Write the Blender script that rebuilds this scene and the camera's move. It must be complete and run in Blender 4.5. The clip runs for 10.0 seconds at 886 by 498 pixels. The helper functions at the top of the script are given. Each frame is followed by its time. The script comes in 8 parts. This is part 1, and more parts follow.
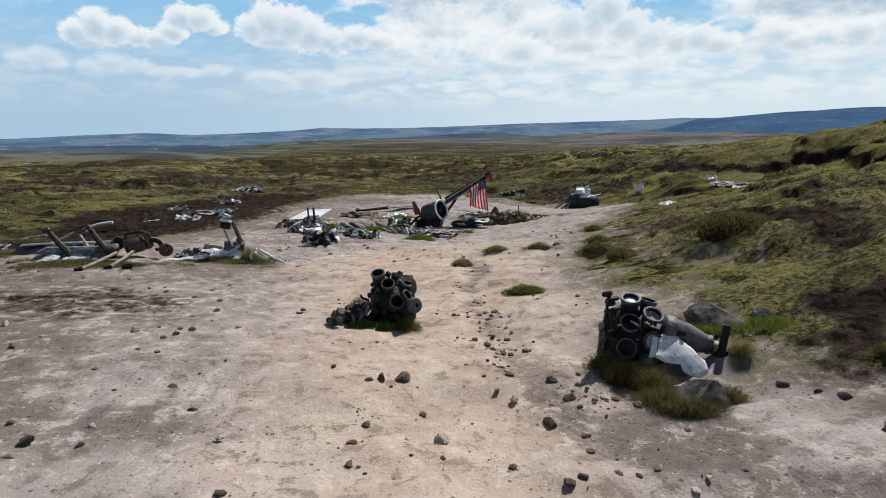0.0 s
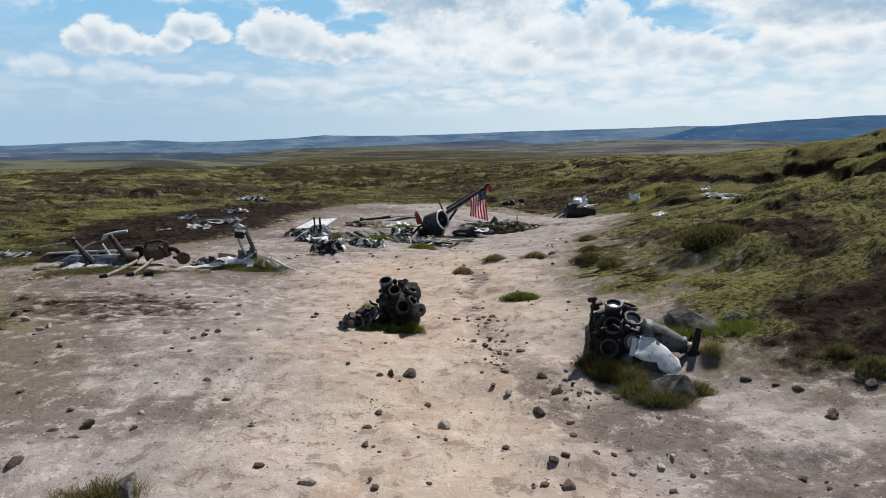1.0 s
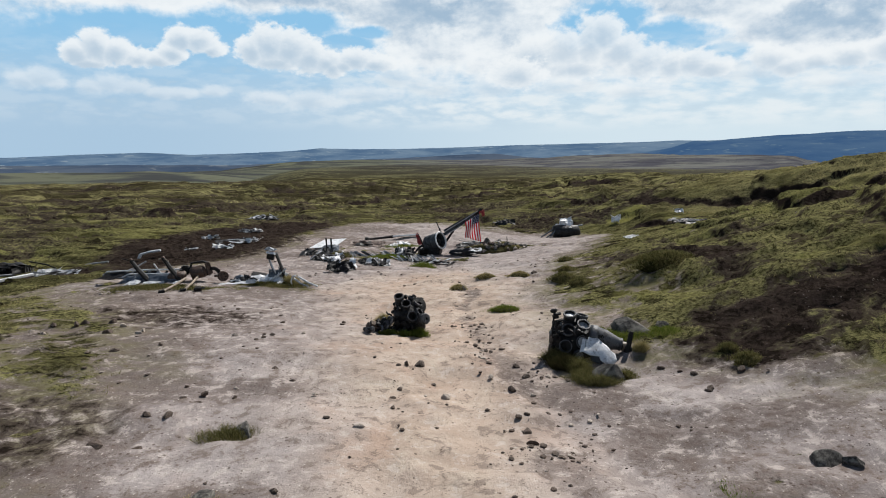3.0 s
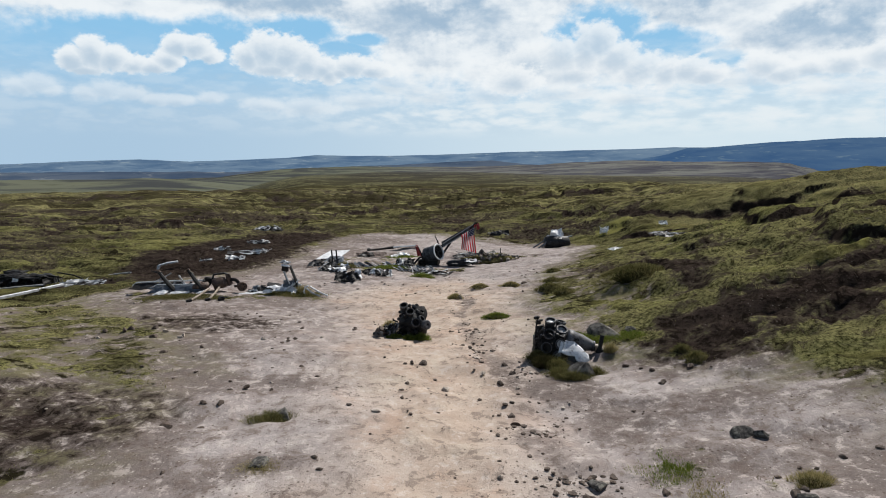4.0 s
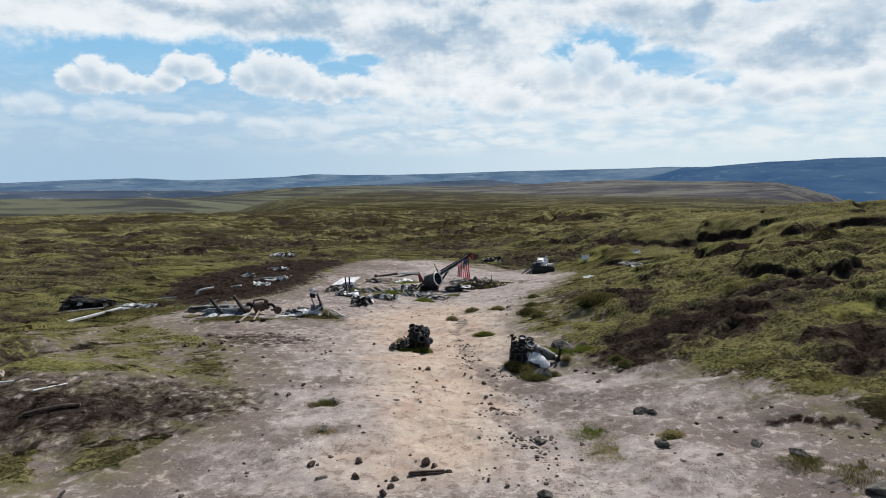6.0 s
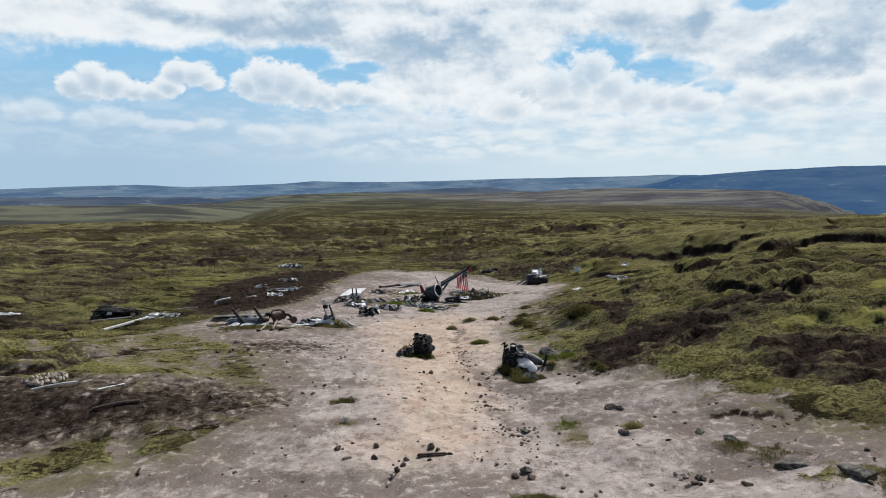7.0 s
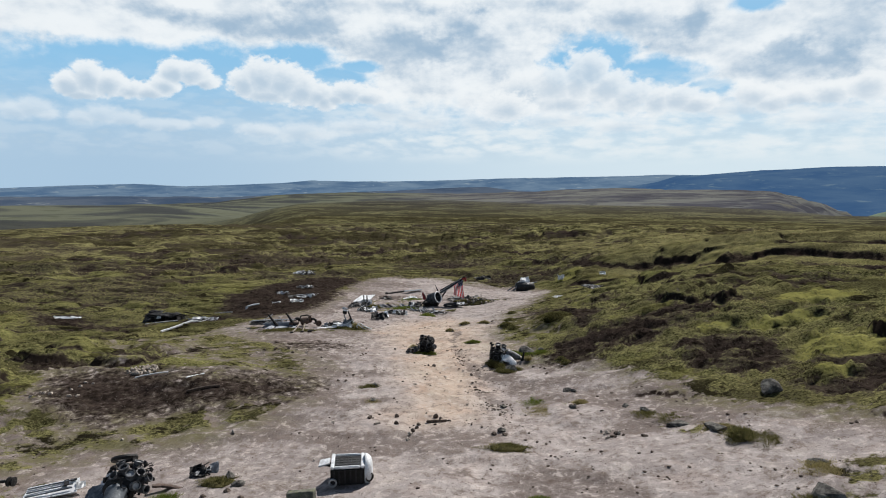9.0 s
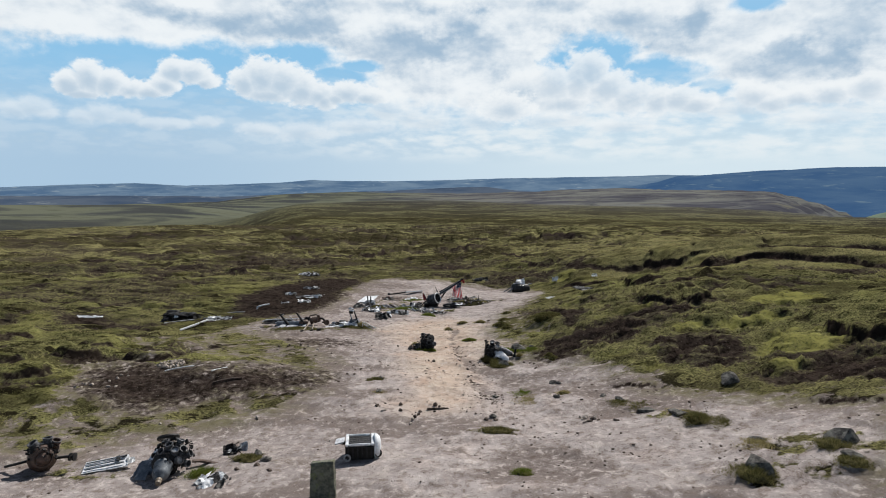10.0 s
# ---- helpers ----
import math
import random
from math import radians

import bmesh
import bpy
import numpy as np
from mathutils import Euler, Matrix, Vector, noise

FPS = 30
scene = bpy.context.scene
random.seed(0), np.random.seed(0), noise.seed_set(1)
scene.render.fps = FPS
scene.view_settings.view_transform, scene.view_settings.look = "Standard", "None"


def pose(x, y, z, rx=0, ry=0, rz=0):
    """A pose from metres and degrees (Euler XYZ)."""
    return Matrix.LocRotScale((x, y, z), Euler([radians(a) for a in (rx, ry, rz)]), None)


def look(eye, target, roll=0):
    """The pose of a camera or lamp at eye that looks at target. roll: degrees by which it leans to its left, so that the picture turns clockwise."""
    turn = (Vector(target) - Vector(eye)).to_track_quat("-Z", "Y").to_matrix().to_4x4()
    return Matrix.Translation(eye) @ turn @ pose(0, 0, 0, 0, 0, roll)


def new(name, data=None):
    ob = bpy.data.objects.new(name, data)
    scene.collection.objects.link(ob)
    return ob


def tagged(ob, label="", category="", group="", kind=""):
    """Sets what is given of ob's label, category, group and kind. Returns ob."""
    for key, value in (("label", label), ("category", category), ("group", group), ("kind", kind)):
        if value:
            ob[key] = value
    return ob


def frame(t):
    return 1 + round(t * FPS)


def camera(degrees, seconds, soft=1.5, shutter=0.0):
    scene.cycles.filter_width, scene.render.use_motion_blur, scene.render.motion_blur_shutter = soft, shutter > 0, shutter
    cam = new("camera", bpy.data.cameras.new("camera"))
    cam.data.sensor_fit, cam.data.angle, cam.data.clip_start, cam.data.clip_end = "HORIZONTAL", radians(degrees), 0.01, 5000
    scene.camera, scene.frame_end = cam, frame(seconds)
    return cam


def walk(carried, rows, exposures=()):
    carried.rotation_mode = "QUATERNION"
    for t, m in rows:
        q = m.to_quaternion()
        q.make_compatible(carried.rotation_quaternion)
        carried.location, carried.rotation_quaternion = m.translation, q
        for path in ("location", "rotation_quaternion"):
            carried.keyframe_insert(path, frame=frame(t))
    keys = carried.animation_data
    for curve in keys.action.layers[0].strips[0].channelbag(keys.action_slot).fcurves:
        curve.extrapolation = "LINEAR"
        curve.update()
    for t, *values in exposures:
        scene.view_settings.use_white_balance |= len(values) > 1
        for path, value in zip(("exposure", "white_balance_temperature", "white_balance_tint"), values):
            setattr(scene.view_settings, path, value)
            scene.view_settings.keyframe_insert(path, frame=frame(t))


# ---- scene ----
cam = camera(73.0, 10.0, soft=1.0)
PATH = [
    (0, (0.021, -0.18, 3.494), (0.019, 1.78, 3.095), -0.2),
    (0.5, (0.003, -0.625, 3.591), (-0.001, 1.337, 3.202), -0.2),
    (1, (-0.007, -1.158, 3.739), (-0.011, 0.806, 3.364), -0.1),
    (1.5, (-0.002, -1.8, 3.899), (-0.004, 0.168, 3.539), -0.1),
    (2, (-0.013, -2.542, 4.111), (-0.014, -0.573, 3.761), -0.1),
    (2.5, (-0.052, -3.435, 4.342), (-0.049, -1.464, 4.001), -0.0),
    (4, (-0.198, -6.622, 5.228), (-0.176, -4.646, 4.917), 0.1),
    (4.5, (-0.207, -7.783, 5.546), (-0.184, -5.805, 5.25), 0.1),
    (5, (-0.25, -9.072, 5.873), (-0.225, -7.092, 5.59), 0.1),
    (5.5, (-0.266, -10.392, 6.229), (-0.238, -8.41, 5.961), 0.1),
    (7, (-0.448, -14.642, 7.423), (-0.415, -12.655, 7.197), 0.3),
    (7.5, (-0.502, -16.196, 7.859), (-0.465, -14.209, 7.633), 0.3),
    (8, (-0.639, -17.787, 8.28), (-0.599, -15.801, 8.053), 0.3),
    (8.5, (-0.733, -19.389, 8.719), (-0.692, -17.402, 8.491), 0.4),
    (9, (-0.725, -20.97, 9.188), (-0.682, -18.984, 8.96), 0.4),
    (9.5, (-0.715, -22.524, 9.581), (-0.67, -20.538, 9.352), 0.4),
    (10, (-0.742, -23.804, 9.85), (-0.699, -21.818, 9.621), 0.5),
]
walk(cam, [(t, look(eye, target, roll)) for t, eye, target, roll in PATH])

# ---- daylight: broken cloud, the sun high ahead and to the right ----
SUN_AZ, SUN_EL = 33.0, 46.0          # degrees clockwise from north (+y), and above the horizon
scene.view_settings.exposure = 0.13

world = bpy.data.worlds.new("sky")
scene.world = world
world.use_nodes = True


class Graph:
    """Short hand for building node trees."""

    def __init__(self, tree):
        self.tree, self.nodes, self.links = tree, tree.nodes, tree.links

    def put(self, socket, value):
        if value is None:
            return
        if isinstance(value, bpy.types.NodeSocket):
            self.links.new(value, socket)
        elif isinstance(value, (tuple, list)) and len(value) == 3 and socket.type == "RGBA":
            socket.default_value = (*value, 1)
        else:
            socket.default_value = value

    def math(self, op, a, b=None, c=None, clamp=False):
        n = self.nodes.new("ShaderNodeMath")
        n.operation, n.use_clamp = op, clamp
        for s, v in zip(n.inputs, (a, b, c)):
            self.put(s, v)
        return n.outputs[0]

    def step(self, a, b, v):
        n = self.nodes.new("ShaderNodeMapRange")
        n.interpolation_type = "SMOOTHSTEP"
        for s, x in zip(n.inputs, (v, a, b, 0.0, 1.0)):
            self.put(s, x)
        return n.outputs[0]

    def mix(self, f, a, b, blend="MIX"):
        n = self.nodes.new("ShaderNodeMix")
        n.data_type, n.blend_type = "RGBA", blend
        self.put(n.inputs[0], f), self.put(n.inputs[6], a), self.put(n.inputs[7], b)
        return n.outputs[2]

    def noise(self, vec, scale, detail=4.0, rough=0.55, distort=0.0):
        n = self.nodes.new("ShaderNodeTexNoise")
        self.put(n.inputs["Vector"], vec)
        self.put(n.inputs["Scale"], scale), self.put(n.inputs["Detail"], detail)
        self.put(n.inputs["Roughness"], rough), self.put(n.inputs["Distortion"], distort)
        return n.outputs["Fac"]

    def billow(self, vec, scale, detail=3.0, rough=0.5):
        """Rounded bumps with creases between them: 0 in the creases, 1 on the bumps."""
        n = self.nodes.new("ShaderNodeTexVoronoi")
        n.feature, n.normalize = "F1", True
        self.put(n.inputs["Vector"], vec), self.put(n.inputs["Scale"], scale)
        self.put(n.inputs["Detail"], detail), self.put(n.inputs["Roughness"], rough)
        return self.math("SUBTRACT", 1.0, n.outputs["Distance"])

    def oval(self, v, cx, cy, rx, ry):
        """Distance from a centre in units of the two radii."""
        n = self.nodes.new("ShaderNodeVectorMath")
        n.operation = "MULTIPLY_ADD"
        self.put(n.inputs[0], v)
        n.inputs[1].default_value, n.inputs[2].default_value = (1 / rx, 1 / ry, 0.0), (-cx / rx, -cy / ry, 0.0)
        m = self.nodes.new("ShaderNodeVectorMath")
        m.operation = "LENGTH"
        self.put(m.inputs[0], n.outputs[0])
        return m.outputs["Value"]

    def vec(self, x, y, z=0.0):
        n = self.nodes.new("ShaderNodeCombineXYZ")
        for s, v in zip(n.inputs, (x, y, z)):
            self.put(s, v)
        return n.outputs[0]

    def split(self, v):
        n = self.nodes.new("ShaderNodeSeparateXYZ")
        self.put(n.inputs[0], v)
        return n.outputs

    def scaled(self, v, sx, sy, sz):
        n = self.nodes.new("ShaderNodeVectorMath")
        n.operation = "MULTIPLY"
        self.put(n.inputs[0], v)
        n.inputs[1].default_value = (sx, sy, sz)
        return n.outputs[0]


# heaped clouds: azimuth, elevation, half width, half height of each swelling (degrees)
PUFFS = [
    (-30.1, 7.5, 1.1, 0.9), (-28.7, 8.1, 1.2, 1.2), (-27.3, 7.8, 1.3, 1.0), (-25.8, 7.4, 1.3, 0.7), (-24.4, 7.3, 1.5, 0.6), (-29.3, 6.9, 1.6, 0.5), (-22.2, 9.1, 1.1, 0.9), (-21.0, 9.0, 1.4, 1.0),
    (-20.0, 8.4, 1.0, 0.6), (-23.0, 8.0, 1.0, 0.7), (-16.6, 8.4, 1.2, 1.2), (-15.1, 8.9, 1.7, 1.6), (-13.4, 8.6, 2.0, 1.5), (-11.7, 8.1, 1.8, 1.2), (-10.2, 7.8, 1.6, 1.0), (-8.6, 7.6, 1.3, 0.6),
    (-14.7, 7.7, 2.5, 0.8), (-9.7, 7.4, 1.1, 1.0), (-7.6, 8.0, 1.6, 0.9), (-5.8, 7.7, 1.6, 0.6), (7.1, 6.8, 2.1, 1.2),
]
PUFFS_EAST = [
    (11.5, 8.8, 2.1, 1.4), (13.7, 9.2, 1.5, 1.8), (14.7, 9.9, 1.4, 1.3), (16.2, 8.4, 2.0, 1.4), (18.2, 7.5, 2.2, 1.2), (20.6, 7.1, 1.6, 1.1), (22.2, 7.3, 1.6, 0.9), (23.8, 6.9, 1.5, 0.7),
    (12.3, 7.3, 3.1, 0.8), (28.2, 7.4, 1.4, 0.9), (29.6, 6.7, 1.6, 0.7), (31.4, 7.0, 1.3, 0.6), (33.7, 7.2, 1.5, 0.8), (35.9, 7.5, 1.4, 1.0), (8.6, 8.2, 2.2, 1.2),
]
# smaller, hazier heaps low over the hills
PUFFS_LOW = [
    (-33.7, 5.2, 1.0, 0.6), (-32.6, 5.5, 1.3, 0.6), (-31.7, 5.0, 0.8, 0.4), (-29.4, 5.0, 1.1, 0.5), (-28.0, 5.2, 1.4, 0.6), (-26.4, 5.0, 1.3, 0.5), (-24.3, 4.6, 1.3, 0.4), (-22.7, 4.6, 1.3, 0.4),
    (-20.0, 4.9, 1.1, 0.4), (-1.9, 6.0, 1.4, 0.8), (-0.3, 5.5, 2.2, 0.8), (-4.0, 6.5, 1.8, 0.8),
    (-6.6, 5.0, 2.7, 0.6), (-11.8, 4.3, 2.6, 0.7), (-15.3, 4.4, 2.0, 0.5), (5.0, 5.6, 2.1, 0.8), (26.5, 6.3, 2.6, 0.6), (32.7, 5.3, 3.1, 0.5), (11.0, 5.6, 2.4, 0.7), (17.5, 5.2, 2.6, 0.6),
]
# shaded undersides in the deck, and the blue gaps in it
SHADED = [
    (-24.1, 13.5, 2.7, 0.6), (-20.1, 13.2, 3.3, 0.7), (-15.0, 12.9, 3.0, 0.9), (-11.3, 13.2, 2.6, 1.4), (-3.4, 11.7, 3.8, 1.5), (3.9, 12.1, 4.3, 1.7), (1.8, 14.2, 2.2, 1.1), (17.5, 13.1, 4.9, 1.1),
    (20.4, 11.2, 3.3, 0.5), (23.1, 13.6, 1.1, 0.8), (31.2, 9.6, 3.2, 1.2), (30.0, 10.7, 1.6, 0.7), (34.5, 12.1, 2.2, 2.0), (-31.8, 10.5, 2.3, 0.5), (-6.5, 15.3, 6.4, 0.5), (10.0, 15.5, 3.7, 0.5),
]
GAPS = [
    (-25.1, 9.7, 6.7, 1.2), (-30.8, 8.0, 1.3, 2.3), (-29.3, 6.6, 3.4, 1.1), (-19.4, 9.4, 2.9, 1.9), (-12.6, 10.7, 3.6, 1.1), (-6.6, 10.2, 1.6, 0.5), (-8.6, 9.2, 2.6, 0.9), (14.7, 10.8, 3.2, 1.9),
    (19.6, 9.2, 3.8, 1.4), (12.2, 10.3, 1.8, 1.5), (27.7, 14.5, 1.7, 0.7), (24.3, 7.9, 2.4, 0.7), (-23.1, 6.1, 10.0, 1.0), (-18.5, 8.3, 2.2, 2.1),
]


def build_sky():
    g = Graph(world.node_tree)
    g.nodes.clear()
    coord = g.nodes.new("ShaderNodeTexCoord").outputs["Generated"]
    x, y, z = g.split(coord)
    az = g.math("MULTIPLY", g.math("ARCTAN2", x, y), 57.2958)
    el = g.math("MULTIPLY", g.math("ARCSINE", z), 57.2958)
    right = g.step(-30.0, 25.0, az)
    sky = g.nodes.new("ShaderNodeTexSky")
    sky.sky_type, sky.sun_disc = "NISHITA", False
    sky.sun_elevation, sky.sun_rotation = radians(SUN_EL), radians(SUN_AZ)
    sky.altitude, sky.air_density, sky.dust_density = 600, 1.0, 0.6
    # thin haze towards the horizon, paler under the sun
    col = g.mix(g.step(24.0, 12.0, el), sky.outputs[0], (2.75, 5.5, 8.1))
    pale = g.mix(right, (4.15, 5.75, 7.35), (6.8, 7.95, 8.6))
    col = g.mix(g.math("MULTIPLY", g.step(10.5, 2.0, el), 0.96), col, pale)
    p = g.vec(az, el, 0.0)
    q = g.vec(g.math("ADD", az, 0.22), g.math("ADD", el, 0.42), 0.0)      # a little towards the sun

    def lumps(v):
        """Cauliflower relief and broad swell, both round zero."""
        w = g.scaled(v, 1.0, 1.35, 1.0)
        warp = g.nodes.new("ShaderNodeVectorMath")
        warp.operation = "ADD"
        drift = g.math("MULTIPLY", g.math("SUBTRACT", g.noise(w, 1.3, 4.0, 0.6), 0.5), 0.9)
        g.put(warp.inputs[0], w), g.put(warp.inputs[1], g.vec(drift, drift, 0.0))
        fine = g.math("ADD", g.math("MULTIPLY", g.math("SUBTRACT", g.billow(warp.outputs[0], 0.85, 2.0, 0.6), 0.62), 0.6), g.math("MULTIPLY", g.math("SUBTRACT", g.noise(w, 1.5, 5.0, 0.55), 0.5), 1.0))
        soft = g.math("SUBTRACT", g.noise(w, 0.36, 5.0, 0.56), 0.5)
        return fine, soft

    fine, soft = lumps(p)
    fine_s, soft_s = lumps(q)
    relief = g.math("ADD", g.math("SUBTRACT", fine, fine_s), g.math("MULTIPLY", g.math("SUBTRACT", soft, soft_s), 1.5))
    wob = g.math("ADD", g.math("MULTIPLY", fine, 0.85), g.math("MULTIPLY", soft, 1.3))
    wob_s = g.math("ADD", g.math("MULTIPLY", fine_s, 0.85), g.math("MULTIPLY", soft_s, 1.3))
    white, grey = (8.7, 9.1, 9.35), (4.3, 5.6, 6.9)
    # low banks in the haze
    low = g.vec(g.math("MULTIPLY", az, 0.30), g.math("MULTIPLY", el, 0.85), 4.0)
    bank = g.math("ADD", g.math("MULTIPLY", g.billow(low, 1.1, 1.0, 0.5), 0.6), g.math("MULTIPLY", g.noise(low, 1.0, 6.0, 0.58), 0.8))
    band = g.math("MULTIPLY", g.step(1.2, 3.2, el), g.step(11.0, 6.0, el))
    thick = g.math("MULTIPLY_ADD", g.step(-20.0, 4.0, az), 0.60, 0.24)
    col = g.mix(g.math("MULTIPLY", g.math("MULTIPLY", g.step(0.70, 0.95, bank), band), thick), col, (8.1, 8.7, 9.0))
    dusk = g.math("MULTIPLY", g.math("MULTIPLY", g.step(0.80, 0.62, bank), band), 0.40)
    col = g.mix(dusk, col, (5.2, 6.5, 7.6))

    def heap(col, puffs, share, hard, dark):
        near, near_s = None, None
        for c in puffs:
            a, b = g.oval(p, c[0], c[1], c[2] * 1.12, c[3] * 1.15), g.oval(q, c[0], c[1], c[2] * 1.12, c[3] * 1.15)
            near = a if near is None else g.math("MINIMUM", near, a)
            near_s = b if near_s is None else g.math("MINIMUM", near_s, b)
        body = g.math("SUBTRACT", near, wob)
        body_s = g.math("SUBTRACT", near_s, wob_s)
        mask = g.step(1.05 + hard, 0.95 - hard, body)
        lit = g.step(0.0, 1.15, g.math("ADD", g.math("SUBTRACT", near_s, g.math("MULTIPLY", soft_s, 0.9)), g.math("MULTIPLY", relief, 0.28)))
        return g.mix(g.math("MULTIPLY", mask, share), col, g.mix(g.math("MULTIPLY", g.math("SUBTRACT", 1.0, lit), dark), white, grey))

    col = heap(col, PUFFS_LOW, 0.50, 0.42, 0.6)
    # the broken deck overhead, seen from below
    wide = g.vec(g.math("MULTIPLY", az, 0.07), g.math("MULTIPLY", el, 0.13), 9.0)
    swell = g.math("SUBTRACT", g.noise(wide, 1.6, 6.0, 0.55, 0.2), 0.5)
    base = g.math("MULTIPLY_ADD", g.step(-9.0, -2.0, az), -3.6, 9.6)
    line = g.math("ADD", g.math("SUBTRACT", el, base), g.math("ADD", g.math("MULTIPLY", g.math("ADD", g.math("MULTIPLY", fine, 0.45), g.math("MULTIPLY", soft, 1.4)), 2.1), g.math("MULTIPLY", swell, 3.0)))
    deck = g.step(-0.9, 1.6, line)
    gap = None
    for c in GAPS:
        d = g.oval(p, *c)
        gap = d if gap is None else g.math("MINIMUM", gap, d)
    deck = g.math("MULTIPLY", deck, g.step(0.75, 1.5, g.math("ADD", gap, g.math("ADD", g.math("MULTIPLY", soft, 1.3), g.math("MULTIPLY", fine, 0.5)))))
    over = g.step(17.0, 28.0, el)
    dim = g.math("SUBTRACT", g.math("MULTIPLY_ADD", g.math("SUBTRACT", g.noise(wide, 3.4, 5.0, 0.55, 0.2), 0.5), 2.6, 0.42), g.math("MULTIPLY", relief, 0.26))
    for c in SHADED:
        d = g.math("ADD", g.oval(p, c[0], c[1], c[2] * 1.2, c[3] * 1.25), g.math("ADD", g.math("MULTIPLY", soft, 1.5), g.math("MULTIPLY", fine, 0.35)))
        dim = g.math("ADD", dim, g.math("MULTIPLY", g.step(1.6, 0.1, d), 0.72))
    edge = g.math("MULTIPLY", g.step(1.9, 1.0, gap), 0.25)
    under = g.mix(g.step(0.05, 1.75, g.math("SUBTRACT", dim, edge)), (8.9, 9.25, 9.45), (3.7, 5.0, 6.4))
    away = g.step(45.0, 120.0, g.math("ABSOLUTE", g.math("SUBTRACT", az, 20.0)))
    under = g.mix(g.math("MULTIPLY", away, 0.85), under, (2.6, 3.4, 4.4))
    under = g.mix(over, under, (0.75, 1.1, 1.8))
    col = g.mix(g.math("MULTIPLY", deck, 0.95), col, under)
    # heaped clouds before it: lit, bulging tops and greyer bases
    col = heap(col, PUFFS_EAST, 0.85, 0.22, 0.75)
    col = heap(col, PUFFS, 0.93, 0.16, 0.80)
    back = g.nodes.new("ShaderNodeBackground")
    g.put(back.inputs["Color"], col)
    back.inputs["Strength"].default_value = 0.091
    out = g.nodes.new("ShaderNodeOutputWorld")
    g.links.new(back.outputs[0], out.inputs[0])


build_sky()
sun_data = bpy.data.lights.new("sun", "SUN")
sun_data.energy, sun_data.angle, sun_data.color = 5.0, radians(0.6), (0.995, 0.962, 0.918)
sun = new("sun", sun_data)
a_, e_ = radians(SUN_AZ), radians(SUN_EL)
sun.matrix_world = look((0, 0, 60), (-math.sin(a_) * math.cos(e_), -math.cos(a_) * math.cos(e_), 60 - math.sin(e_)))

# ---- materials ----
def material(name, build, rough=0.8, metal=0.0, bump=0.0, bump_scale=20.0, spec=None, thin=0.0, relief=0.02):
    """A node material. build(g, pos) gives the base colour, or (colour, roughness, height)."""
    m = bpy.data.materials.new(name)
    m.use_nodes = True
    g = Graph(m.node_tree)
    b = g.nodes["Principled BSDF"]
    pos = g.nodes.new("ShaderNodeTexCoord").outputs["Object"]
    made = build(g, pos)
    col, rgh, height = made if isinstance(made, tuple) and len(made) == 3 and isinstance(made[0], bpy.types.NodeSocket) else (made, rough, None)
    g.put(b.inputs["Base Color"], col), g.put(b.inputs["Roughness"], rgh)
    b.inputs["Metallic"].default_value = metal
    if spec is not None:
        b.inputs["Specular IOR Level"].default_value = spec
    if bump:
        n = g.nodes.new("ShaderNodeBump")
        n.inputs["Strength"].default_value, n.inputs["Distance"].default_value = min(1.0, bump), relief
        g.put(n.inputs["Height"], height if height is not None else g.noise(pos, bump_scale, 5.0, 0.65))
        g.links.new(n.outputs[0], b.inputs["Normal"])
    if thin:
        t = g.nodes.new("ShaderNodeBsdfTranslucent")
        g.put(t.inputs["Color"], col)
        mixer = g.nodes.new("ShaderNodeMixShader")
        mixer.inputs[0].default_value = thin
        g.links.new(b.outputs[0], mixer.inputs[1])
        g.links.new(t.outputs[0], mixer.inputs[2])
        g.links.new(mixer.outputs[0], g.nodes["Material Output"].inputs["Surface"])
    return m


def attr(g, name):
    n = g.nodes.new("ShaderNodeAttribute")
    n.attribute_name = name
    return n.outputs["Fac"]


def island(g):
    return g.nodes.new("ShaderNodeNewGeometry").outputs["Random Per Island"]


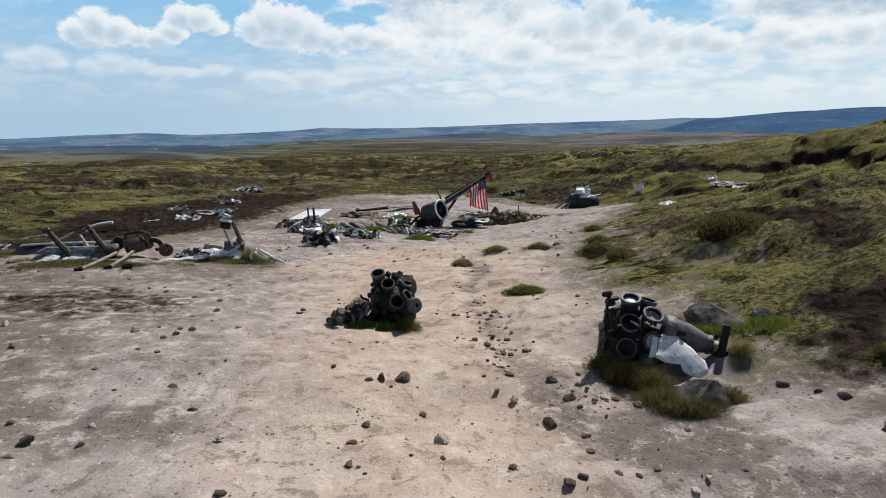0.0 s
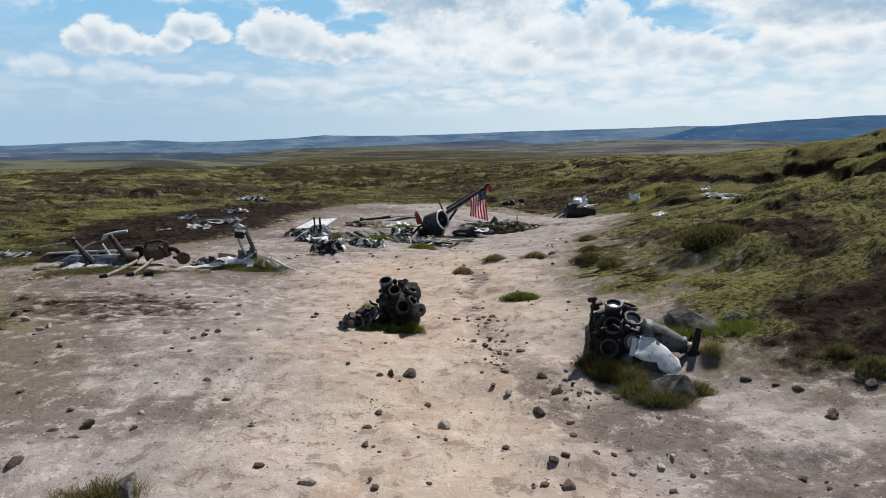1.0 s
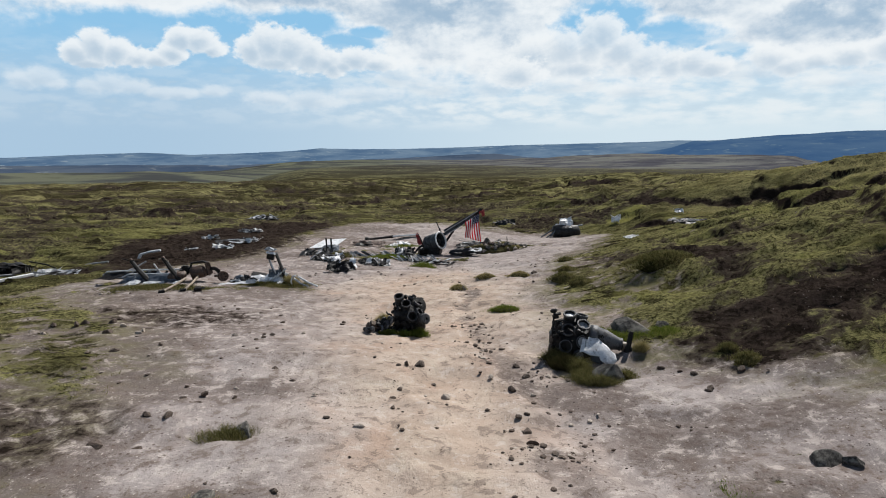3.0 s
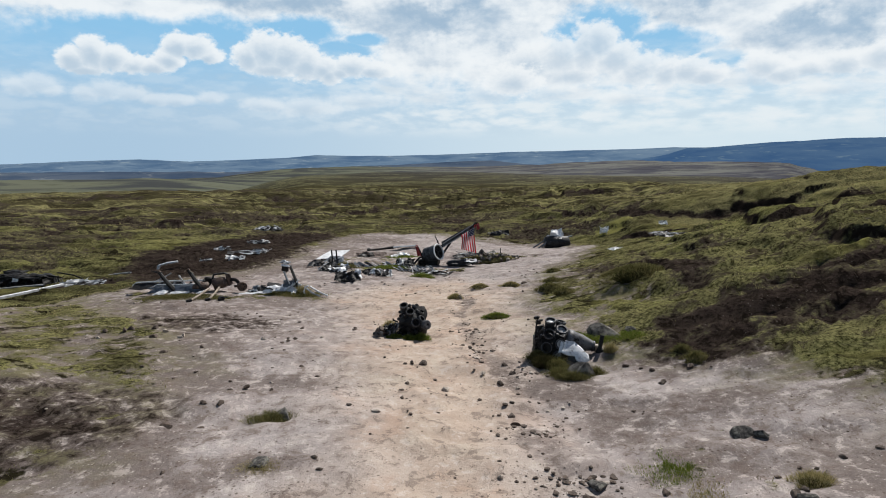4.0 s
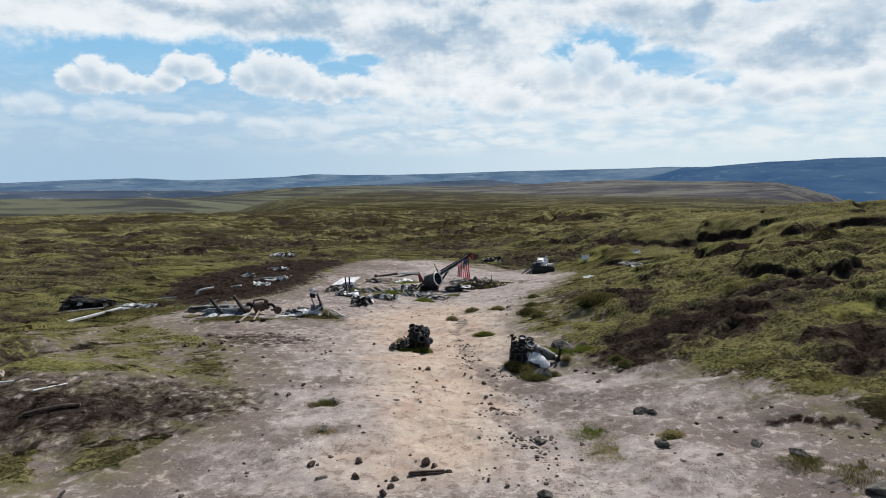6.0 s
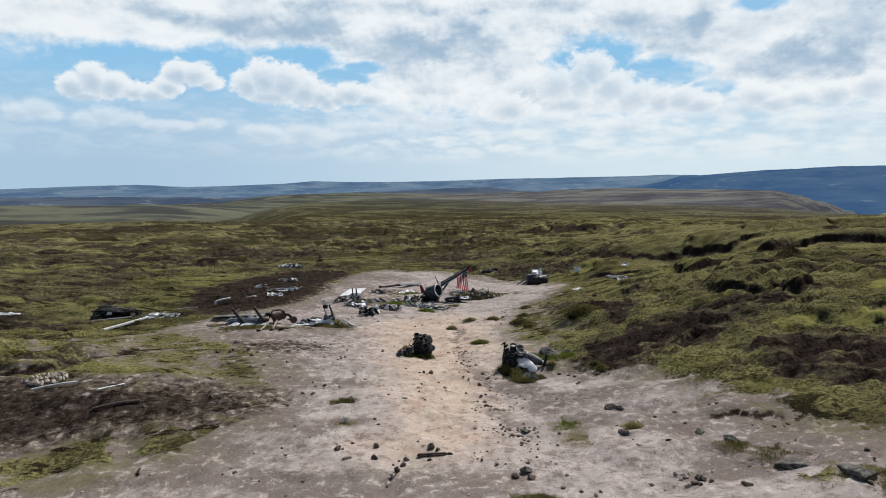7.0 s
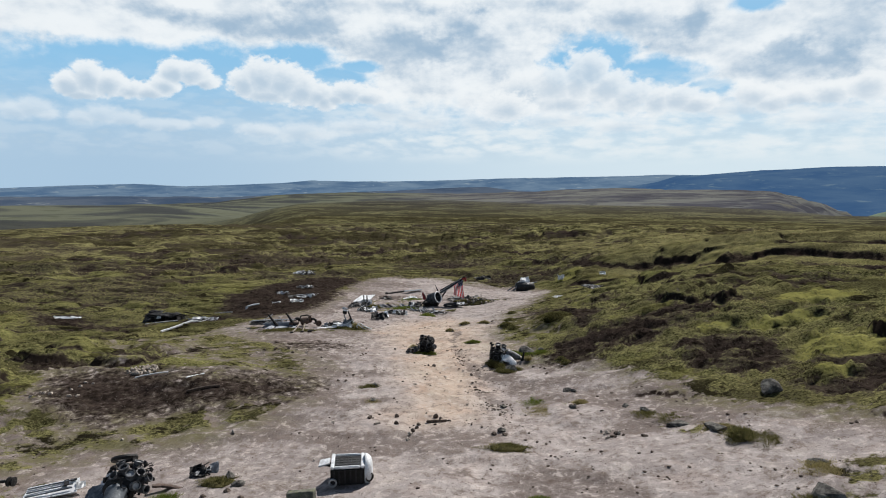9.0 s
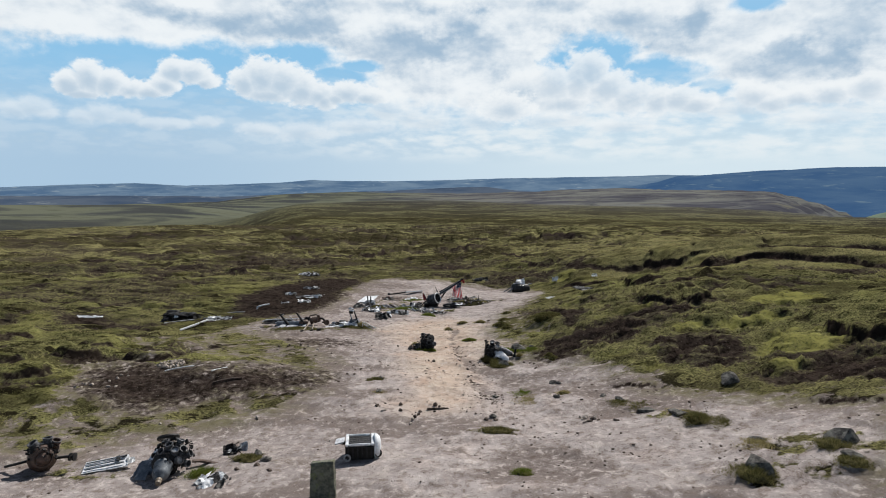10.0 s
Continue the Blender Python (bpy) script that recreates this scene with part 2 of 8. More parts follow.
def ground_colour(g, pos):
    bare, peat, warm, hazed_heath, moss, soil, straw, thin_turf, mottle = (attr(g, n) for n in ("bare", "peat", "warm", "hazed_heath", "moss", "soil", "straw", "thin", "mottle"))
    big, mid = g.noise(pos, 0.22, 4.0, 0.6), g.noise(pos, 1.3, 5.0, 0.62)
    fine, grit = g.noise(pos, 7.0, 6.0, 0.68), g.noise(pos, 42.0, 3.0, 0.7)
    blot = g.noise(pos, 0.55, 7.0, 0.68, 0.3)
    clod = g.noise(pos, 3.2, 7.0, 0.72, 0.3)
    half = g.math("SUBTRACT", fine, 0.5)

    def specks(scale, size, gate):
        """Loose crumbs: small round spots, where the gate lets them lie."""
        n = g.nodes.new("ShaderNodeTexVoronoi")
        g.put(n.inputs["Vector"], pos), g.put(n.inputs["Scale"], scale)
        some = g.math("LESS_THAN", g.split(n.outputs["Color"])[0], gate)
        return g.math("MULTIPLY", g.step(size, size * 0.6, n.outputs["Distance"]), some)

    # trodden sandy subsoil: pale grey crust, a warm worn path, damp brown soil
    tone = g.math("ADD", g.math("MULTIPLY", mid, 0.55), g.math("MULTIPLY", blot, 0.45))
    sand = g.mix(g.step(0.36, 0.64, tone), (0.235, 0.204, 0.194), (0.375, 0.335, 0.318))
    ochre = g.mix(g.step(0.34, 0.66, tone), (0.345, 0.268, 0.212), (0.475, 0.388, 0.318))
    sand = g.mix(g.math("MULTIPLY", warm, g.step(0.15, 0.5, big)), sand, ochre)
    tint = g.noise(pos, 0.75, 6.0, 0.66, 0.4)
    sand = g.mix(g.math("MULTIPLY", g.math("MULTIPLY", g.step(0.50, 0.66, tint), 0.55), g.math("MULTIPLY_ADD", warm, 0.75, 0.25)), sand, (0.415, 0.292, 0.222))
    sand = g.mix(g.math("MULTIPLY", g.math("MULTIPLY", g.step(0.48, 0.34, tint), 0.5), g.math("MULTIPLY_ADD", warm, 0.6, 0.4)), sand, (0.50, 0.432, 0.355))
    brown = g.mix(fine, (0.085, 0.067, 0.060), (0.215, 0.180, 0.165))
    wet = g.math("ADD", soil, g.math("ADD", g.math("MULTIPLY", g.math("SUBTRACT", clod, 0.5), 1.5), g.math("MULTIPLY", g.math("SUBTRACT", blot, 0.5), 1.2)))
    sand = g.mix(g.math("MULTIPLY", g.step(0.20, 0.85, wet), 0.92), sand, brown)
    sand = g.mix(g.math("MULTIPLY", g.step(0.54, 0.60, clod), 0.60), sand, (0.150, 0.116, 0.098))
    sand = g.mix(g.math("MULTIPLY", g.step(0.45, 0.39, clod), 0.45), sand, (0.54, 0.475, 0.43))
    rill = g.math("ABSOLUTE", g.math("SUBTRACT", g.noise(pos, 0.8, 7.0, 0.62, 0.9), 0.5))
    sand = g.mix(g.math("MULTIPLY", g.math("MULTIPLY", g.step(0.016, 0.0, rill), g.step(0.45, 0.6, blot)), 0.45), sand, (0.13, 0.098, 0.082))
    sand = g.mix(g.math("MULTIPLY", g.step(0.56, 0.70, grit), 0.20), sand, (0.13, 0.10, 0.085))
    sand = g.mix(g.math("MULTIPLY", g.step(0.44, 0.33, grit), 0.20), sand, (0.60, 0.54, 0.485))
    litter = g.math("ADD", g.math("MULTIPLY_ADD", soil, 0.30, 0.03), g.math("MULTIPLY", g.step(0.46, 0.62, blot), 0.26))
    sand = g.mix(g.math("MULTIPLY", specks(11.0, 0.30, litter), 0.75), sand, (0.085, 0.062, 0.05))
    sand = g.mix(g.math("MULTIPLY", specks(24.0, 0.34, g.math("ADD", litter, 0.02)), 0.55), sand, (0.11, 0.085, 0.07))
    sand = g.mix(g.math("MULTIPLY", specks(17.0, 0.26, g.math("MULTIPLY_ADD", soil, 0.12, 0.06)), 0.7), sand, (0.55, 0.50, 0.45))
    lawn = g.mix(fine, (0.072, 0.070, 0.028), (0.165, 0.152, 0.066))
    sand = g.mix(g.math("MULTIPLY", thin_turf, g.math("MULTIPLY", g.step(0.40, 0.60, g.noise(g.scaled(pos, 0.6, 1.1, 1.0), 1.7, 8.0, 0.72, 0.4)), 0.85)), sand, lawn)
    # moor grass, moss and rushes
    grass = g.mix(g.step(0.38, 0.60, mid), (0.034, 0.035, 0.014), (0.122, 0.116, 0.048))
    grass = g.mix(g.math("MULTIPLY", g.step(0.46, 0.60, big), 0.55), grass, (0.185, 0.168, 0.072))
    grass = g.mix(g.math("MULTIPLY", moss, g.step(0.30, 0.56, g.math("MULTIPLY_ADD", fine, 0.5, g.math("MULTIPLY", mid, 0.5)))), grass, (0.146, 0.144, 0.054))
    grass = g.mix(g.math("MULTIPLY", straw, g.math("MULTIPLY_ADD", mid, 0.9, 0.3)), grass, (0.205, 0.182, 0.086))
    # pale lit tufts and near-black shade between them, painted into the colour
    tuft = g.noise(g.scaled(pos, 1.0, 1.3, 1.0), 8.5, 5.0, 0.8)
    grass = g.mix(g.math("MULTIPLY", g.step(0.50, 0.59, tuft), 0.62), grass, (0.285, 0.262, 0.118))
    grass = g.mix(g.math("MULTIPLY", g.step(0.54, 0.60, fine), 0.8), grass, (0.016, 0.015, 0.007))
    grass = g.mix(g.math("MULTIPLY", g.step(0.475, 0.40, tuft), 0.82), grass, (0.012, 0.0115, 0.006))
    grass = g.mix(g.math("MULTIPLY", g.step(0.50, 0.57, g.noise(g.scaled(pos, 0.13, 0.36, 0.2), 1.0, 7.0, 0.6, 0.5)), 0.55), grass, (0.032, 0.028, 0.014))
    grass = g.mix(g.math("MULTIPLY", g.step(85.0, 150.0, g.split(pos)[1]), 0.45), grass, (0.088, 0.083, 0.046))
    # painted nicks stand for the dark peat and shade under hags
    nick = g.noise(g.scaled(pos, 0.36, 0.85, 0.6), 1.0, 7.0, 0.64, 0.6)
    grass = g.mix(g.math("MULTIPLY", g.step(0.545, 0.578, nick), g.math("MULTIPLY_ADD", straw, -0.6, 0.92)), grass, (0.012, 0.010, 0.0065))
    grass = g.mix(g.math("MULTIPLY", g.step(0.62, 0.95, moss), g.step(0.36, 0.58, g.math("MULTIPLY_ADD", mid, 0.5, g.math("MULTIPLY", fine, 0.5)))), grass, (0.225, 0.214, 0.066))
    # strands farther off: shaded undersides and bright tops of hags put in the colour
    strand = g.noise(g.scaled(pos, 0.45, 1.5, 0.6), 1.0, 6.0, 0.7, 0.5)
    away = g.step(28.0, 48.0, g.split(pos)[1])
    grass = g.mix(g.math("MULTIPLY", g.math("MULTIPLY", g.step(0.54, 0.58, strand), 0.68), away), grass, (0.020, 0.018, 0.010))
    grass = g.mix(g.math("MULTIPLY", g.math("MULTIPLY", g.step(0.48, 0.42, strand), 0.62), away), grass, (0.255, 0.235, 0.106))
    # heathery slope: brown growth and bare crumbs among the grass
    scrub = g.noise(g.scaled(pos, 0.8, 1.2, 1.0), 1.5, 8.0, 0.70, 0.4)
    grass = g.mix(g.math("MULTIPLY", mottle, g.math("MULTIPLY", g.step(0.40, 0.60, tuft), 0.62)), grass, (0.215, 0.200, 0.088))
    grass = g.mix(g.math("MULTIPLY", mottle, g.math("MULTIPLY", g.step(0.545, 0.58, scrub), 0.85)), grass, g.mix(g.step(0.3, 0.7, fine), (0.010, 0.008, 0.006), (0.075, 0.058, 0.042)))
    # far heather, with blue-grey haze and dark cloud shade painted into its colour
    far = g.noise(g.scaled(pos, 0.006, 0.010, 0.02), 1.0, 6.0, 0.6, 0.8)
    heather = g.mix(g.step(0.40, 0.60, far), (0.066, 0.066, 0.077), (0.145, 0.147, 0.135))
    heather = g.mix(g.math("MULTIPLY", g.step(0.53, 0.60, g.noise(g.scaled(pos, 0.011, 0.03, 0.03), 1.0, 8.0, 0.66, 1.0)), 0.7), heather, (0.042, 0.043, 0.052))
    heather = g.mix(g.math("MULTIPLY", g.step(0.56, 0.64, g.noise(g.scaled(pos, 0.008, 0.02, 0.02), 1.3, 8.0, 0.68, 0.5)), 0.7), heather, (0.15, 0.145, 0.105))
    # streaks painted for peat and shade under the far hags
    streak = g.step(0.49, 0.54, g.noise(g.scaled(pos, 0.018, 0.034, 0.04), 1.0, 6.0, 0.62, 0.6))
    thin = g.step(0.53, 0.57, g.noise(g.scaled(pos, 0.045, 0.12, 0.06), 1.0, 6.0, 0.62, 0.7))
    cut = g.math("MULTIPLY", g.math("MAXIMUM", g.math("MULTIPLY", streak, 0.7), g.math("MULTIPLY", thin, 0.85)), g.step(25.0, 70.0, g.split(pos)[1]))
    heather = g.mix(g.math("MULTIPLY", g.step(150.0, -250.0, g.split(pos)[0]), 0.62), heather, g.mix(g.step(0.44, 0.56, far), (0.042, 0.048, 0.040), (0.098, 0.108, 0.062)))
    grass = g.mix(hazed_heath, g.mix(cut, grass, (0.022, 0.018, 0.011)), heather)
    # dark peat, damp and crumbling
    black = g.mix(g.step(0.34, 0.66, fine), (0.010, 0.0073, 0.006), (0.040, 0.029, 0.0245))
    black = g.mix(g.math("MULTIPLY", g.step(0.45, 0.65, mid), 0.5), black, (0.048, 0.036, 0.030))
    black = g.mix(g.math("MULTIPLY", g.step(0.57, 0.66, grit), 0.30), black, (0.11, 0.088, 0.076))
    black = g.mix(g.math("MULTIPLY", g.step(0.53, 0.585, clod), 0.88), black, (0.008, 0.006, 0.005))
    black = g.mix(g.math("MULTIPLY", specks(14.0, 0.30, 0.08), 0.7), black, (0.20, 0.175, 0.155))
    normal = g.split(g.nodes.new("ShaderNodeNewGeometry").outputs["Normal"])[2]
    steep = g.math("MULTIPLY", g.step(0.84, 0.64, g.math("ADD", normal, g.math("MULTIPLY", half, 0.3))), g.step(0.9, 0.3, hazed_heath))
    edge = g.math("MULTIPLY", half, 1.5)
    col = g.mix(g.step(0.30, 0.70, g.math("ADD", bare, edge)), grass, sand)
    rag = g.math("MULTIPLY", g.step(0.02, 0.3, peat), g.math("ADD", g.math("MULTIPLY", edge, 0.5), g.math("MULTIPLY", g.math("SUBTRACT", clod, 0.5), 2.4)))
    spread = g.math("ADD", peat, rag)
    col = g.mix(g.math("MULTIPLY", g.step(0.08, 0.5, spread), 0.72), col, g.mix(fine, (0.026, 0.020, 0.016), (0.100, 0.079, 0.067)))
    col = g.mix(g.math("MULTIPLY", g.step(0.30, 0.80, spread), 0.95), col, black)
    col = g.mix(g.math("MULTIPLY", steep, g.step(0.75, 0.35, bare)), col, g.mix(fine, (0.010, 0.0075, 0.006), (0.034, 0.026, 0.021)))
    height = g.math("ADD", g.math("MULTIPLY", fine, g.math("MULTIPLY_ADD", bare, -2.0, 2.6)), g.math("ADD", g.math("MULTIPLY", grit, g.math("MULTIPLY_ADD", bare, -0.65, 0.9)), g.math("MULTIPLY", clod, g.math("MULTIPLY_ADD", bare, -0.7, 1.8))))
    return col, 0.93, height


def speckle(dark, light, scale=9.0, lichen=None):
    def build(g, pos):
        n = g.noise(pos, scale, 6.0, 0.68)
        col = g.mix(g.step(0.35, 0.66, n), dark, light)
        col = g.mix(g.math("MULTIPLY", g.step(0.58, 0.7, g.noise(pos, scale * 5, 3.0, 0.6)), 0.5), col, tuple(c * 0.45 for c in dark))
        if lichen:
            col = g.mix(g.math("MULTIPLY", g.step(0.55, 0.66, g.noise(pos, scale * 0.6, 4.0, 0.6)), 0.7), col, lichen)
        return col
    return build


def worn(base, stain, scale=6.0, chips=None):
    """Metal or paint with weather stains, and chips where given."""
    def build(g, pos):
        n, m = g.noise(pos, scale, 6.0, 0.65, 0.4), g.noise(pos, scale * 6, 4.0, 0.65)
        col = g.mix(g.step(0.42, 0.68, n), base, stain)
        col = g.mix(g.math("MULTIPLY", g.step(0.52, 0.7, m), 0.45), col, tuple(c * 0.5 for c in stain))
        if chips:
            col = g.mix(g.math("MULTIPLY", g.step(0.6, 0.66, g.noise(pos, scale * 2.2, 5.0, 0.7)), 0.8), col, chips)
        return col, g.math("MULTIPLY_ADD", n, 0.35, 0.35), m
    return build


def blades(low, high, dry):
    def build(g, pos):
        r = island(g)
        patch = g.noise(pos, 0.45, 4.0, 0.6)
        col = g.mix(r, low, high)
        return g.mix(g.math("MULTIPLY", g.step(0.42, 0.7, g.math("ADD", g.math("MULTIPLY", r, 0.35), g.math("MULTIPLY", patch, 0.75))), 0.75), col, dry)
    return build


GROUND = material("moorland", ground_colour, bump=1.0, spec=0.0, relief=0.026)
ROCK = material("gritstone", speckle((0.045, 0.042, 0.039), (0.16, 0.15, 0.135), 6.0, (0.23, 0.225, 0.19)), 0.92, bump=0.7, bump_scale=25, spec=0.1)
STONE_DARK = material("peaty_stone", speckle((0.04, 0.028, 0.021), (0.125, 0.088, 0.066), 12.0), 0.9, bump=0.6, bump_scale=40)
STONE_PALE = material("pale_stone", speckle((0.24, 0.2, 0.165), (0.46, 0.4, 0.34), 12.0), 0.9, bump=0.6, bump_scale=40)
SLAB = material("mossy_memorial_stone", speckle((0.07, 0.072, 0.055), (0.19, 0.185, 0.135), 7.0, (0.16, 0.18, 0.07)), 0.93, bump=0.7, bump_scale=30)
GRASS = material("moor_grass", blades((0.045, 0.048, 0.017), (0.145, 0.142, 0.046), (0.255, 0.222, 0.105)), 0.8, spec=0.0, thin=0.4)
GRASS_GREEN = material("lush_grass", blades((0.07, 0.11, 0.016), (0.16, 0.21, 0.034), (0.22, 0.22, 0.07)), 0.8, spec=0.0, thin=0.45)
GRASS_DRY = material("dry_bent_grass", blades((0.17, 0.15, 0.056), (0.32, 0.272, 0.125), (0.44, 0.37, 0.2)), 0.8, spec=0.0, thin=0.4)
# dark blades, used where shaded grass and foliage is painted
SHADED_RUSH = material("dark_shaded_heather", blades((0.026, 0.028, 0.011), (0.075, 0.072, 0.027), (0.11, 0.09, 0.045)), 0.8, spec=0.0, thin=0.3)
ALU = material("weathered_aluminium", worn((0.38, 0.39, 0.40), (0.2, 0.205, 0.21), 5.0, (0.09, 0.085, 0.08)), metal=0.3, bump=0.25)
ALU_PALE = material("chalky_aluminium", worn((0.74, 0.755, 0.77), (0.50, 0.51, 0.525), 5.0, (0.2, 0.195, 0.19)), metal=0.05, bump=0.25)
ALU_BLUE = material("dull_blue_grey_metal", worn((0.12, 0.14, 0.165), (0.05, 0.056, 0.066), 4.0, (0.4, 0.42, 0.44)), metal=0.3, bump=0.3)
IRON = material("blackened_steel", worn((0.017, 0.016, 0.016), (0.007, 0.0065, 0.006), 8.0, (0.05, 0.036, 0.027)), metal=0.0, spec=0.22, bump=0.5, bump_scale=40)
CASE = material("corroded_engine_alloy", worn((0.026, 0.026, 0.028), (0.009, 0.0088, 0.009), 6.0, (0.085, 0.082, 0.08)), metal=0.1, spec=0.3, bump=0.5, bump_scale=30)
BARREL = material("grey_cylinder_metal", worn((0.11, 0.112, 0.118), (0.035, 0.034, 0.036), 7.0, (0.26, 0.26, 0.27)), metal=0.2, spec=0.35, bump=0.35)
DRUM = material("streaked_drum_steel", worn((0.062, 0.068, 0.076), (0.018, 0.018, 0.02), 4.0, (0.16, 0.165, 0.17)), metal=0.2, spec=0.3, bump=0.4)
NOSE = material("blue_grey_cast_nose", worn((0.135, 0.15, 0.165), (0.06, 0.066, 0.074), 4.0, (0.28, 0.29, 0.30)), metal=0.2, spec=0.35, bump=0.3)
RUST = material("rusted_steel", worn((0.10, 0.06, 0.042), (0.05, 0.033, 0.026), 7.0, (0.26, 0.19, 0.15)), metal=0.2, bump=0.6, bump_scale=35)
WOOD = material("bleached_timber", worn((0.25, 0.20, 0.145), (0.12, 0.092, 0.066), 5.0), bump=0.4)
RED = material("flag_red_cloth", lambda g, p: g.mix(g.noise(p, 9.0), (0.58, 0.01, 0.028), (0.70, 0.02, 0.04)), 0.8, thin=0.65)
RAG = material("faded_red_cloth", lambda g, p: g.mix(g.noise(p, 7.0), (0.16, 0.018, 0.02), (0.34, 0.05, 0.05)), 0.85)
WHITE = material("flag_white_cloth", lambda g, p: g.mix(g.noise(p, 9.0), (0.74, 0.73, 0.74), (0.86, 0.85, 0.85)), 0.8, thin=0.65)
NAVY = material("flag_navy_cloth", lambda g, p: g.mix(g.noise(p, 9.0), (0.012, 0.016, 0.05), (0.022, 0.03, 0.085)), 0.8)


TURF = material("matted_turf", speckle((0.05, 0.045, 0.02), (0.15, 0.13, 0.06), 9.0), 0.95, bump=1.0, bump_scale=30, spec=0.0)


def hill_material(name, low, high, pale, haze_glow, share):
    """A far hillside; the lit haze of kilometres before it is added as a glow."""
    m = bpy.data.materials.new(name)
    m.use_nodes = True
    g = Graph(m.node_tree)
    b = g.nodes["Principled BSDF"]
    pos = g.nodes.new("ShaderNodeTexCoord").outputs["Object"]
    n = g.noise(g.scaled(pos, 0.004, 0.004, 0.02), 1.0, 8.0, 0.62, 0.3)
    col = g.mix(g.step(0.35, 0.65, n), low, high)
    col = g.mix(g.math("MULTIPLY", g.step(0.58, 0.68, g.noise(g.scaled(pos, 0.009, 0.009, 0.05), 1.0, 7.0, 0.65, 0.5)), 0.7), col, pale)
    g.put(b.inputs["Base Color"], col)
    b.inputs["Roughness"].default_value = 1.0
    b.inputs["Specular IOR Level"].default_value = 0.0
    g.put(b.inputs["Emission Color"], haze_glow)
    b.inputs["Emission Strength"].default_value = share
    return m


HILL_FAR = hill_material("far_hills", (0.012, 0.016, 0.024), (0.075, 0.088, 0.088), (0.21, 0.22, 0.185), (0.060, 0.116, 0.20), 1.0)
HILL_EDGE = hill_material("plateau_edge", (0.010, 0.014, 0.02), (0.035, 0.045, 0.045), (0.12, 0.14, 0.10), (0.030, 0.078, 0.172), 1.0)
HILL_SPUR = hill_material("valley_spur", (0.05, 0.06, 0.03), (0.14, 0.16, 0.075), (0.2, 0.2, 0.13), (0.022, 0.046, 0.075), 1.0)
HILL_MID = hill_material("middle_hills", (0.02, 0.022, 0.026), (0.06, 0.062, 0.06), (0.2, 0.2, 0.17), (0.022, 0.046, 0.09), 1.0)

# ---- the lie of the land ----
def lattice(ix, iy, seed):
    h = (ix * 374761393 + iy * 668265263 + seed * 1442695041) & 0xFFFFFFFF
    h = ((h ^ (h >> 13)) * 1274126177) & 0xFFFFFFFF
    return ((h ^ (h >> 16)) & 0xFFFF) / 65535.0


def vnoise(x, y, seed=0):
    """Smooth value noise in 0..1 on arrays."""
    xi, yi = np.floor(x).astype(np.int64), np.floor(y).astype(np.int64)
    fx, fy = x - xi, y - yi
    fx, fy = fx * fx * fx * (fx * (6 * fx - 15) + 10), fy * fy * fy * (fy * (6 * fy - 15) + 10)
    a, b = lattice(xi, yi, seed), lattice(xi + 1, yi, seed)
    c, d = lattice(xi, yi + 1, seed), lattice(xi + 1, yi + 1, seed)
    return (a * (1 - fx) + b * fx) * (1 - fy) + (c * (1 - fx) + d * fx) * fy


def fbm(x, y, octaves=4, seed=0, gain=0.5):
    out, amp, total = 0.0, 1.0, 0.0
    for i in range(octaves):
        out = out + amp * vnoise(x, y, seed + 17 * i)
        total, amp = total + amp, amp * gain
        x, y = x * 1.97 * 0.8 + y * 1.97 * 0.6, y * 1.97 * 0.8 - x * 1.97 * 0.6
    return out / total


def step01(a, b, v):
    s = np.clip((v - a) / (b - a), 0, 1)
    return s * s * (3 - 2 * s)


# the ground falls gently away to the north; broad mounds lie on it: x, y, radius, height
FALL_Y = np.array([-60, -20, -8, 0, 7, 13, 27, 42, 60, 95, 140.0])
FALL_Z = np.array([0.9, 0.84, 1.02, 0.38, 0.33, -0.42, -0.5, -1.8, -2.9, -4.36, -5.0])
FINE_Y = np.linspace(-60, 140, 801)
FINE_Z = np.convolve(np.pad(np.interp(FINE_Y, FALL_Y, FALL_Z), 14, mode="edge"), np.hanning(29) / np.hanning(29).sum(), "valid")
MOUNDS = [
    (16, 14, 7, 1.82), (14, 3, 6, -0.37), (9, -9, 6, 0.14), (30, 30, 12, 1.38), (19, 40, 7, 1.15), (-15, 5, 6, 0.48),
    (-12, -5, 6, -0.55), (-22, 24, 8, -0.7), (4, -6, 4, -0.32), (24, -10, 10, 2.96), (28, 10, 10, 2.24), (12, 24, 5, -0.56),
    (-12, 32, 8, 0.23), (35, 60, 20, 3.55), (-40, 60, 20, 1.71), (0, 27, 6, -0.76), (-10, 15, 6, 0.27), (-9.5, 15.5, 4, 0.28), (17, 7, 3.5, -0.5), (10, 37, 5, -1.45),
    (19, 34, 4, -1.73), (3, 6, 3, -0.57), (-24, 44, 8, 0.38), (-30, 6, 8, 0.76), (18, 24, 5, 0.26), (42, 41, 9, 1.1), (-9, 51, 4, 0.45), (-14.5, 45.6, 2.8, -0.3), (47, 34, 9, 1.3),
]
FAR_R = np.array([60, 95, 150, 175, 225, 300, 380, 600, 800, 1000, 1400, 1900, 2300, 7000.0])
FAR_MID = np.array([-2.9, -4.2, -4.5, -5.4, -12.0, -9.6, -16.5, -13.2, -45, -48, -40, -34, -60, -260])
FAR_LEFT = np.array([-2.4, -3.4, -4.6, -5.0, -8.0, -26, -45, -45, -38, -30, -56, -80, -90, -260])
FAR_RIGHT = np.array([2.0, 0.5, -3.0, -5.0, -11.5, -9.8, -16.0, -13.4, -45, -40, -26, -11, -60, -260])


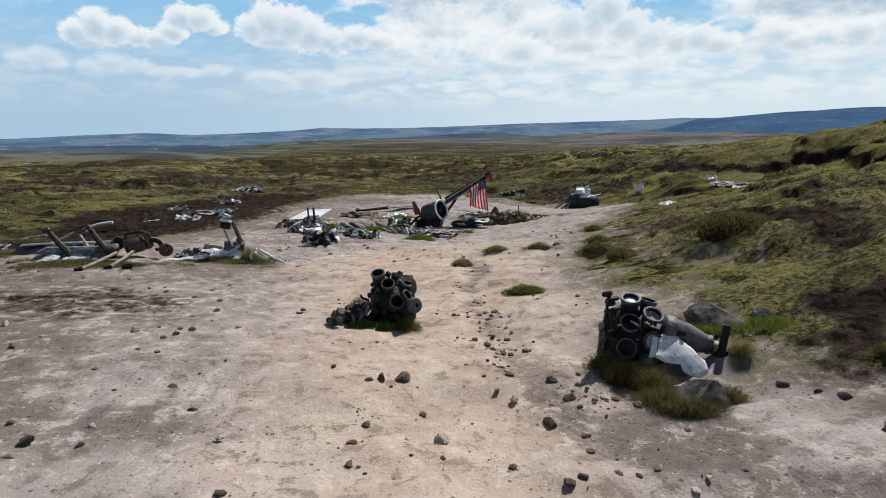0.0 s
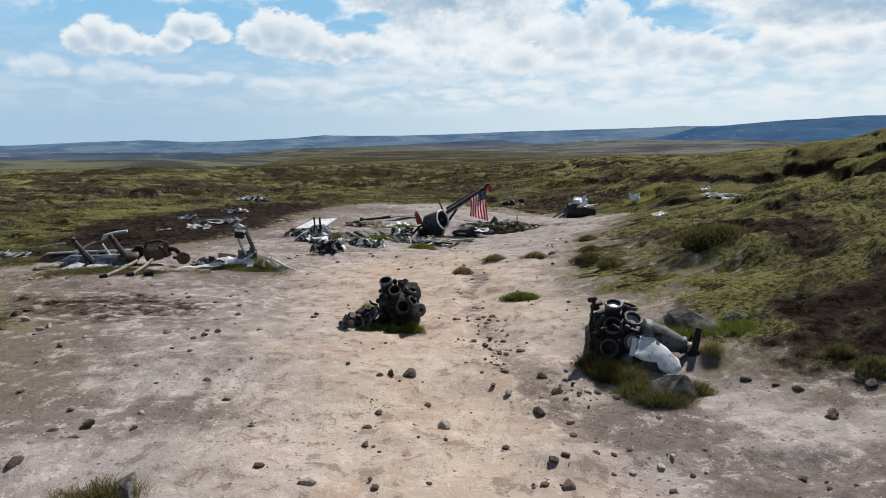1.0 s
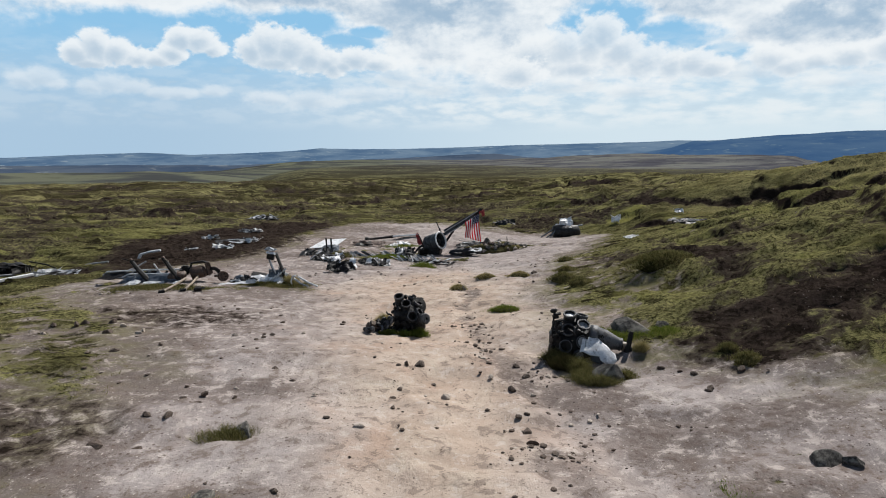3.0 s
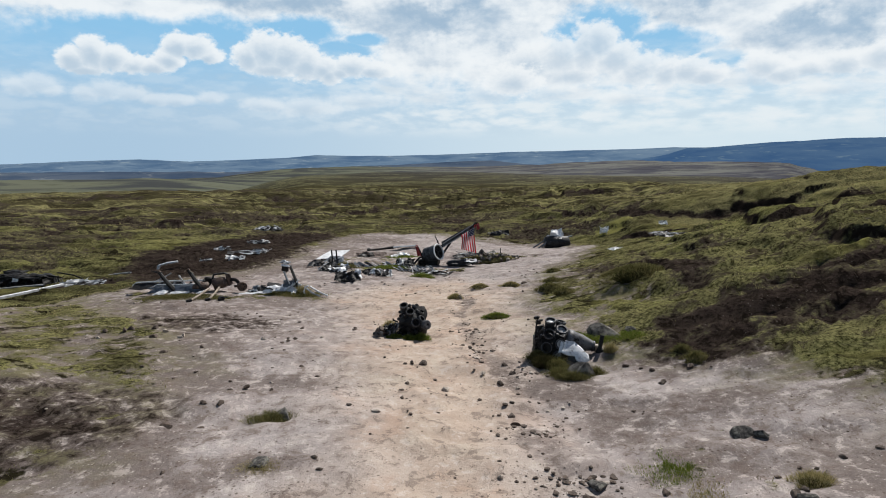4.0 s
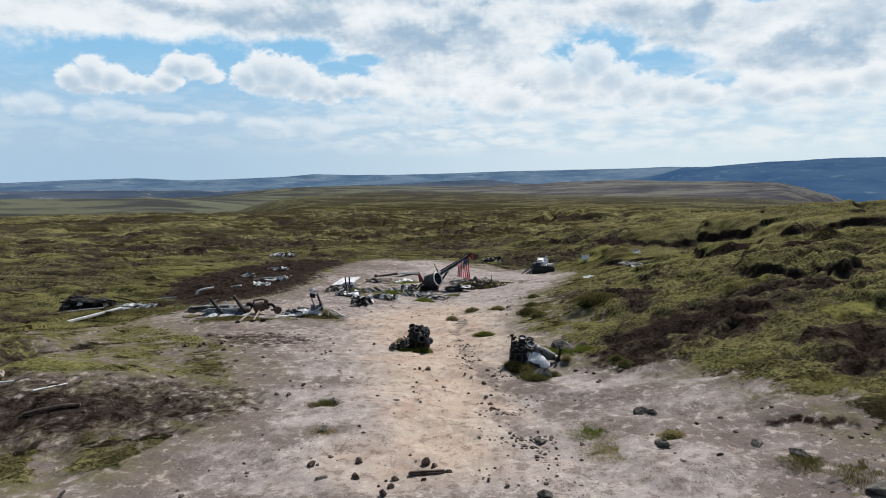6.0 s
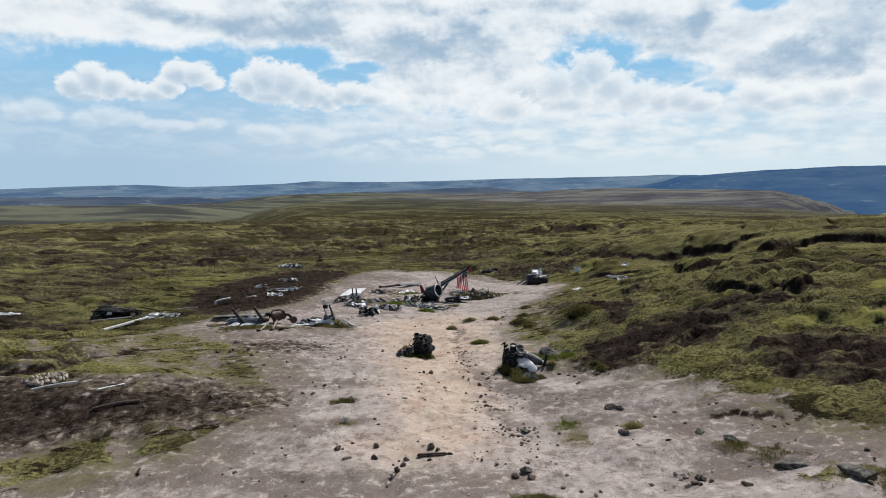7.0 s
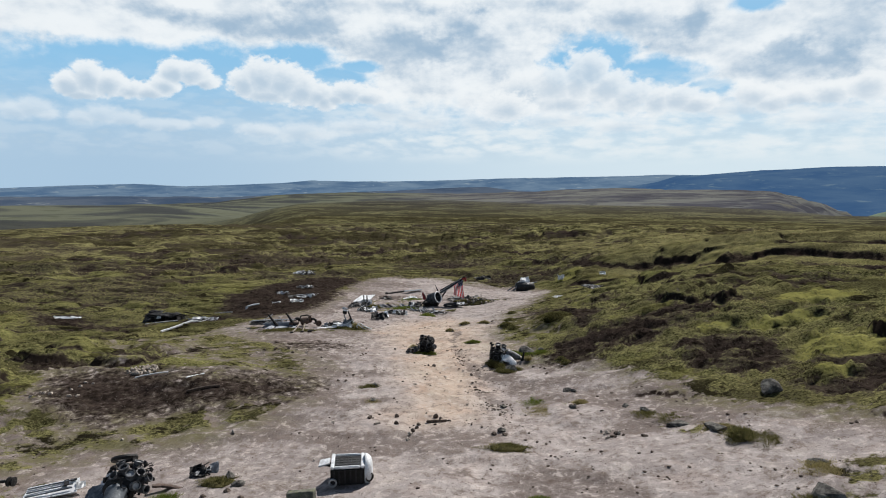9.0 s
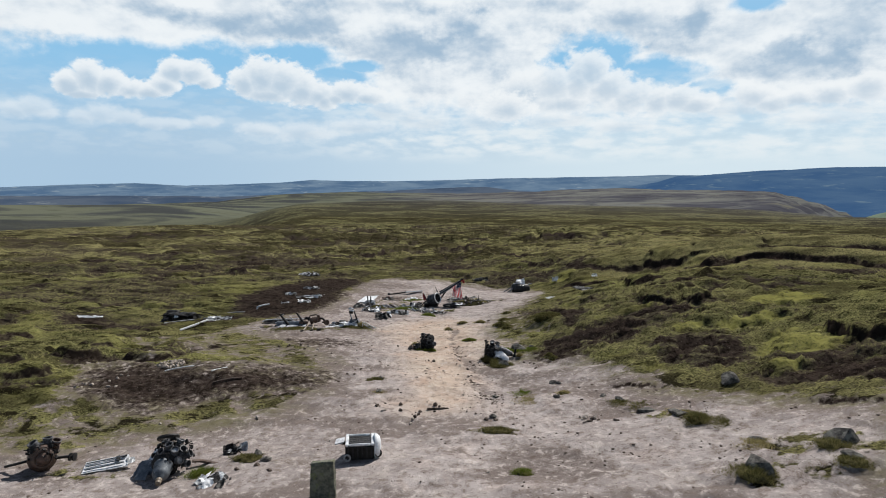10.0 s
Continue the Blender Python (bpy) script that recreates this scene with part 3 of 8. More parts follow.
def broad(x, y):
    """The large shape of the land, without tussocks."""
    z = np.interp(y, FINE_Y, FINE_Z) + 0.0187 * np.clip(x, -40, 40)
    for cx, cy, r, h in MOUNDS:
        z = z + h * np.exp(-((x - cx) ** 2 + (y - cy) ** 2) / (2 * r * r))
    r = np.hypot(x, y)
    az = np.arctan2(x, y)
    wl, wr = step01(-0.2, -0.46, az), step01(0.0, 0.34, az)
    r = r * (1 + 0.22 * (fbm(x / 240 + 3, y / 240, 4, 15) - 0.5) * step01(90, 200, r))
    f = np.interp(r, FAR_R, FAR_MID) * (1 - wl - wr) + np.interp(r, FAR_R, FAR_LEFT) * wl + np.interp(r, FAR_R, FAR_RIGHT) * wr
    f = f + (fbm(x / 160, y / 160, 4, 5) - 0.5) * np.clip((r - 110) / 60, 0, 5.0)
    f = f - 190 * step01(0.53, 0.72, az + 0.10 * (fbm(x / 200, y / 200, 4, 25) - 0.5)) * step01(500, 1300, r)
    w = step01(75, 130, r)
    return z * (1 - w) + f * w

# ---- outlines on the plan ----
BARE = [
    (-7.9, 38.6), (-7.0, 41.4), (-4.3, 42.8), (-0.4, 41.5), (3.3, 39.2), (5.7, 38.2), (8.4, 36.8), (10.2, 32.4), (8.6, 27.4), (6.6, 22.4), (5.0, 18.0), (4.0, 14.0),
    (3.7, 11.0), (3.9, 9.2), (4.6, 7.4), (5.9, 6.2), (7.3, 4.0), (8.2, 2.2), (9.1, 0.5), (10.0, -1.3), (11.2, -2.7), (12.4, -3.9), (14.2, -5.6), (12, -9.5), (9, -13.5), (4, -16.5), (-3, -17.5),
    (-10, -15.5), (-14.6, -11), (-17, -6.5), (-15.9, -3.4), (-13.5, -2.4), (-11.6, -0.8), (-9.1, -0.2), (-7.1, 1.0), (-6.5, 2.6), (-6.2, 4.3), (-6.6, 6.6), (-8.4, 9.6), (-10.6, 12.2),
    (-13.2, 14.6), (-14.6, 16.4), (-13.2, 18.6), (-11.6, 21.0), (-9.9, 23.6), (-8.9, 28.2), (-8.9, 33.7),
]
# bare peat: how dark, how far its edge fades, outline
PEATS = [
    (0.85, 1.6, [(-16.3, 2.6), (-16.5, 4.2), (-15.2, 4.9), (-13.4, 4.6), (-11.0, 4.3), (-9.7, 4.5), (-7.8, 5.0), (-6.2, 4.5), (-5.6, 3.6), (-6.0, 2.9), (-7.0, 2.4), (-8.3, 1.8), (-9.7, 1.5), (-11.2, 1.1), (-12.8, 0.7), (-13.9, 0.9), (-15.1, 1.4)]),
    (1.0, 1.1, [(-16.7, 23.6), (-17.7, 30.3), (-16.2, 36.0), (-12.0, 41.0), (-8.6, 42.5), (-8.0, 38.6), (-9.0, 33.4), (-9.0, 28.1), (-10.1, 23.9), (-12.4, 21.2), (-15.0, 21.8)]),
    (0.9, 0.9, [(-31.2, 24.5), (-28.4, 23.1), (-24.9, 21.6), (-21.2, 19.0), (-19.5, 18.9), (-21.4, 17.9), (-25.2, 18.9), (-29.2, 21.5)]),
    (1.25, 0.8, [(5.5, 8.5), (6.6, 9.1), (7.6, 9.6), (8.9, 9.2), (10.1, 9.9), (11.8, 9.7), (13.4, 8.6), (12.6, 7.4), (11.2, 6.7), (9.7, 6.1), (8.9, 6.9), (8.0, 6.4), (7.0, 6.0), (6.3, 6.1), (5.9, 7.0), (5.2, 7.1)]),
    (0.35, 0.8, [(5.2, 8.6), (5.9, 7.2), (5.9, 6.2), (5.2, 5.9), (4.8, 6.7)]),
    (1.2, 0.8, [(10.6, 5.4), (12.3, 5.6), (14.2, 3.8), (14.0, 2.5), (12.7, 2.1), (11.2, 1.3), (10.2, 3.1)]),
    (1.15, 0.8, [(14.9, -0.3), (16.4, -1.5), (18.0, -2.5), (17.5, -5.0), (14.5, -4.7), (14.1, -3.6), (14.0, -1.6)]),
    (0.95, 0.9, [(6.1, 18.6), (7.9, 15.8), (8.9, 12.6), (8.6, 10.8), (7.4, 10.6), (7.4, 12.0), (6.1, 14.4)]),
    (0.8, 0.9, [(15.3, 11.5), (16.3, 9.7), (17.9, 7.3), (19.6, 6.1), (17.9, 6.0), (15.7, 7.3), (14.6, 9.3)]),
    (0.6, 1.2, [(7.4, 17.6), (9.4, 19.6), (11.6, 17.4), (11.4, 14.6), (9.2, 14.6)]),
    (0.5, 1.0, [(-9.6, 11.6), (-7.2, 12.4), (-5.4, 11.0), (-6.2, 9.4), (-8.6, 9.6)]),
]
WARM = [(-3.4, 15.2), (-2.1, 18.7), (0.7, 20.4), (2.9, 15.6), (3.0, 10.5), (2.2, 8.5), (1.5, 4.2), (1.4, 0.4), (-1.2, 0.0), (-2.0, 2.6), (-2.2, 7.3), (-2.4, 11)]
# the heathery slope east of the path
SLOPE = [(4.6, 15.1), (10.3, 24.3), (14.5, 19.1), (18.2, 12.6), (20.6, 3.2), (15.4, -5.3), (11.6, -2.3), (8.6, 2.4), (5.3, 7.0)]
# bright wet moss: x, y, half width, half depth
MOSSES = [
    (16.2, 2.4, 2.2, 2.6), (14.0, -0.2, 1.0, 0.9), (12.6, 6.4, 1.8, 0.9), (15.6, 6.1, 2.6, 0.9), (6.0, 11.6, 1.5, 1.6), (8.3, 4.6, 1.6, 0.7), (10.4, 10.3, 2.2, 0.5), (-20.0, 28.0, 2.2, 4.0), (-18.6, 33, 1.4, 2.6), (-9.6, 5.9, 1.6, 0.6), (-7.6, 7.2, 0.8, 0.6), (18.4, 8.4, 2.2, 1.6), (10.8, 21.5, 1.0, 1.6),
    (9.0, 17.0, 1.2, 1.2), (9.6, 2.6, 1.3, 0.7), (-4, 46, 6.0, 2.6), (-8.6, 50.5, 4.2, 5.5), (2.0, 45.5, 4.0, 2.0), (12.5, 38, 2.5, 1.6), (-19.4, 1.6, 1.2, 0.7), (-20.5, -0.5, 2.2, 1.0), (-15.5, -2.0, 1.4, 0.6),
]
# thin turf over sand: partly worn away, and sand partly grown over
WORN = [
    [(-20, 12), (-14.6, 16.6), (-10.8, 12.4), (-7.6, 9.2), (-6.8, 5.6), (-9, 5.0), (-14, 7.6)],
    [(-17, 0.6), (-13.5, -0.4), (-10, 0.2), (-7, 0.8), (-8.4, -0.8), (-12, -2.6), (-17, -3.4)],
    [(4.0, 19), (6.6, 21), (7.4, 12), (4.6, 10.5)],
]
GROWN = [
    [(3.0, 2.9), (4.4, 2.6), (4.6, 1.4), (4.2, 0.2), (3.0, 0.6)],
    [(6.7, -0.2), (8.0, -0.8), (8.9, -2.0), (9.6, -4.0), (9.8, -5.0), (8.4, -4.8), (7.7, -3.4), (6.6, -2.0)],
    [(8.4, -6.7), (9.8, -6.4), (10.4, -7.2), (11.8, -7.0), (11.6, -9.4), (10, -9.8), (7.2, -9.8), (7.4, -8.4), (8.6, -7.6)],
    [(-13.6, -3.4), (-10, -3.6), (-9.6, -4.4), (-13.5, -6.2), (-15.2, -5.2)],
    [(-7.6, -4.8), (-6.2, -3.8), (-5.8, -4.6), (-7.0, -5.6)],
    [(-7.4, 30), (-2, 29.5), (1.6, 26), (1.5, 24), (-2, 23.2), (-6.8, 24.2)],
    [(2, 29.2), (5.6, 29), (5.9, 26.6), (2.2, 26.6)],
    [(-8.4, 17.4), (-4.6, 17.4), (-4.3, 14.8), (-8, 14.6)],
    [(-12.6, 16.4), (-9.4, 17.0), (-7.2, 16.0), (-7.4, 14.2), (-11.4, 13.8)],
]
# peat hags, grassed on top with bare steep sides: x, y, half length, half depth, turn, height
HAGS_NEAR = [
    (15.0, 20.0, 0.9, 0.6, 10, 0.6), (13.4, 22.8, 0.8, 0.5, 0, 0.3), (19.2, 1.6, 1.1, 0.9, 20, 0.75), (14.3, 11.0, 0.5, 0.4, 0, 0.4),
]
HAGS_CREST = [
    (30.5, 62, 7, 3, -20, 0.7), (24.9, 106, 6, 3, 5, 0.8), (33, 104, 8, 3, 0, 0.8), (2.3, 84.0, 5.4, 2.0, 5, 0.6), (-8.8, 87, 4.4, 2.0, -5, 0.6), (-12.6, 78.5, 3.0, 1.6, 8, 0.6),
]
# eroded edges where the turf breaks off over a black face: outline from west to east, height, run-out behind
CUTS_EAST = [
    ([(14.3, 42.2), (15.6, 39.8), (17.4, 37.8)], 0.35, 4), ([(16.3, 38.6), (18.7, 36.8), (21.2, 35.6)], 0.6, 5), ([(20.2, 36.0), (21.9, 34.5), (24.0, 32.4)], 1.05, 6),
    ([(23.8, 33.8), (26.0, 32.4), (28.4, 31.4), (31.5, 30.9)], 1.35, 6), ([(24.6, 27.4), (27.4, 28.6), (30.2, 27.0), (33.8, 25.2), (36.5, 22)], 0.8, 5), ([(30.5, 31.2), (34, 30.0), (38, 29.0), (43, 27.5)], 1.1, 6), ([(26.5, 39.5), (30, 39.0), (33.5, 37.5)], 0.6, 6),
    ([(12.2, 33.5), (14.6, 32.6), (17.0, 31.4)], 0.5, 4), ([(13.9, 15.2), (14.6, 14.2), (15.6, 14.6), (16.8, 14.4), (17.9, 14.0)], 0.55, 3.6), ([(11.2, 11.9), (11.9, 10.8), (12.7, 10.5), (13.6, 10.1)], 0.5, 3.6),
    ([(13.8, 10.2), (14.8, 9.7), (15.4, 9.9)], 0.55, 2.0), ([(14.3, 19.4), (15.4, 19.0), (16.4, 19.6)], 0.55, 3.0),
]
CUTS_WEST = [
    ([(-16.3, 6.3), (-15.6, 6.1), (-14.7, 5.9), (-13.9, 6.3)], 0.46, 1.8), ([(-19.8, 6.2), (-18.9, 6.2), (-17.7, 6.4)], 0.42, 1.8), ([(-22.2, 5.2), (-20.7, 5.3)], 0.5, 2.0), ([(-19.9, 2.9), (-18.9, 3.0), (-18.3, 3.3)], 0.42, 1.6),
    ([(-20.6, 2.7), (-19.6, 2.9)], 0.35, 1.6), ([(-28.8, 15.0), (-26.9, 15.6)], 0.42, 2.4), ([(13.9, 1.4), (14.8, 0.2), (15.6, -0.6)], 0.2, 1.6), ([(12.2, -4.2), (13.9, -5.6)], 0.16, 1.5), ([(7.2, 1.3), (8.0, 1.0), (8.8, 0.2)], 0.13, 1.2),
]
CUTS_FAR = [
    ([(19, 100), (23.6, 98), (27.2, 95), (30.5, 92)], 0.8, 9), ([(1.3, 80), (5.6, 85), (9.7, 90)], 0.7, 9), ([(35, 91), (40, 91.5)], 0.6, 8), ([(9.4, 62), (11, 54), (12, 47)], 0.5, 6),
    ([(9.6, 45.8), (12.6, 43.6)], 0.45, 5), ([(-20.6, 10.0), (-19.2, 8.6), (-18.2, 8.8)], 0.45, 2.5), ([(-16.4, 8.6), (-14.4, 8.2)], 0.22, 2), ([(-47, 69), (-41.2, 67), (-36.9, 65), (-34.6, 66.4)], 0.75, 8),
    ([(-48.7, 57.6), (-44.2, 56.4)], 0.5, 5), ([(-49, 49.4), (-46.4, 50)], 0.45, 4), ([(-23.4, 43.0), (-21.2, 43.2)], 0.4, 4), ([(-25, 54), (-21.6, 56.5)], 0.4, 5), ([(-32, 85.4), (-29, 85.8)], 0.5, 6), ([(-16.9, 73), (-13, 76), (-10, 74.7), (-6.4, 79)], 0.7, 6), ([(-35, 110), (-32, 113), (-28, 112), (-22, 112), (-16.6, 107)], 0.9, 9),
    ([(-69, 118), (-57, 110), (-51, 115)], 0.8, 9), ([(1.8, 106), (6.5, 107), (13, 104.5)], 0.8, 8),
]
# bare peat showing through broken turf: x, y, half width, half depth
SCARS = [
    (29, 20, 4, 1.8), (34, 18.5, 3, 1.8), (23, 27.5, 3, 1.2), (18.5, 20, 2.0, 1.2), (2.3, 50.5, 2.8, 3.2), (7.2, 40.8, 2.0, 1.6), (13.8, 5.3, 0.9, 0.5), (15.2, 1.6, 0.8, 1.2), (6.2, 41, 2.2, 1.6), (-24.4, 56, 2.5, 7),
    (-29.9, 46.7, 5.5, 5), (-38.4, 46, 2.7, 4), (-13.5, 8.4, 1.2, 0.8), (-19, 59, 2.7, 6), (-26.5, 20.2, 2.4, 1.3), (-22.7, 20.2, 1.7, 1.2), (10.2, 3.6, 0.8, 0.6), (-17.6, 5.6, 1.0, 0.6), (-18.4, 2.4, 1.2, 0.5),
]
# damp, gravelly soil on the trodden ground
DAMP = [
    (-8.6, 12.4, 1.6, 1.2), (-7.4, 10.6, 1.2, 1.0), (-10.2, 13.4, 1.6, 1.2), (2.4, 5.8, 1.2, 0.9), (1.5, 6.4, 0.5, 0.8), (5.6, 6.6, 1.3, 1.0), (-7.6, 11.2, 1.6, 1.7), (-6.0, 8.2, 1.0, 1.0), (-5.0, 9.6, 1.1, 0.7),
    (2.7, -5.6, 2.0, 1.9), (4.0, -6.6, 1.2, 1.0), (7.6, 2.0, 1.3, 0.6), (9.8, -0.3, 1.8, 0.5), (11.4, -3.2, 1.6, 0.6), (4.9, 4.2, 1.6, 0.7), (6.4, 0.6, 1.4, 0.7), (3.2, 3.9, 0.7, 1.2), (-5.9, 3.4, 1.0, 1.2), (-12.5, -5.4, 1.5, 0.6),
]
HAGS_FAR = [
    (11, 45.6, 2.7, 1.2, -12, 0.5), (-22.6, 43.4, 1.0, 0.8, 10, 0.55), (-21.0, 44.6, 0.8, 0.6, 0, 0.45), (10, 68.6, 2.6, 1.5, 0, 0.5), (-26.8, 64.2, 1.7, 1.2, 0, 0.45), (-33.2, 106, 2.6, 2, 0, 0.5), (-43.4, 71, 3.2, 1.6, 5, 0.6),
    (-34.4, 63.4, 3.8, 1.4, 0, 0.6), (-41.4, 55.0, 2.8, 1.3, 0, 0.5), (-47.5, 51.6, 2.6, 1.3, 0, 0.45), (-79, 107, 3, 2, 0, 0.5), (-61, 116, 10, 3, 0, 0.6), (-23.8, 118, 5.4, 2.4, 0, 0.5),
    (26, 47, 3.4, 1.6, -20, 0.6), (38, 42, 4, 2, -15, 0.7),
]


def inside(poly, x, y):
    """Signed distance to a closed outline, positive inside."""
    hit = np.zeros(x.shape, bool)
    best = np.full(x.shape, 1e9)
    for (ax, ay), (bx, by) in zip(poly, poly[1:] + poly[:1]):
        dx, dy = bx - ax, by - ay
        s = np.clip(((x - ax) * dx + (y - ay) * dy) / (dx * dx + dy * dy), 0, 1)
        best = np.minimum(best, np.hypot(x - ax - s * dx, y - ay - s * dy))
        if ay != by:
            hit ^= ((ay > y) != (by > y)) & (x < (bx - ax) * (y - ay) / (by - ay) + ax)
    return np.where(hit, best, -best)


def spots(places, x, y, wild):
    """How far inside the nearest of some ragged ovals: above 0 within."""
    best = np.full(x.shape, -9.0)
    for cx, cy, rx, ry in places:
        best = np.maximum(best, 1.15 - np.hypot((x - cx) / rx, (y - cy) / ry))
    return best + wild


def cut_face(line, x, y):
    """Signed distance north of an open line, and how near its ends are (0 at and past them, 1 within)."""
    best, side, end = np.full(x.shape, 1e9), np.zeros(x.shape), np.zeros(x.shape)
    total = sum(math.dist(p, q) for p, q in zip(line, line[1:]))
    run = 0.0
    for (ax, ay), (bx, by) in zip(line, line[1:]):
        dx, dy = bx - ax, by - ay
        n = math.hypot(dx, dy)
        s = ((x - ax) * dx + (y - ay) * dy) / (n * n)
        sc = np.clip(s, 0, 1)
        d = np.hypot(x - ax - sc * dx, y - ay - sc * dy)
        k = d < best
        best = np.where(k, d, best)
        side = np.where(k, np.sign((y - ay) * dx - (x - ax) * dy), side)
        along = (run + np.clip(s, -1, 2) * n) / total
        end = np.where(k, np.minimum(along, 1 - along), end)
        run += n
    return best * side, end


def land(x, y):
    """Height and cover of the ground: z and a dictionary of masks."""
    x, y = np.asarray(x, float), np.asarray(y, float)
    r = np.hypot(x, y - 10)
    near = r < 75
    xn, yn = x[near], y[near]
    wig = (fbm(xn / 2.6, yn / 2.6, 4, 31) - 0.5) * 2.0
    rag = (fbm(xn / 0.8, yn / 0.6, 6, 37, 0.75) - 0.5) * 2.4
    dn = inside(BARE, xn, yn) + wig
    soft = step01(-1.7, 1.5, dn)
    for poly in WORN:
        soft = np.maximum(soft, 0.43 * step01(-1.2, 1.0, inside(poly, xn, yn) + wig))
    soft = np.maximum(soft, 0.9 * step01(-2.3, 0.6, inside(PEATS[0][2], xn, yn) + wig + 0.6 * rag))
    for poly in GROWN:
        soft = soft - 0.42 * step01(-0.9, 0.7, inside(poly, xn, yn) + wig)
    bn = step01(0.15, 0.75, soft + rag * 0.6)
    d, bare, peat, warm = np.full(x.shape, -50.0), np.zeros(x.shape), np.zeros(x.shape), np.zeros(x.shape)
    d[near], bare[near] = dn, bn
    pn = np.zeros(xn.shape)
    torn = (fbm(xn / 1.5 + 3, yn / 0.9, 5, 39, 0.62) - 0.5) * 3.2
    for dark, fade, poly in PEATS:
        east = poly[0][0] > 0
        pn = np.maximum(pn, dark * step01(-fade, fade, inside(poly, xn, yn) + 0.7 * wig + (0.9 * torn - 0.05 if east else 0.0)))
    peat[near] = np.clip(pn + rag * 0.28 * step01(0.02, 0.25, pn), 0, 1)
    warm[near] = step01(-1.8, 1.6, inside(WARM, xn, yn) + 1.3 * wig)
    soil = np.zeros(x.shape)
    soil[near] = np.clip((0.24 + 0.24 * step01(5, 9, yn)) * step01(-1.2, -4.0, xn + wig) + 0.20 * step01(4.0, -1.0, yn + wig) + 0.10 * step01(2.2, 4.4, xn + wig) + 0.55 * step01(2.4, -0.4, dn + wig) + 0.5 * step01(0.5, 0.7, fbm(xn / 3.1, yn / 1.9, 5, 46)), 0, 1) * (1 - warm[near])
    z = broad(x, y)
    turf = 1 - bare
    # tussocks and runnels in the turf, scuffs in the sand
    fade = step01(160, 40, r)
    z = z + turf * fade * (0.26 * (fbm(x / 1.5, y / 1.3, 4, 3) - 0.5) + 0.10 * (vnoise(x / 0.42, y / 0.42, 9) - 0.5) + 0.05)
    slope = np.zeros(x.shape)
    slope[near] = step01(-0.8, 1.6, inside(SLOPE, xn, yn) + wig)
    hummock = fbm(x / 2.3 + 11, y / 1.2, 5, 16, 0.58)
    z = z + slope * (0.20 * (fbm(x / 0.9, y / 0.65, 4, 18) - 0.5) + 0.14 * (vnoise(x / 0.36, y / 0.34, 20) - 0.5) + 0.18 * step01(0.48, 0.52, hummock))
    ledge = fbm(x / 2.4, y / 2.0, 5, 12)
    crust = fbm(x / 1.5 + 7, y / 1.1, 5, 14)
    z = z + bare * (0.12 * (ledge - 0.5) + 0.06 * step01(0.5, 0.52, ledge) + 0.035 * step01(0.52, 0.535, crust) + 0.03 * (fbm(x / 0.35, y / 0.35, 3, 19) - 0.5))
    # a worn gully runs down the middle of the trodden ground
    gx = 1.35 + 0.45 * np.sin(y * 0.42 + 0.6) - 0.1 * (y - 8)
    z = z - 0.06 * np.exp(-((x - gx) / 0.3) ** 2) * step01(1, 4, y) * step01(19, 14, y) * bare * (0.4 + vnoise(x * 2, y * 2, 77))
    # terraced peat away from the trodden ground
    off = step01(1.0, 4.0, -d) * step01(330, 120, r)
    lump = fbm(x / 8.5, y / 4.6, 4, 51)
    lump2 = fbm(x / 4.0 + 40, y / 2.2, 4, 63)
    rise = step01(0.505, 0.528, lump) + 0.8 * step01(0.55, 0.57, lump2)
    size = np.clip(0.17 + 0.006 * (r - 22), 0.17, 0.55) * (1 - 0.9 * step01(14, 20, x) * step01(20, 27, y) * step01(75, 60, y))
    z = z + off * size * rise
    peat = np.maximum(peat, 0.8 * off * step01(0.51, 0.498, lump) * step01(0.465, 0.487, lump) * (0.2 + 1.0 * vnoise(x / 3, y / 3, 8)))
    top = np.zeros(x.shape)
    band = step01(0.51, 0.56, fbm(x / 15, y / 5.0, 6, 81, 0.6)) * step01(24, 40, np.hypot(x, y)) * step01(260, 150, r)
    band = band * (1 - 0.85 * step01(14, 19, x) * step01(20, 26, y) * step01(75, 60, y))
    peat = np.maximum(peat, 0.33 * band * off)
    for hx, hy, hl, hd, turn, high in HAGS_NEAR + HAGS_CREST + HAGS_FAR:
        k = np.hypot(x - hx, y - hy) < 3.5 * hl + 10
        if not k.any():
            continue
        c, s = math.cos(radians(turn)), math.sin(radians(turn))
        u, v = (x[k] - hx) * c + (y[k] - hy) * s, (y[k] - hy) * c - (x[k] - hx) * s
        v = np.where(v > 0, v * (0.14 if hl > 1.7 and hx > 15 and hy < 50 else 0.4), v)    # the back runs out gently
        q = (u / hl) ** 2 + (v / hd) ** 2 + (fbm(x[k] / (0.6 * hl), y[k] / (0.6 * hl), 5, 91) - 0.5) * 1.1
        top[k] = np.maximum(top[k], 0.8 * high * step01(1.3, 0.78, q) * (0.85 + 0.3 * vnoise(x[k] / 0.7, y[k] / 0.7, 41)))
        peat[k] = np.maximum(peat[k], 0.75 * step01(0.4, 0.0, np.abs(q - 1.55)) * (v < 0))
    peat = peat * (1 - step01(0.1, 0.25, top))
    for line, high, run in CUTS_EAST + CUTS_WEST + CUTS_FAR:
        k = (x > line[0][0] - run) & (x < line[-1][0] + run) & (y > min(p[1] for p in line) - 3) & (y < max(p[1] for p in line) + 2.2 * run)
        if not k.any():
            continue
        xs, ys = x[k], y[k]
        d2, end = cut_face(line, xs, ys)
        d2 = d2 + (fbm(xs / (0.5 * run), ys / (0.5 * run), 4, 97) - 0.5) * 0.42 * run + (vnoise(xs / 0.5, ys / 0.5, 99) - 0.5) * 0.3
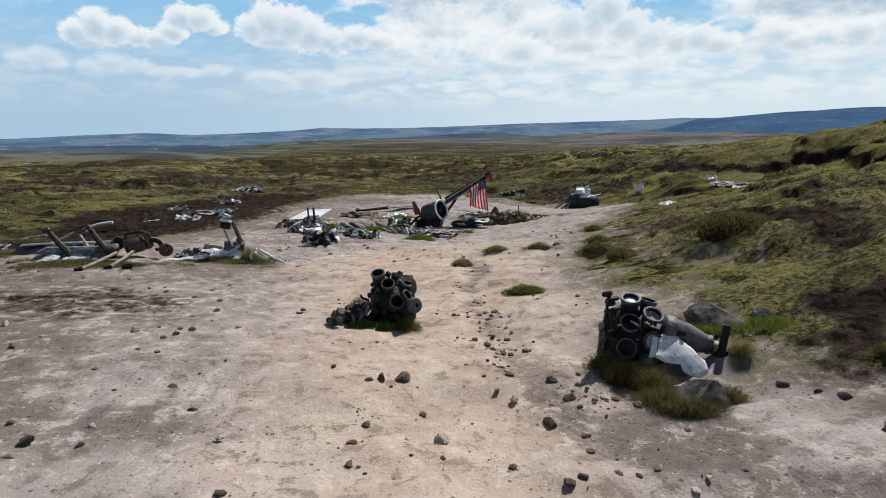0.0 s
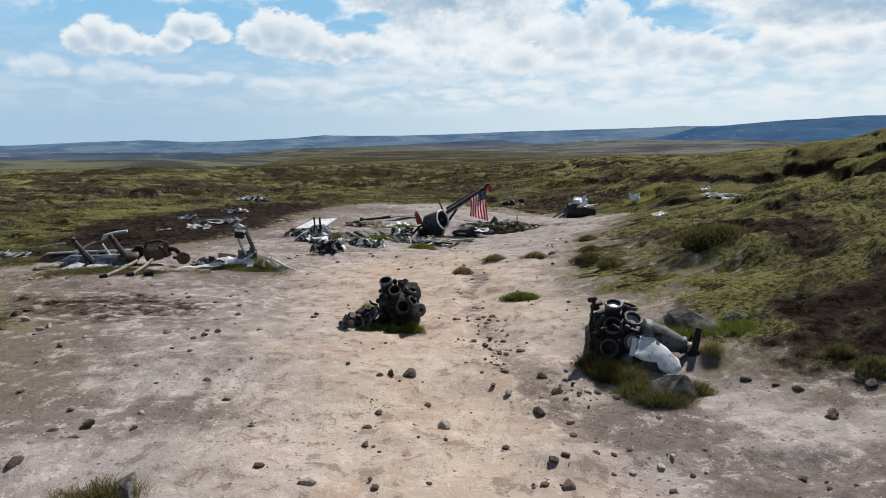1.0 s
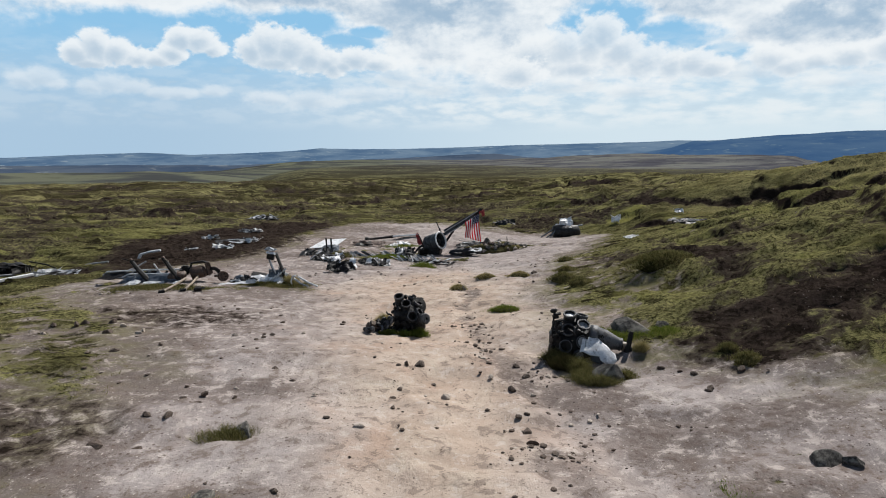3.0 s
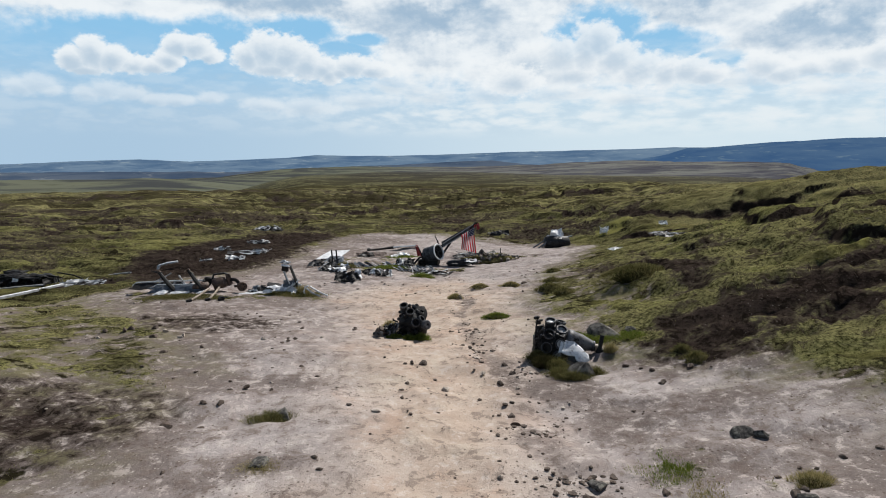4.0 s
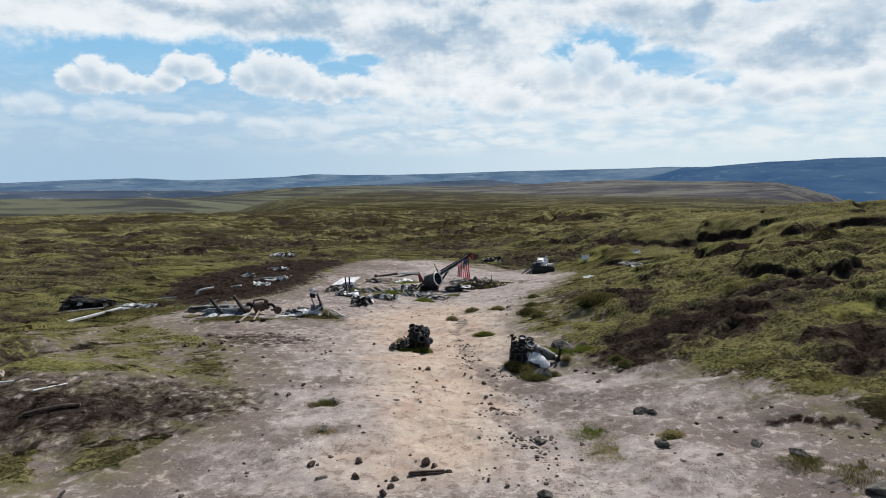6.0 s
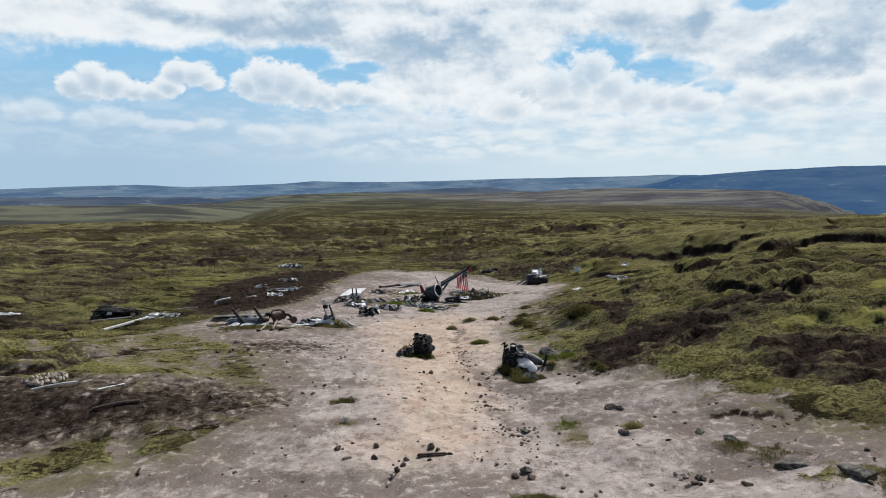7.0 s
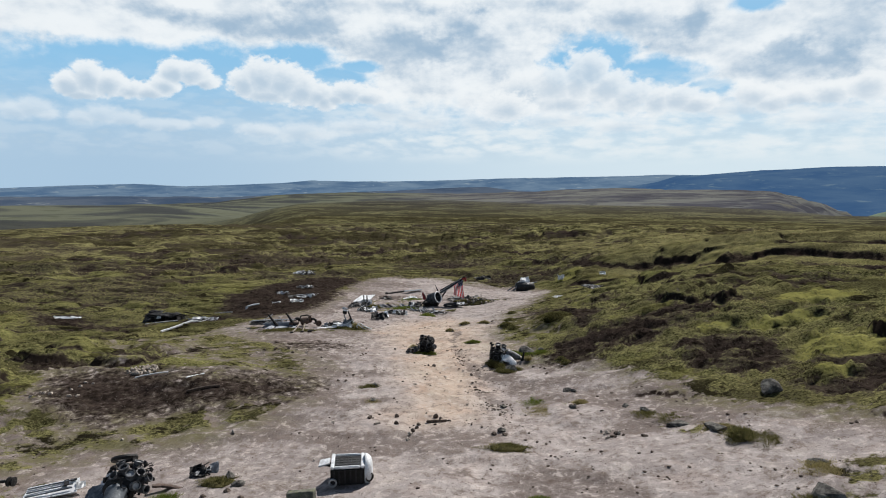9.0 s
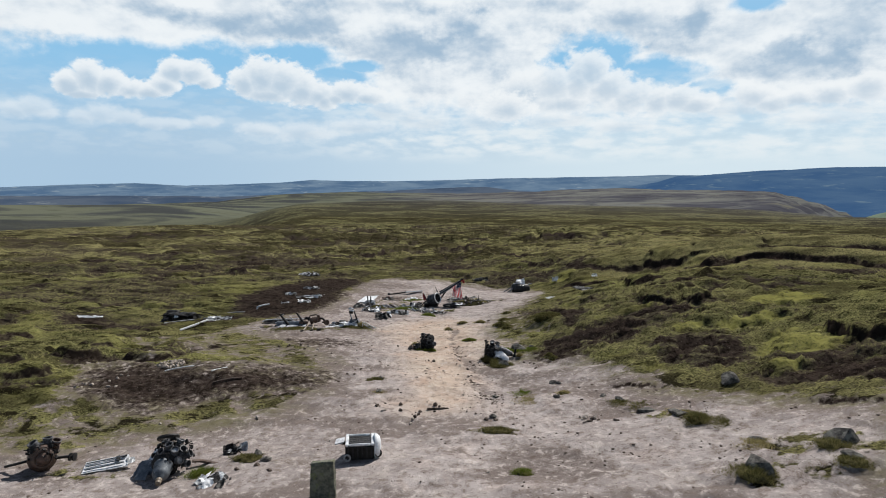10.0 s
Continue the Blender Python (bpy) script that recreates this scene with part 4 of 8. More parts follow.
        e2 = step01(-0.10, 0.14, end + (fbm(xs / 1.3, ys / 1.3, 3, 95) - 0.5) * 0.25)
        wide = 0.05 * run
        lip = 1.2 * high * e2 * (0.55 * step01(-wide, wide, d2) + 0.45 * step01(0.0, 0.55 * run, d2 + 0.6 * wide)) * np.exp(-np.clip(d2 - 0.3 * run, 0, None) / run) * (0.88 + 0.24 * fbm(xs / 1.1, ys / 1.1, 3, 93))
        top[k] = np.maximum(top[k], lip)
        peat[k] = peat[k] * (1 - step01(0.36, 0.6, lip / high))
        peat[k] = np.maximum(peat[k], e2 * step01(-0.16 * run, -0.03 * run, d2) * step01(wide * 1.2, 0.2 * wide, d2))
    z = z + top
    # broken turf: bare peat lies lower than the ragged islands round it
    tear = (fbm(xn / 1.7, yn / 1.1, 5, 131, 0.62) - 0.5) * 3.4
    scar = spots(SCARS, xn, yn, tear)
    loose = (fbm(xn / 4.2, yn / 2.3, 6, 137, 0.62) - 0.63) * 6.0 * step01(1.2, 3.0, -dn) - 0.8 * step01(14, 19, xn) * step01(20, 26, yn)
    hole = np.maximum(step01(-0.7, 0.9, scar), step01(-0.2, 0.5, loose)) * (1 - bn)
    sunk = np.zeros(x.shape)
    sunk[near] = hole
    z = z - 0.16 * step01(0.45, 0.62, sunk + 0.35 * (vnoise(x / 0.45, y / 0.4, 61) - 0.5)) * (r < 75)
    peat = np.maximum(peat, 0.72 * sunk)
    wet = np.zeros(x.shape)
    wet[near] = 0.75 * step01(-0.15, 0.55, spots(DAMP, xn, yn, tear * 0.42))
    peat[near] = np.maximum(peat[near], 0.15 * step01(0.0, 0.7, spots(DAMP, xn, yn, tear * 0.42)))
    rut = np.exp(-((xn - (1.6 + 0.25 * np.sin(yn))) / 0.55) ** 2) * step01(-1.5, 1, yn) * step01(9, 6.5, yn)
    rut = rut + np.exp(-((xn - (1.35 + 0.45 * np.sin(yn * 0.42 + 0.6) - 0.1 * (yn - 8))) / 0.4) ** 2) * step01(5, 7, yn) * step01(19, 15, yn)
    wet[near] = np.maximum(wet[near], 0.62 * step01(0.35, 1.1, rut + 0.75 * tear))
    for most, (dark, fade, poly) in zip((0.98, 0.75), PEATS):
        wet[near] = np.maximum(wet[near], most * step01(-2.6, 0.8, inside(poly, xn, yn) + wig + 0.5 * tear))
    mottle = slope
    peat = peat * (1 - 0.55 * slope * step01(0.52, 0.57, hummock))
    damp_moss = np.zeros(x.shape)
    damp_moss[near] = step01(-0.2, 0.7, spots(MOSSES, xn, yn, tear * 0.45)) * np.where(xn > 12, 1.0, np.where(xn > 3, 0.75, 0.62))
    mottle = mottle * (1 - 0.8 * damp_moss)
    soil = np.maximum(soil, wet)
    thin = np.zeros(x.shape)
    thin[near] = 0.8 * step01(1.8, -0.4, dn + 0.6 * tear)
    for poly in WORN:
        thin[near] = np.maximum(thin[near], step01(-1.8, 1.4, inside(poly, xn, yn) + wig))
    straw = step01(14, 21, x + 0.2 * (y - 26)) * step01(19, 27, y) * step01(85, 62, y)
    straw = np.maximum(straw, 0.7 * step01(0.52, 0.62, fbm(x / 22 + 5, y / 9, 5, 151)) * step01(38, 60, r) * step01(150, 90, r))
    straw = np.maximum(straw, step01(-22, -45, x) * step01(52, 70, y) * step01(260, 120, y)) * (1 - bare)
    # distance at which the hazed far colour takes over
    hazed_heath = np.clip(step01(300, 850, r), 0, 1)
    moss = 0.72 * step01(0.46, 0.62, fbm(x / 6 + 9, y / 3, 5, 71)) * step01(1.0, 4.0, -d) * (0.35 + 0.65 * step01(75, 35, y))
    moss = np.maximum(moss * (1 - 0.7 * mottle), damp_moss)
    peat = peat * (1 - 0.85 * damp_moss)
    return z, dict(bare=bare, peat=peat, warm=warm, hazed_heath=hazed_heath, moss=moss, soil=soil, straw=straw, thin=thin, band=band, edge=d, mottle=mottle)


def ground_z(x, y):
    return float(land(np.array([x]), np.array([y]))[0][0])


def spaced(lo, hi, fine, far_lo, far_hi, grow):
    """Coordinates at a fine pitch from lo to hi, then growing steps out to the horizon."""
    mid = list(np.arange(lo, hi, fine))
    up, s = [], fine
    v = hi
    while v < far_hi:
        up.append(v)
        s *= grow
        v += s
    down, s, v = [], fine, lo
    while v > far_lo:
        s *= grow
        v -= s
        down.append(v)
    return np.array(down[::-1] + mid + up + [far_hi])


def build_ground():
    xs, ys = spaced(-20, 26, 0.165, -4800, 4800, 1.034), spaced(-9.5, 34, 0.165, -400, 4900, 1.0195)
    X, Y = np.meshgrid(xs, ys)
    z, masks = land(X.ravel(), Y.ravel())
    nx, ny = len(xs), len(ys)
    co = np.stack([X.ravel(), Y.ravel(), z], 1).astype(np.float32)
    i = (np.arange(ny - 1)[:, None] * nx + np.arange(nx - 1)[None]).ravel()
    quads = np.stack([i, i + 1, i + 1 + nx, i + nx], 1).astype(np.int32)
    me = bpy.data.meshes.new("ground")
    me.vertices.add(len(co))
    me.vertices.foreach_set("co", co.ravel())
    me.loops.add(quads.size)
    me.loops.foreach_set("vertex_index", quads.ravel())
    me.polygons.add(len(quads))
    me.polygons.foreach_set("loop_start", np.arange(0, quads.size, 4, dtype=np.int32))
    me.polygons.foreach_set("loop_total", np.full(len(quads), 4, np.int32))
    me.update(calc_edges=True)
    me.shade_smooth()
    for key in ("bare", "peat", "warm", "hazed_heath", "moss", "soil", "straw", "thin", "mottle"):
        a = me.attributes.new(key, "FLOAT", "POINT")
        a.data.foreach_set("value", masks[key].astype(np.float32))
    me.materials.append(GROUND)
    return tagged(new("ground", me), "trodden pale sand, dark peat and olive moor grass of an open moor", "ground", kind="structure")


build_ground()


def ridge(name, label, mat, dist, deep, knots, foot, seed, rough):
    """A far range of hills: a relief whose skyline follows knots of (azimuth, elevation) in degrees."""
    az = np.radians(np.arange(knots[0][0], knots[-1][0], 0.12))
    top = np.interp(np.degrees(az), [k[0] for k in knots], [k[1] for k in knots])
    rows = []
    n = 22
    for j in range(n + 1):
        f = j / n
        rr = dist - deep * f
        crest = 8.3 + dist * np.tan(np.radians(top))
        z = crest + (foot - crest) * (f ** 1.25)
        x0, y0 = rr * np.sin(az), rr * np.cos(az) - 18
        z = z + rough * math.sin(min(1.0, f * 3) * math.pi / 2) * (fbm(x0 / 260, y0 / 260, 5, seed) - 0.5) * (1 - 0.5 * f) + (fbm(x0 / 60, y0 / 60, 3, seed + 5) - 0.5) * 3.0
        rows.append(np.stack([x0, y0, z], 1))
    co = np.concatenate(rows)
    m = len(az)
    i = (np.arange(n)[:, None] * m + np.arange(m - 1)[None]).ravel()
    me = bpy.data.meshes.new(name)
    me.from_pydata(co.tolist(), [], np.stack([i, i + m, i + m + 1, i + 1], 1).tolist())
    me.shade_smooth()
    me.materials.append(mat)
    return tagged(new(name, me), label, "hills", kind="structure")


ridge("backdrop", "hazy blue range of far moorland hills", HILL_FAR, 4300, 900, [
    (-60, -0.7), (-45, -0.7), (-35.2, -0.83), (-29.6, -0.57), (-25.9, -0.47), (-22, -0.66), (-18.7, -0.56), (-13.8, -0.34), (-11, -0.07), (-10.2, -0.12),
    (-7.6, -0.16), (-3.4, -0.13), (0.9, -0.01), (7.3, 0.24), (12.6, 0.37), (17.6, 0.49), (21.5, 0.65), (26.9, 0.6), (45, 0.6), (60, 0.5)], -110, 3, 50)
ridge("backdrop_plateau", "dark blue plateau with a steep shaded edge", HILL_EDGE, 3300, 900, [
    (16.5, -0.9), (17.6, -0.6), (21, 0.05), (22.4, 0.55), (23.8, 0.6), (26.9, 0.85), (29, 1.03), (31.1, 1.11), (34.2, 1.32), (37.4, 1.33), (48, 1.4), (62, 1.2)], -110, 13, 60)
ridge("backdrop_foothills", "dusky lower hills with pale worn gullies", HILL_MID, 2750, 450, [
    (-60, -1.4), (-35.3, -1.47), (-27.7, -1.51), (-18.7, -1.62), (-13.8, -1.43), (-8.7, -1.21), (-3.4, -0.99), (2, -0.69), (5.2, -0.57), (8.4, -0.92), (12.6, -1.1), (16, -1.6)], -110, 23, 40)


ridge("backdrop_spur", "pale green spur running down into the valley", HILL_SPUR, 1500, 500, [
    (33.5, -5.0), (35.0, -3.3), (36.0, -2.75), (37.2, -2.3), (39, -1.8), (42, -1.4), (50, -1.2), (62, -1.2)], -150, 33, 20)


# ---- tools for things ----
def part(name, bm, mat, parent=None, label="", smooth=False):
    """Links a bmesh as one mesh object, under a thing or a part."""
    me = bpy.data.meshes.new(name)
    bmesh.ops.recalc_face_normals(bm, faces=bm.faces)
    bm.to_mesh(me)
    bm.free()
    if smooth:
        me.shade_smooth()
    me.materials.append(mat)
    ob = new(name, me)
    if parent is not None:
        ob.parent = parent
    if label:
        tagged(ob, label)
    return ob


def thing(name, label, category, m, group=""):
    ob = tagged(new(name), label, category, group)
    ob.empty_display_size = 0.2
    ob.matrix_world = m
    return ob


def stand(x, y, turn=0.0, lift=0.0, tip=0.0, lean=0.0):
    """A pose on the ground at x, y."""
    return pose(x, y, ground_z(x, y) + lift, tip, lean, turn)


def rough(bm, amp, freq, seed=0):
    for v in bm.verts:
        p = v.co * freq + Vector((seed * 7.3, seed * 3.1, seed * 1.7))
        v.co += amp * Vector((noise.noise(p), noise.noise(p + Vector((31, 7, 3))), noise.noise(p + Vector((5, 57, 11)))))
    return bm


def lathe(profile, a=(0, 0, 0), b=(0, 0, 1), n=20, bm=None, cap=True):
    """Turns (radius, distance along the axis) pairs round the axis from a towards b."""
    bm = bm or bmesh.new()
    a, b = Vector(a), Vector(b)
    q = (b - a).to_track_quat("Z", "Y").to_matrix()
    rings = []
    for r, h in profile:
        rings.append([bm.verts.new(a + q @ Vector((r * math.cos(t), r * math.sin(t), h))) for t in (2 * math.pi * i / n for i in range(n))])
    for p0, p1 in zip(rings, rings[1:]):
        for i in range(n):
            bm.faces.new((p0[i], p0[(i + 1) % n], p1[(i + 1) % n], p1[i]))
    for ring in (rings[0], rings[-1]):
        if cap and profile[0] != profile[-1] and (ring[0].co - ring[n // 2].co).length > 1e-4:
            bm.faces.new(ring)
    bmesh.ops.remove_doubles(bm, verts=bm.verts, dist=1e-5)
    return bm


def tube(points, radius, n=8, bm=None, taper=1.0, flat=1.0):
    """A bar through the points, round or flattened."""
    bm = bm or bmesh.new()
    pts = [Vector(p) for p in points]
    rings = []
    for i, p in enumerate(pts):
        d = (pts[min(i + 1, len(pts) - 1)] - pts[max(i - 1, 0)]).normalized()
        q = d.to_track_quat("Z", "Y").to_matrix()
        f = radius * (1 + (taper - 1) * i / max(1, len(pts) - 1))
        rings.append([bm.verts.new(p + q @ Vector((f * math.cos(t), f * flat * math.sin(t), 0))) for t in (2 * math.pi * (k + 0.5) / n for k in range(n))])
    for p0, p1 in zip(rings, rings[1:]):
        for k in range(n):
            bm.faces.new((p0[k], p0[(k + 1) % n], p1[(k + 1) % n], p1[k]))
    bm.faces.new(rings[0]), bm.faces.new(rings[-1])
    return bm


def box(size, m=None, bevel=0.01, bm=None):
    bm = bm or bmesh.new()
    made = bmesh.ops.create_cube(bm, size=1.0, matrix=(m or Matrix()) @ Matrix.Diagonal((*size, 1)))
    if bevel:
        edges = list({e for v in made["verts"] for e in v.link_edges})
        bmesh.ops.bevel(bm, geom=edges, offset=bevel, segments=2, affect="EDGES")
    return bm


def plate(corners, nx=10, ny=8, thick=0.006, crumple=0.03, freq=3.0, torn=0.0, seed=0, wave=0.0):
    """A metal sheet between four corners, dented, with torn edges."""
    bm = bmesh.new()
    c = [Vector(p) for p in corners]
    nrm = (c[1] - c[0]).cross(c[3] - c[0]).normalized()
    rng = random.Random(seed)
    grid = []
    for j in range(ny + 1):
        row = []
        for i in range(nx + 1):
            u, v = i / nx, j / ny
            if torn:
                e = torn * (0.3 + 0.7 * noise.noise((i * 0.9 + seed, j * 0.9, seed * 2.3)))
                if i == 0: u += abs(e) * rng.random()
                if i == nx: u -= abs(e) * rng.random()
                if j == 0: v += abs(e) * rng.random()
                if j == ny: v -= abs(e) * rng.random()
            p = (c[0] * (1 - u) + c[1] * u) * (1 - v) + (c[3] * (1 - u) + c[2] * u) * v
            q = p * freq + Vector((seed * 5.1, seed * 2.7, 0))
            p = p + nrm * (crumple * (noise.noise(q) + 0.5 * noise.noise(q * 2.3)) + wave * math.sin(u * nx * 1.6))
            row.append(bm.verts.new(p))
        grid.append(row)
    for j in range(ny):
        for i in range(nx):
            bm.faces.new((grid[j][i], grid[j][i + 1], grid[j + 1][i + 1], grid[j + 1][i]))
    bmesh.ops.recalc_face_normals(bm, faces=bm.faces)
    bmesh.ops.solidify(bm, geom=bm.faces[:], thickness=thick)
    return bm


def boulder(seed, detail=2, flat=0.7, cut=0.5):
    """A unit stone, about one across, with broken faces, its foot at z = -0.3."""
    bm = bmesh.new()
    bmesh.ops.create_icosphere(bm, subdivisions=detail, radius=0.5)
    rng = random.Random(seed)
    planes = [(Vector((rng.uniform(-1, 1), rng.uniform(-1, 1), rng.uniform(-0.3, 1))).normalized(), rng.uniform(0.2, 0.38)) for _ in range(9)]
    for v in bm.verts:
        p = v.co * 2.2 + Vector((seed * 3.7, seed, 0))
        v.co *= 1 + 0.22 * noise.noise(p) + 0.08 * noise.noise(p * 3)
        for nrm, d in planes:
            over = v.co.dot(nrm) - d
            if over > 0:
                v.co -= nrm * over * cut * 1.8
        v.co.z *= flat
    return bm


def grass_bm(n, rx, ry, high, seed, wide=0.018, dome=0.0, droop=0.5):
    """A clump of blades, each bent once."""
    rng = random.Random(seed)
    bm = bmesh.new()
    for _ in range(n):
        t, r = rng.uniform(0, 2 * math.pi), math.sqrt(rng.random())
        r = r ** 1.35 * (1 + 0.9 * noise.noise(Vector((2.1 * math.cos(t), 2.1 * math.sin(t), seed * 0.37)))) + (0.5 * rng.random() if rng.random() < 0.12 else 0)
        x, y = rx * r * math.cos(t), ry * r * math.sin(t)
        z = dome * max(0.0, 1 - r * r) - 0.03
        h = high * rng.uniform(0.35, 1.15) * max(0.35, 1.15 - 0.55 * r)
        lean = Vector((math.cos(t) * r + rng.uniform(-0.6, 0.6), math.sin(t) * r + rng.uniform(-0.6, 0.6), 0)) * droop * h
        a = rng.uniform(0, math.pi)
        side = Vector((math.cos(a), math.sin(a), 0)) * wide * rng.uniform(0.6, 1.3)
        p = Vector((x, y, z))
        m = p + Vector((0, 0, h * 0.62)) + lean * 0.4
        tip = p + Vector((0, 0, h * rng.uniform(0.75, 1.0))) + lean
        v = [bm.verts.new(c) for c in (p - side, p + side, m + side * 0.7, m - side * 0.7, tip)]
        bm.faces.new((v[0], v[1], v[2], v[3])), bm.faces.new((v[3], v[2], v[4]))
    return bm


def dome_bm(rx, ry, high, seed, n=3):
    """The turf or soil that a clump grows on: a low knobbly mound open below."""
    bm = bmesh.new()
    bmesh.ops.create_icosphere(bm, subdivisions=n, radius=1.0)
    for v in bm.verts:
        f = 1 + 0.3 * noise.noise(v.co * 1.9 + Vector((seed * 2.1, seed, 0))) + 0.12 * noise.noise(v.co * 5 + Vector((seed, 0, 0)))
        v.co = Vector((v.co.x * rx * f, v.co.y * ry * f, v.co.z * high * f if v.co.z > 0 else v.co.z * 0.15))
    return bm


def grass_tuft(x, y, w, high, seed, mat=None, label="", dome=0.06, deep=0.7, n=None):
    mat = mat or GRASS
    t = thing("grass_tuft", label or "tuft of rough green grass growing out of bare sand", "grass tuft", stand(x, y), "tufts on the sand")
    if dome >= 0.05:
        part("turf", dome_bm(w * 0.42, w * 0.42 * deep, dome, seed), TURF, t, "dark matted turf", smooth=True)
    part("clump", grass_bm(n or int(900 + 2600 * w), w * 0.55, w * 0.55 * deep, high, seed, 0.0024 + 0.0012 * w, dome * 0.9, 0.8), mat, t)
    return t


# ---- the wrecked radial engines ----
MOUTHS = []


def cylinder(parent, end, way, length=0.42, r=0.12, mat=None, piston=0.0, n=18):
    """One open engine cylinder: finned barrel, mounting rim, and a piston crown inside where it shows."""
    way = Vector(way).normalized()
    MOUTHS.append((parent.name, Vector(end), way, r))
    base = Vector(end) - way * length
    prof = [(r * 0.80, 0.0)]
    h = 0.03
    while h < length - 0.13:
        prof += [(r * 0.84, h), (r * 0.98, h + 0.006), (r * 0.98, h + 0.014), (r * 0.84, h + 0.02)]
        h += 0.034
    prof += [(r * 0.92, length - 0.10), (r * 0.94, length), (r * 0.78, length), (r * 0.76, length - 0.26), (0.001, length - 0.26)]
    c = part("cylinder", lathe(prof, base, end, n), mat or CASE, parent)
    ring = lathe([(r * 0.92, length - 0.05), (r * 1.0, length - 0.045), (r * 1.02, length - 0.012), (r * 0.98, length + 0.003), (r * 0.91, length + 0.003), (r * 0.90, length - 0.05)], base, end, n, cap=False)
    part("rim", ring, BARREL, c, "worn grey mounting rim")
    # a pale crown puts the sunlight inside some barrels into the colour
    if piston:
        part("piston", lathe([(r * 0.755, length - 0.2), (r * 0.755, length - piston), (0.001, length - piston + 0.012)], base, end, n), ALU, c, "piston crown with sunlight in its pale colour")
    return c


def crank_core(parent, a, b, r, seed, mat=None):
    """The crankcase: a stepped, dented drum with cylinder seats."""
    length = (Vector(b) - Vector(a)).length
    prof = [(r * 0.45, 0), (r * 0.75, 0.02), (r * 0.95, length * 0.18), (r, length * 0.25), (r, length * 0.48), (r * 0.93, length * 0.5), (r, length * 0.53), (r, length * 0.78), (r * 0.7, length * 0.92), (r * 0.4, length)]
    core = part("crankcase", rough(lathe(prof, a, b, 22), 0.03, 6, seed), mat or IRON, parent)
    return core


def rods(parent, spec, mat, r=0.014, name="push_rod"):
    for a, b in spec:
        mid = (Vector(a) + Vector(b)) / 2 + Vector((0.01, 0.0, 0.02))
        part(name, tube([a, mid, b], r, 6), mat, parent)


def clutter(parent, centre, size, count, seed, front=-1.0):
    """Brackets, unions and broken lugs that fill the gaps between the cylinders."""
    r = random.Random(seed)
    for i in range(count):
        u, v = r.uniform(0, 2 * math.pi), r.uniform(-0.3, 1.0)
        d = Vector((math.cos(u) * math.cos(v), math.sin(u) * math.cos(v), math.sin(v)))
        p = Vector(centre) + Vector((d.x * size[0], d.y * size[1], d.z * size[2]))
        if any(n == parent.name and (p - c).dot(w) > -0.1 and ((p - c) - w * (p - c).dot(w)).length < q * 1.3 for n, c, w, q in MOUTHS):
            continue
        if i % 3 == 0:
            q = p + Vector((r.uniform(-0.16, 0.16), r.uniform(-0.16, 0.16), r.uniform(-0.08, 0.16)))
            part("pipe", tube([p, p.lerp(q, 0.5) + d * 0.05, q], r.uniform(0.012, 0.026), 6), IRON if i % 5 else CASE, parent)
        else:
            w = r.uniform(0.05, 0.13)
            part("lug", rough(box((w, w * r.uniform(0.5, 1.2), w * r.uniform(0.4, 1.0)), pose(*p, r.uniform(0, 180), r.uniform(0, 180), r.uniform(0, 180)), 0.008), 0.02, 9, i), IRON if i % 9 else CASE, parent)


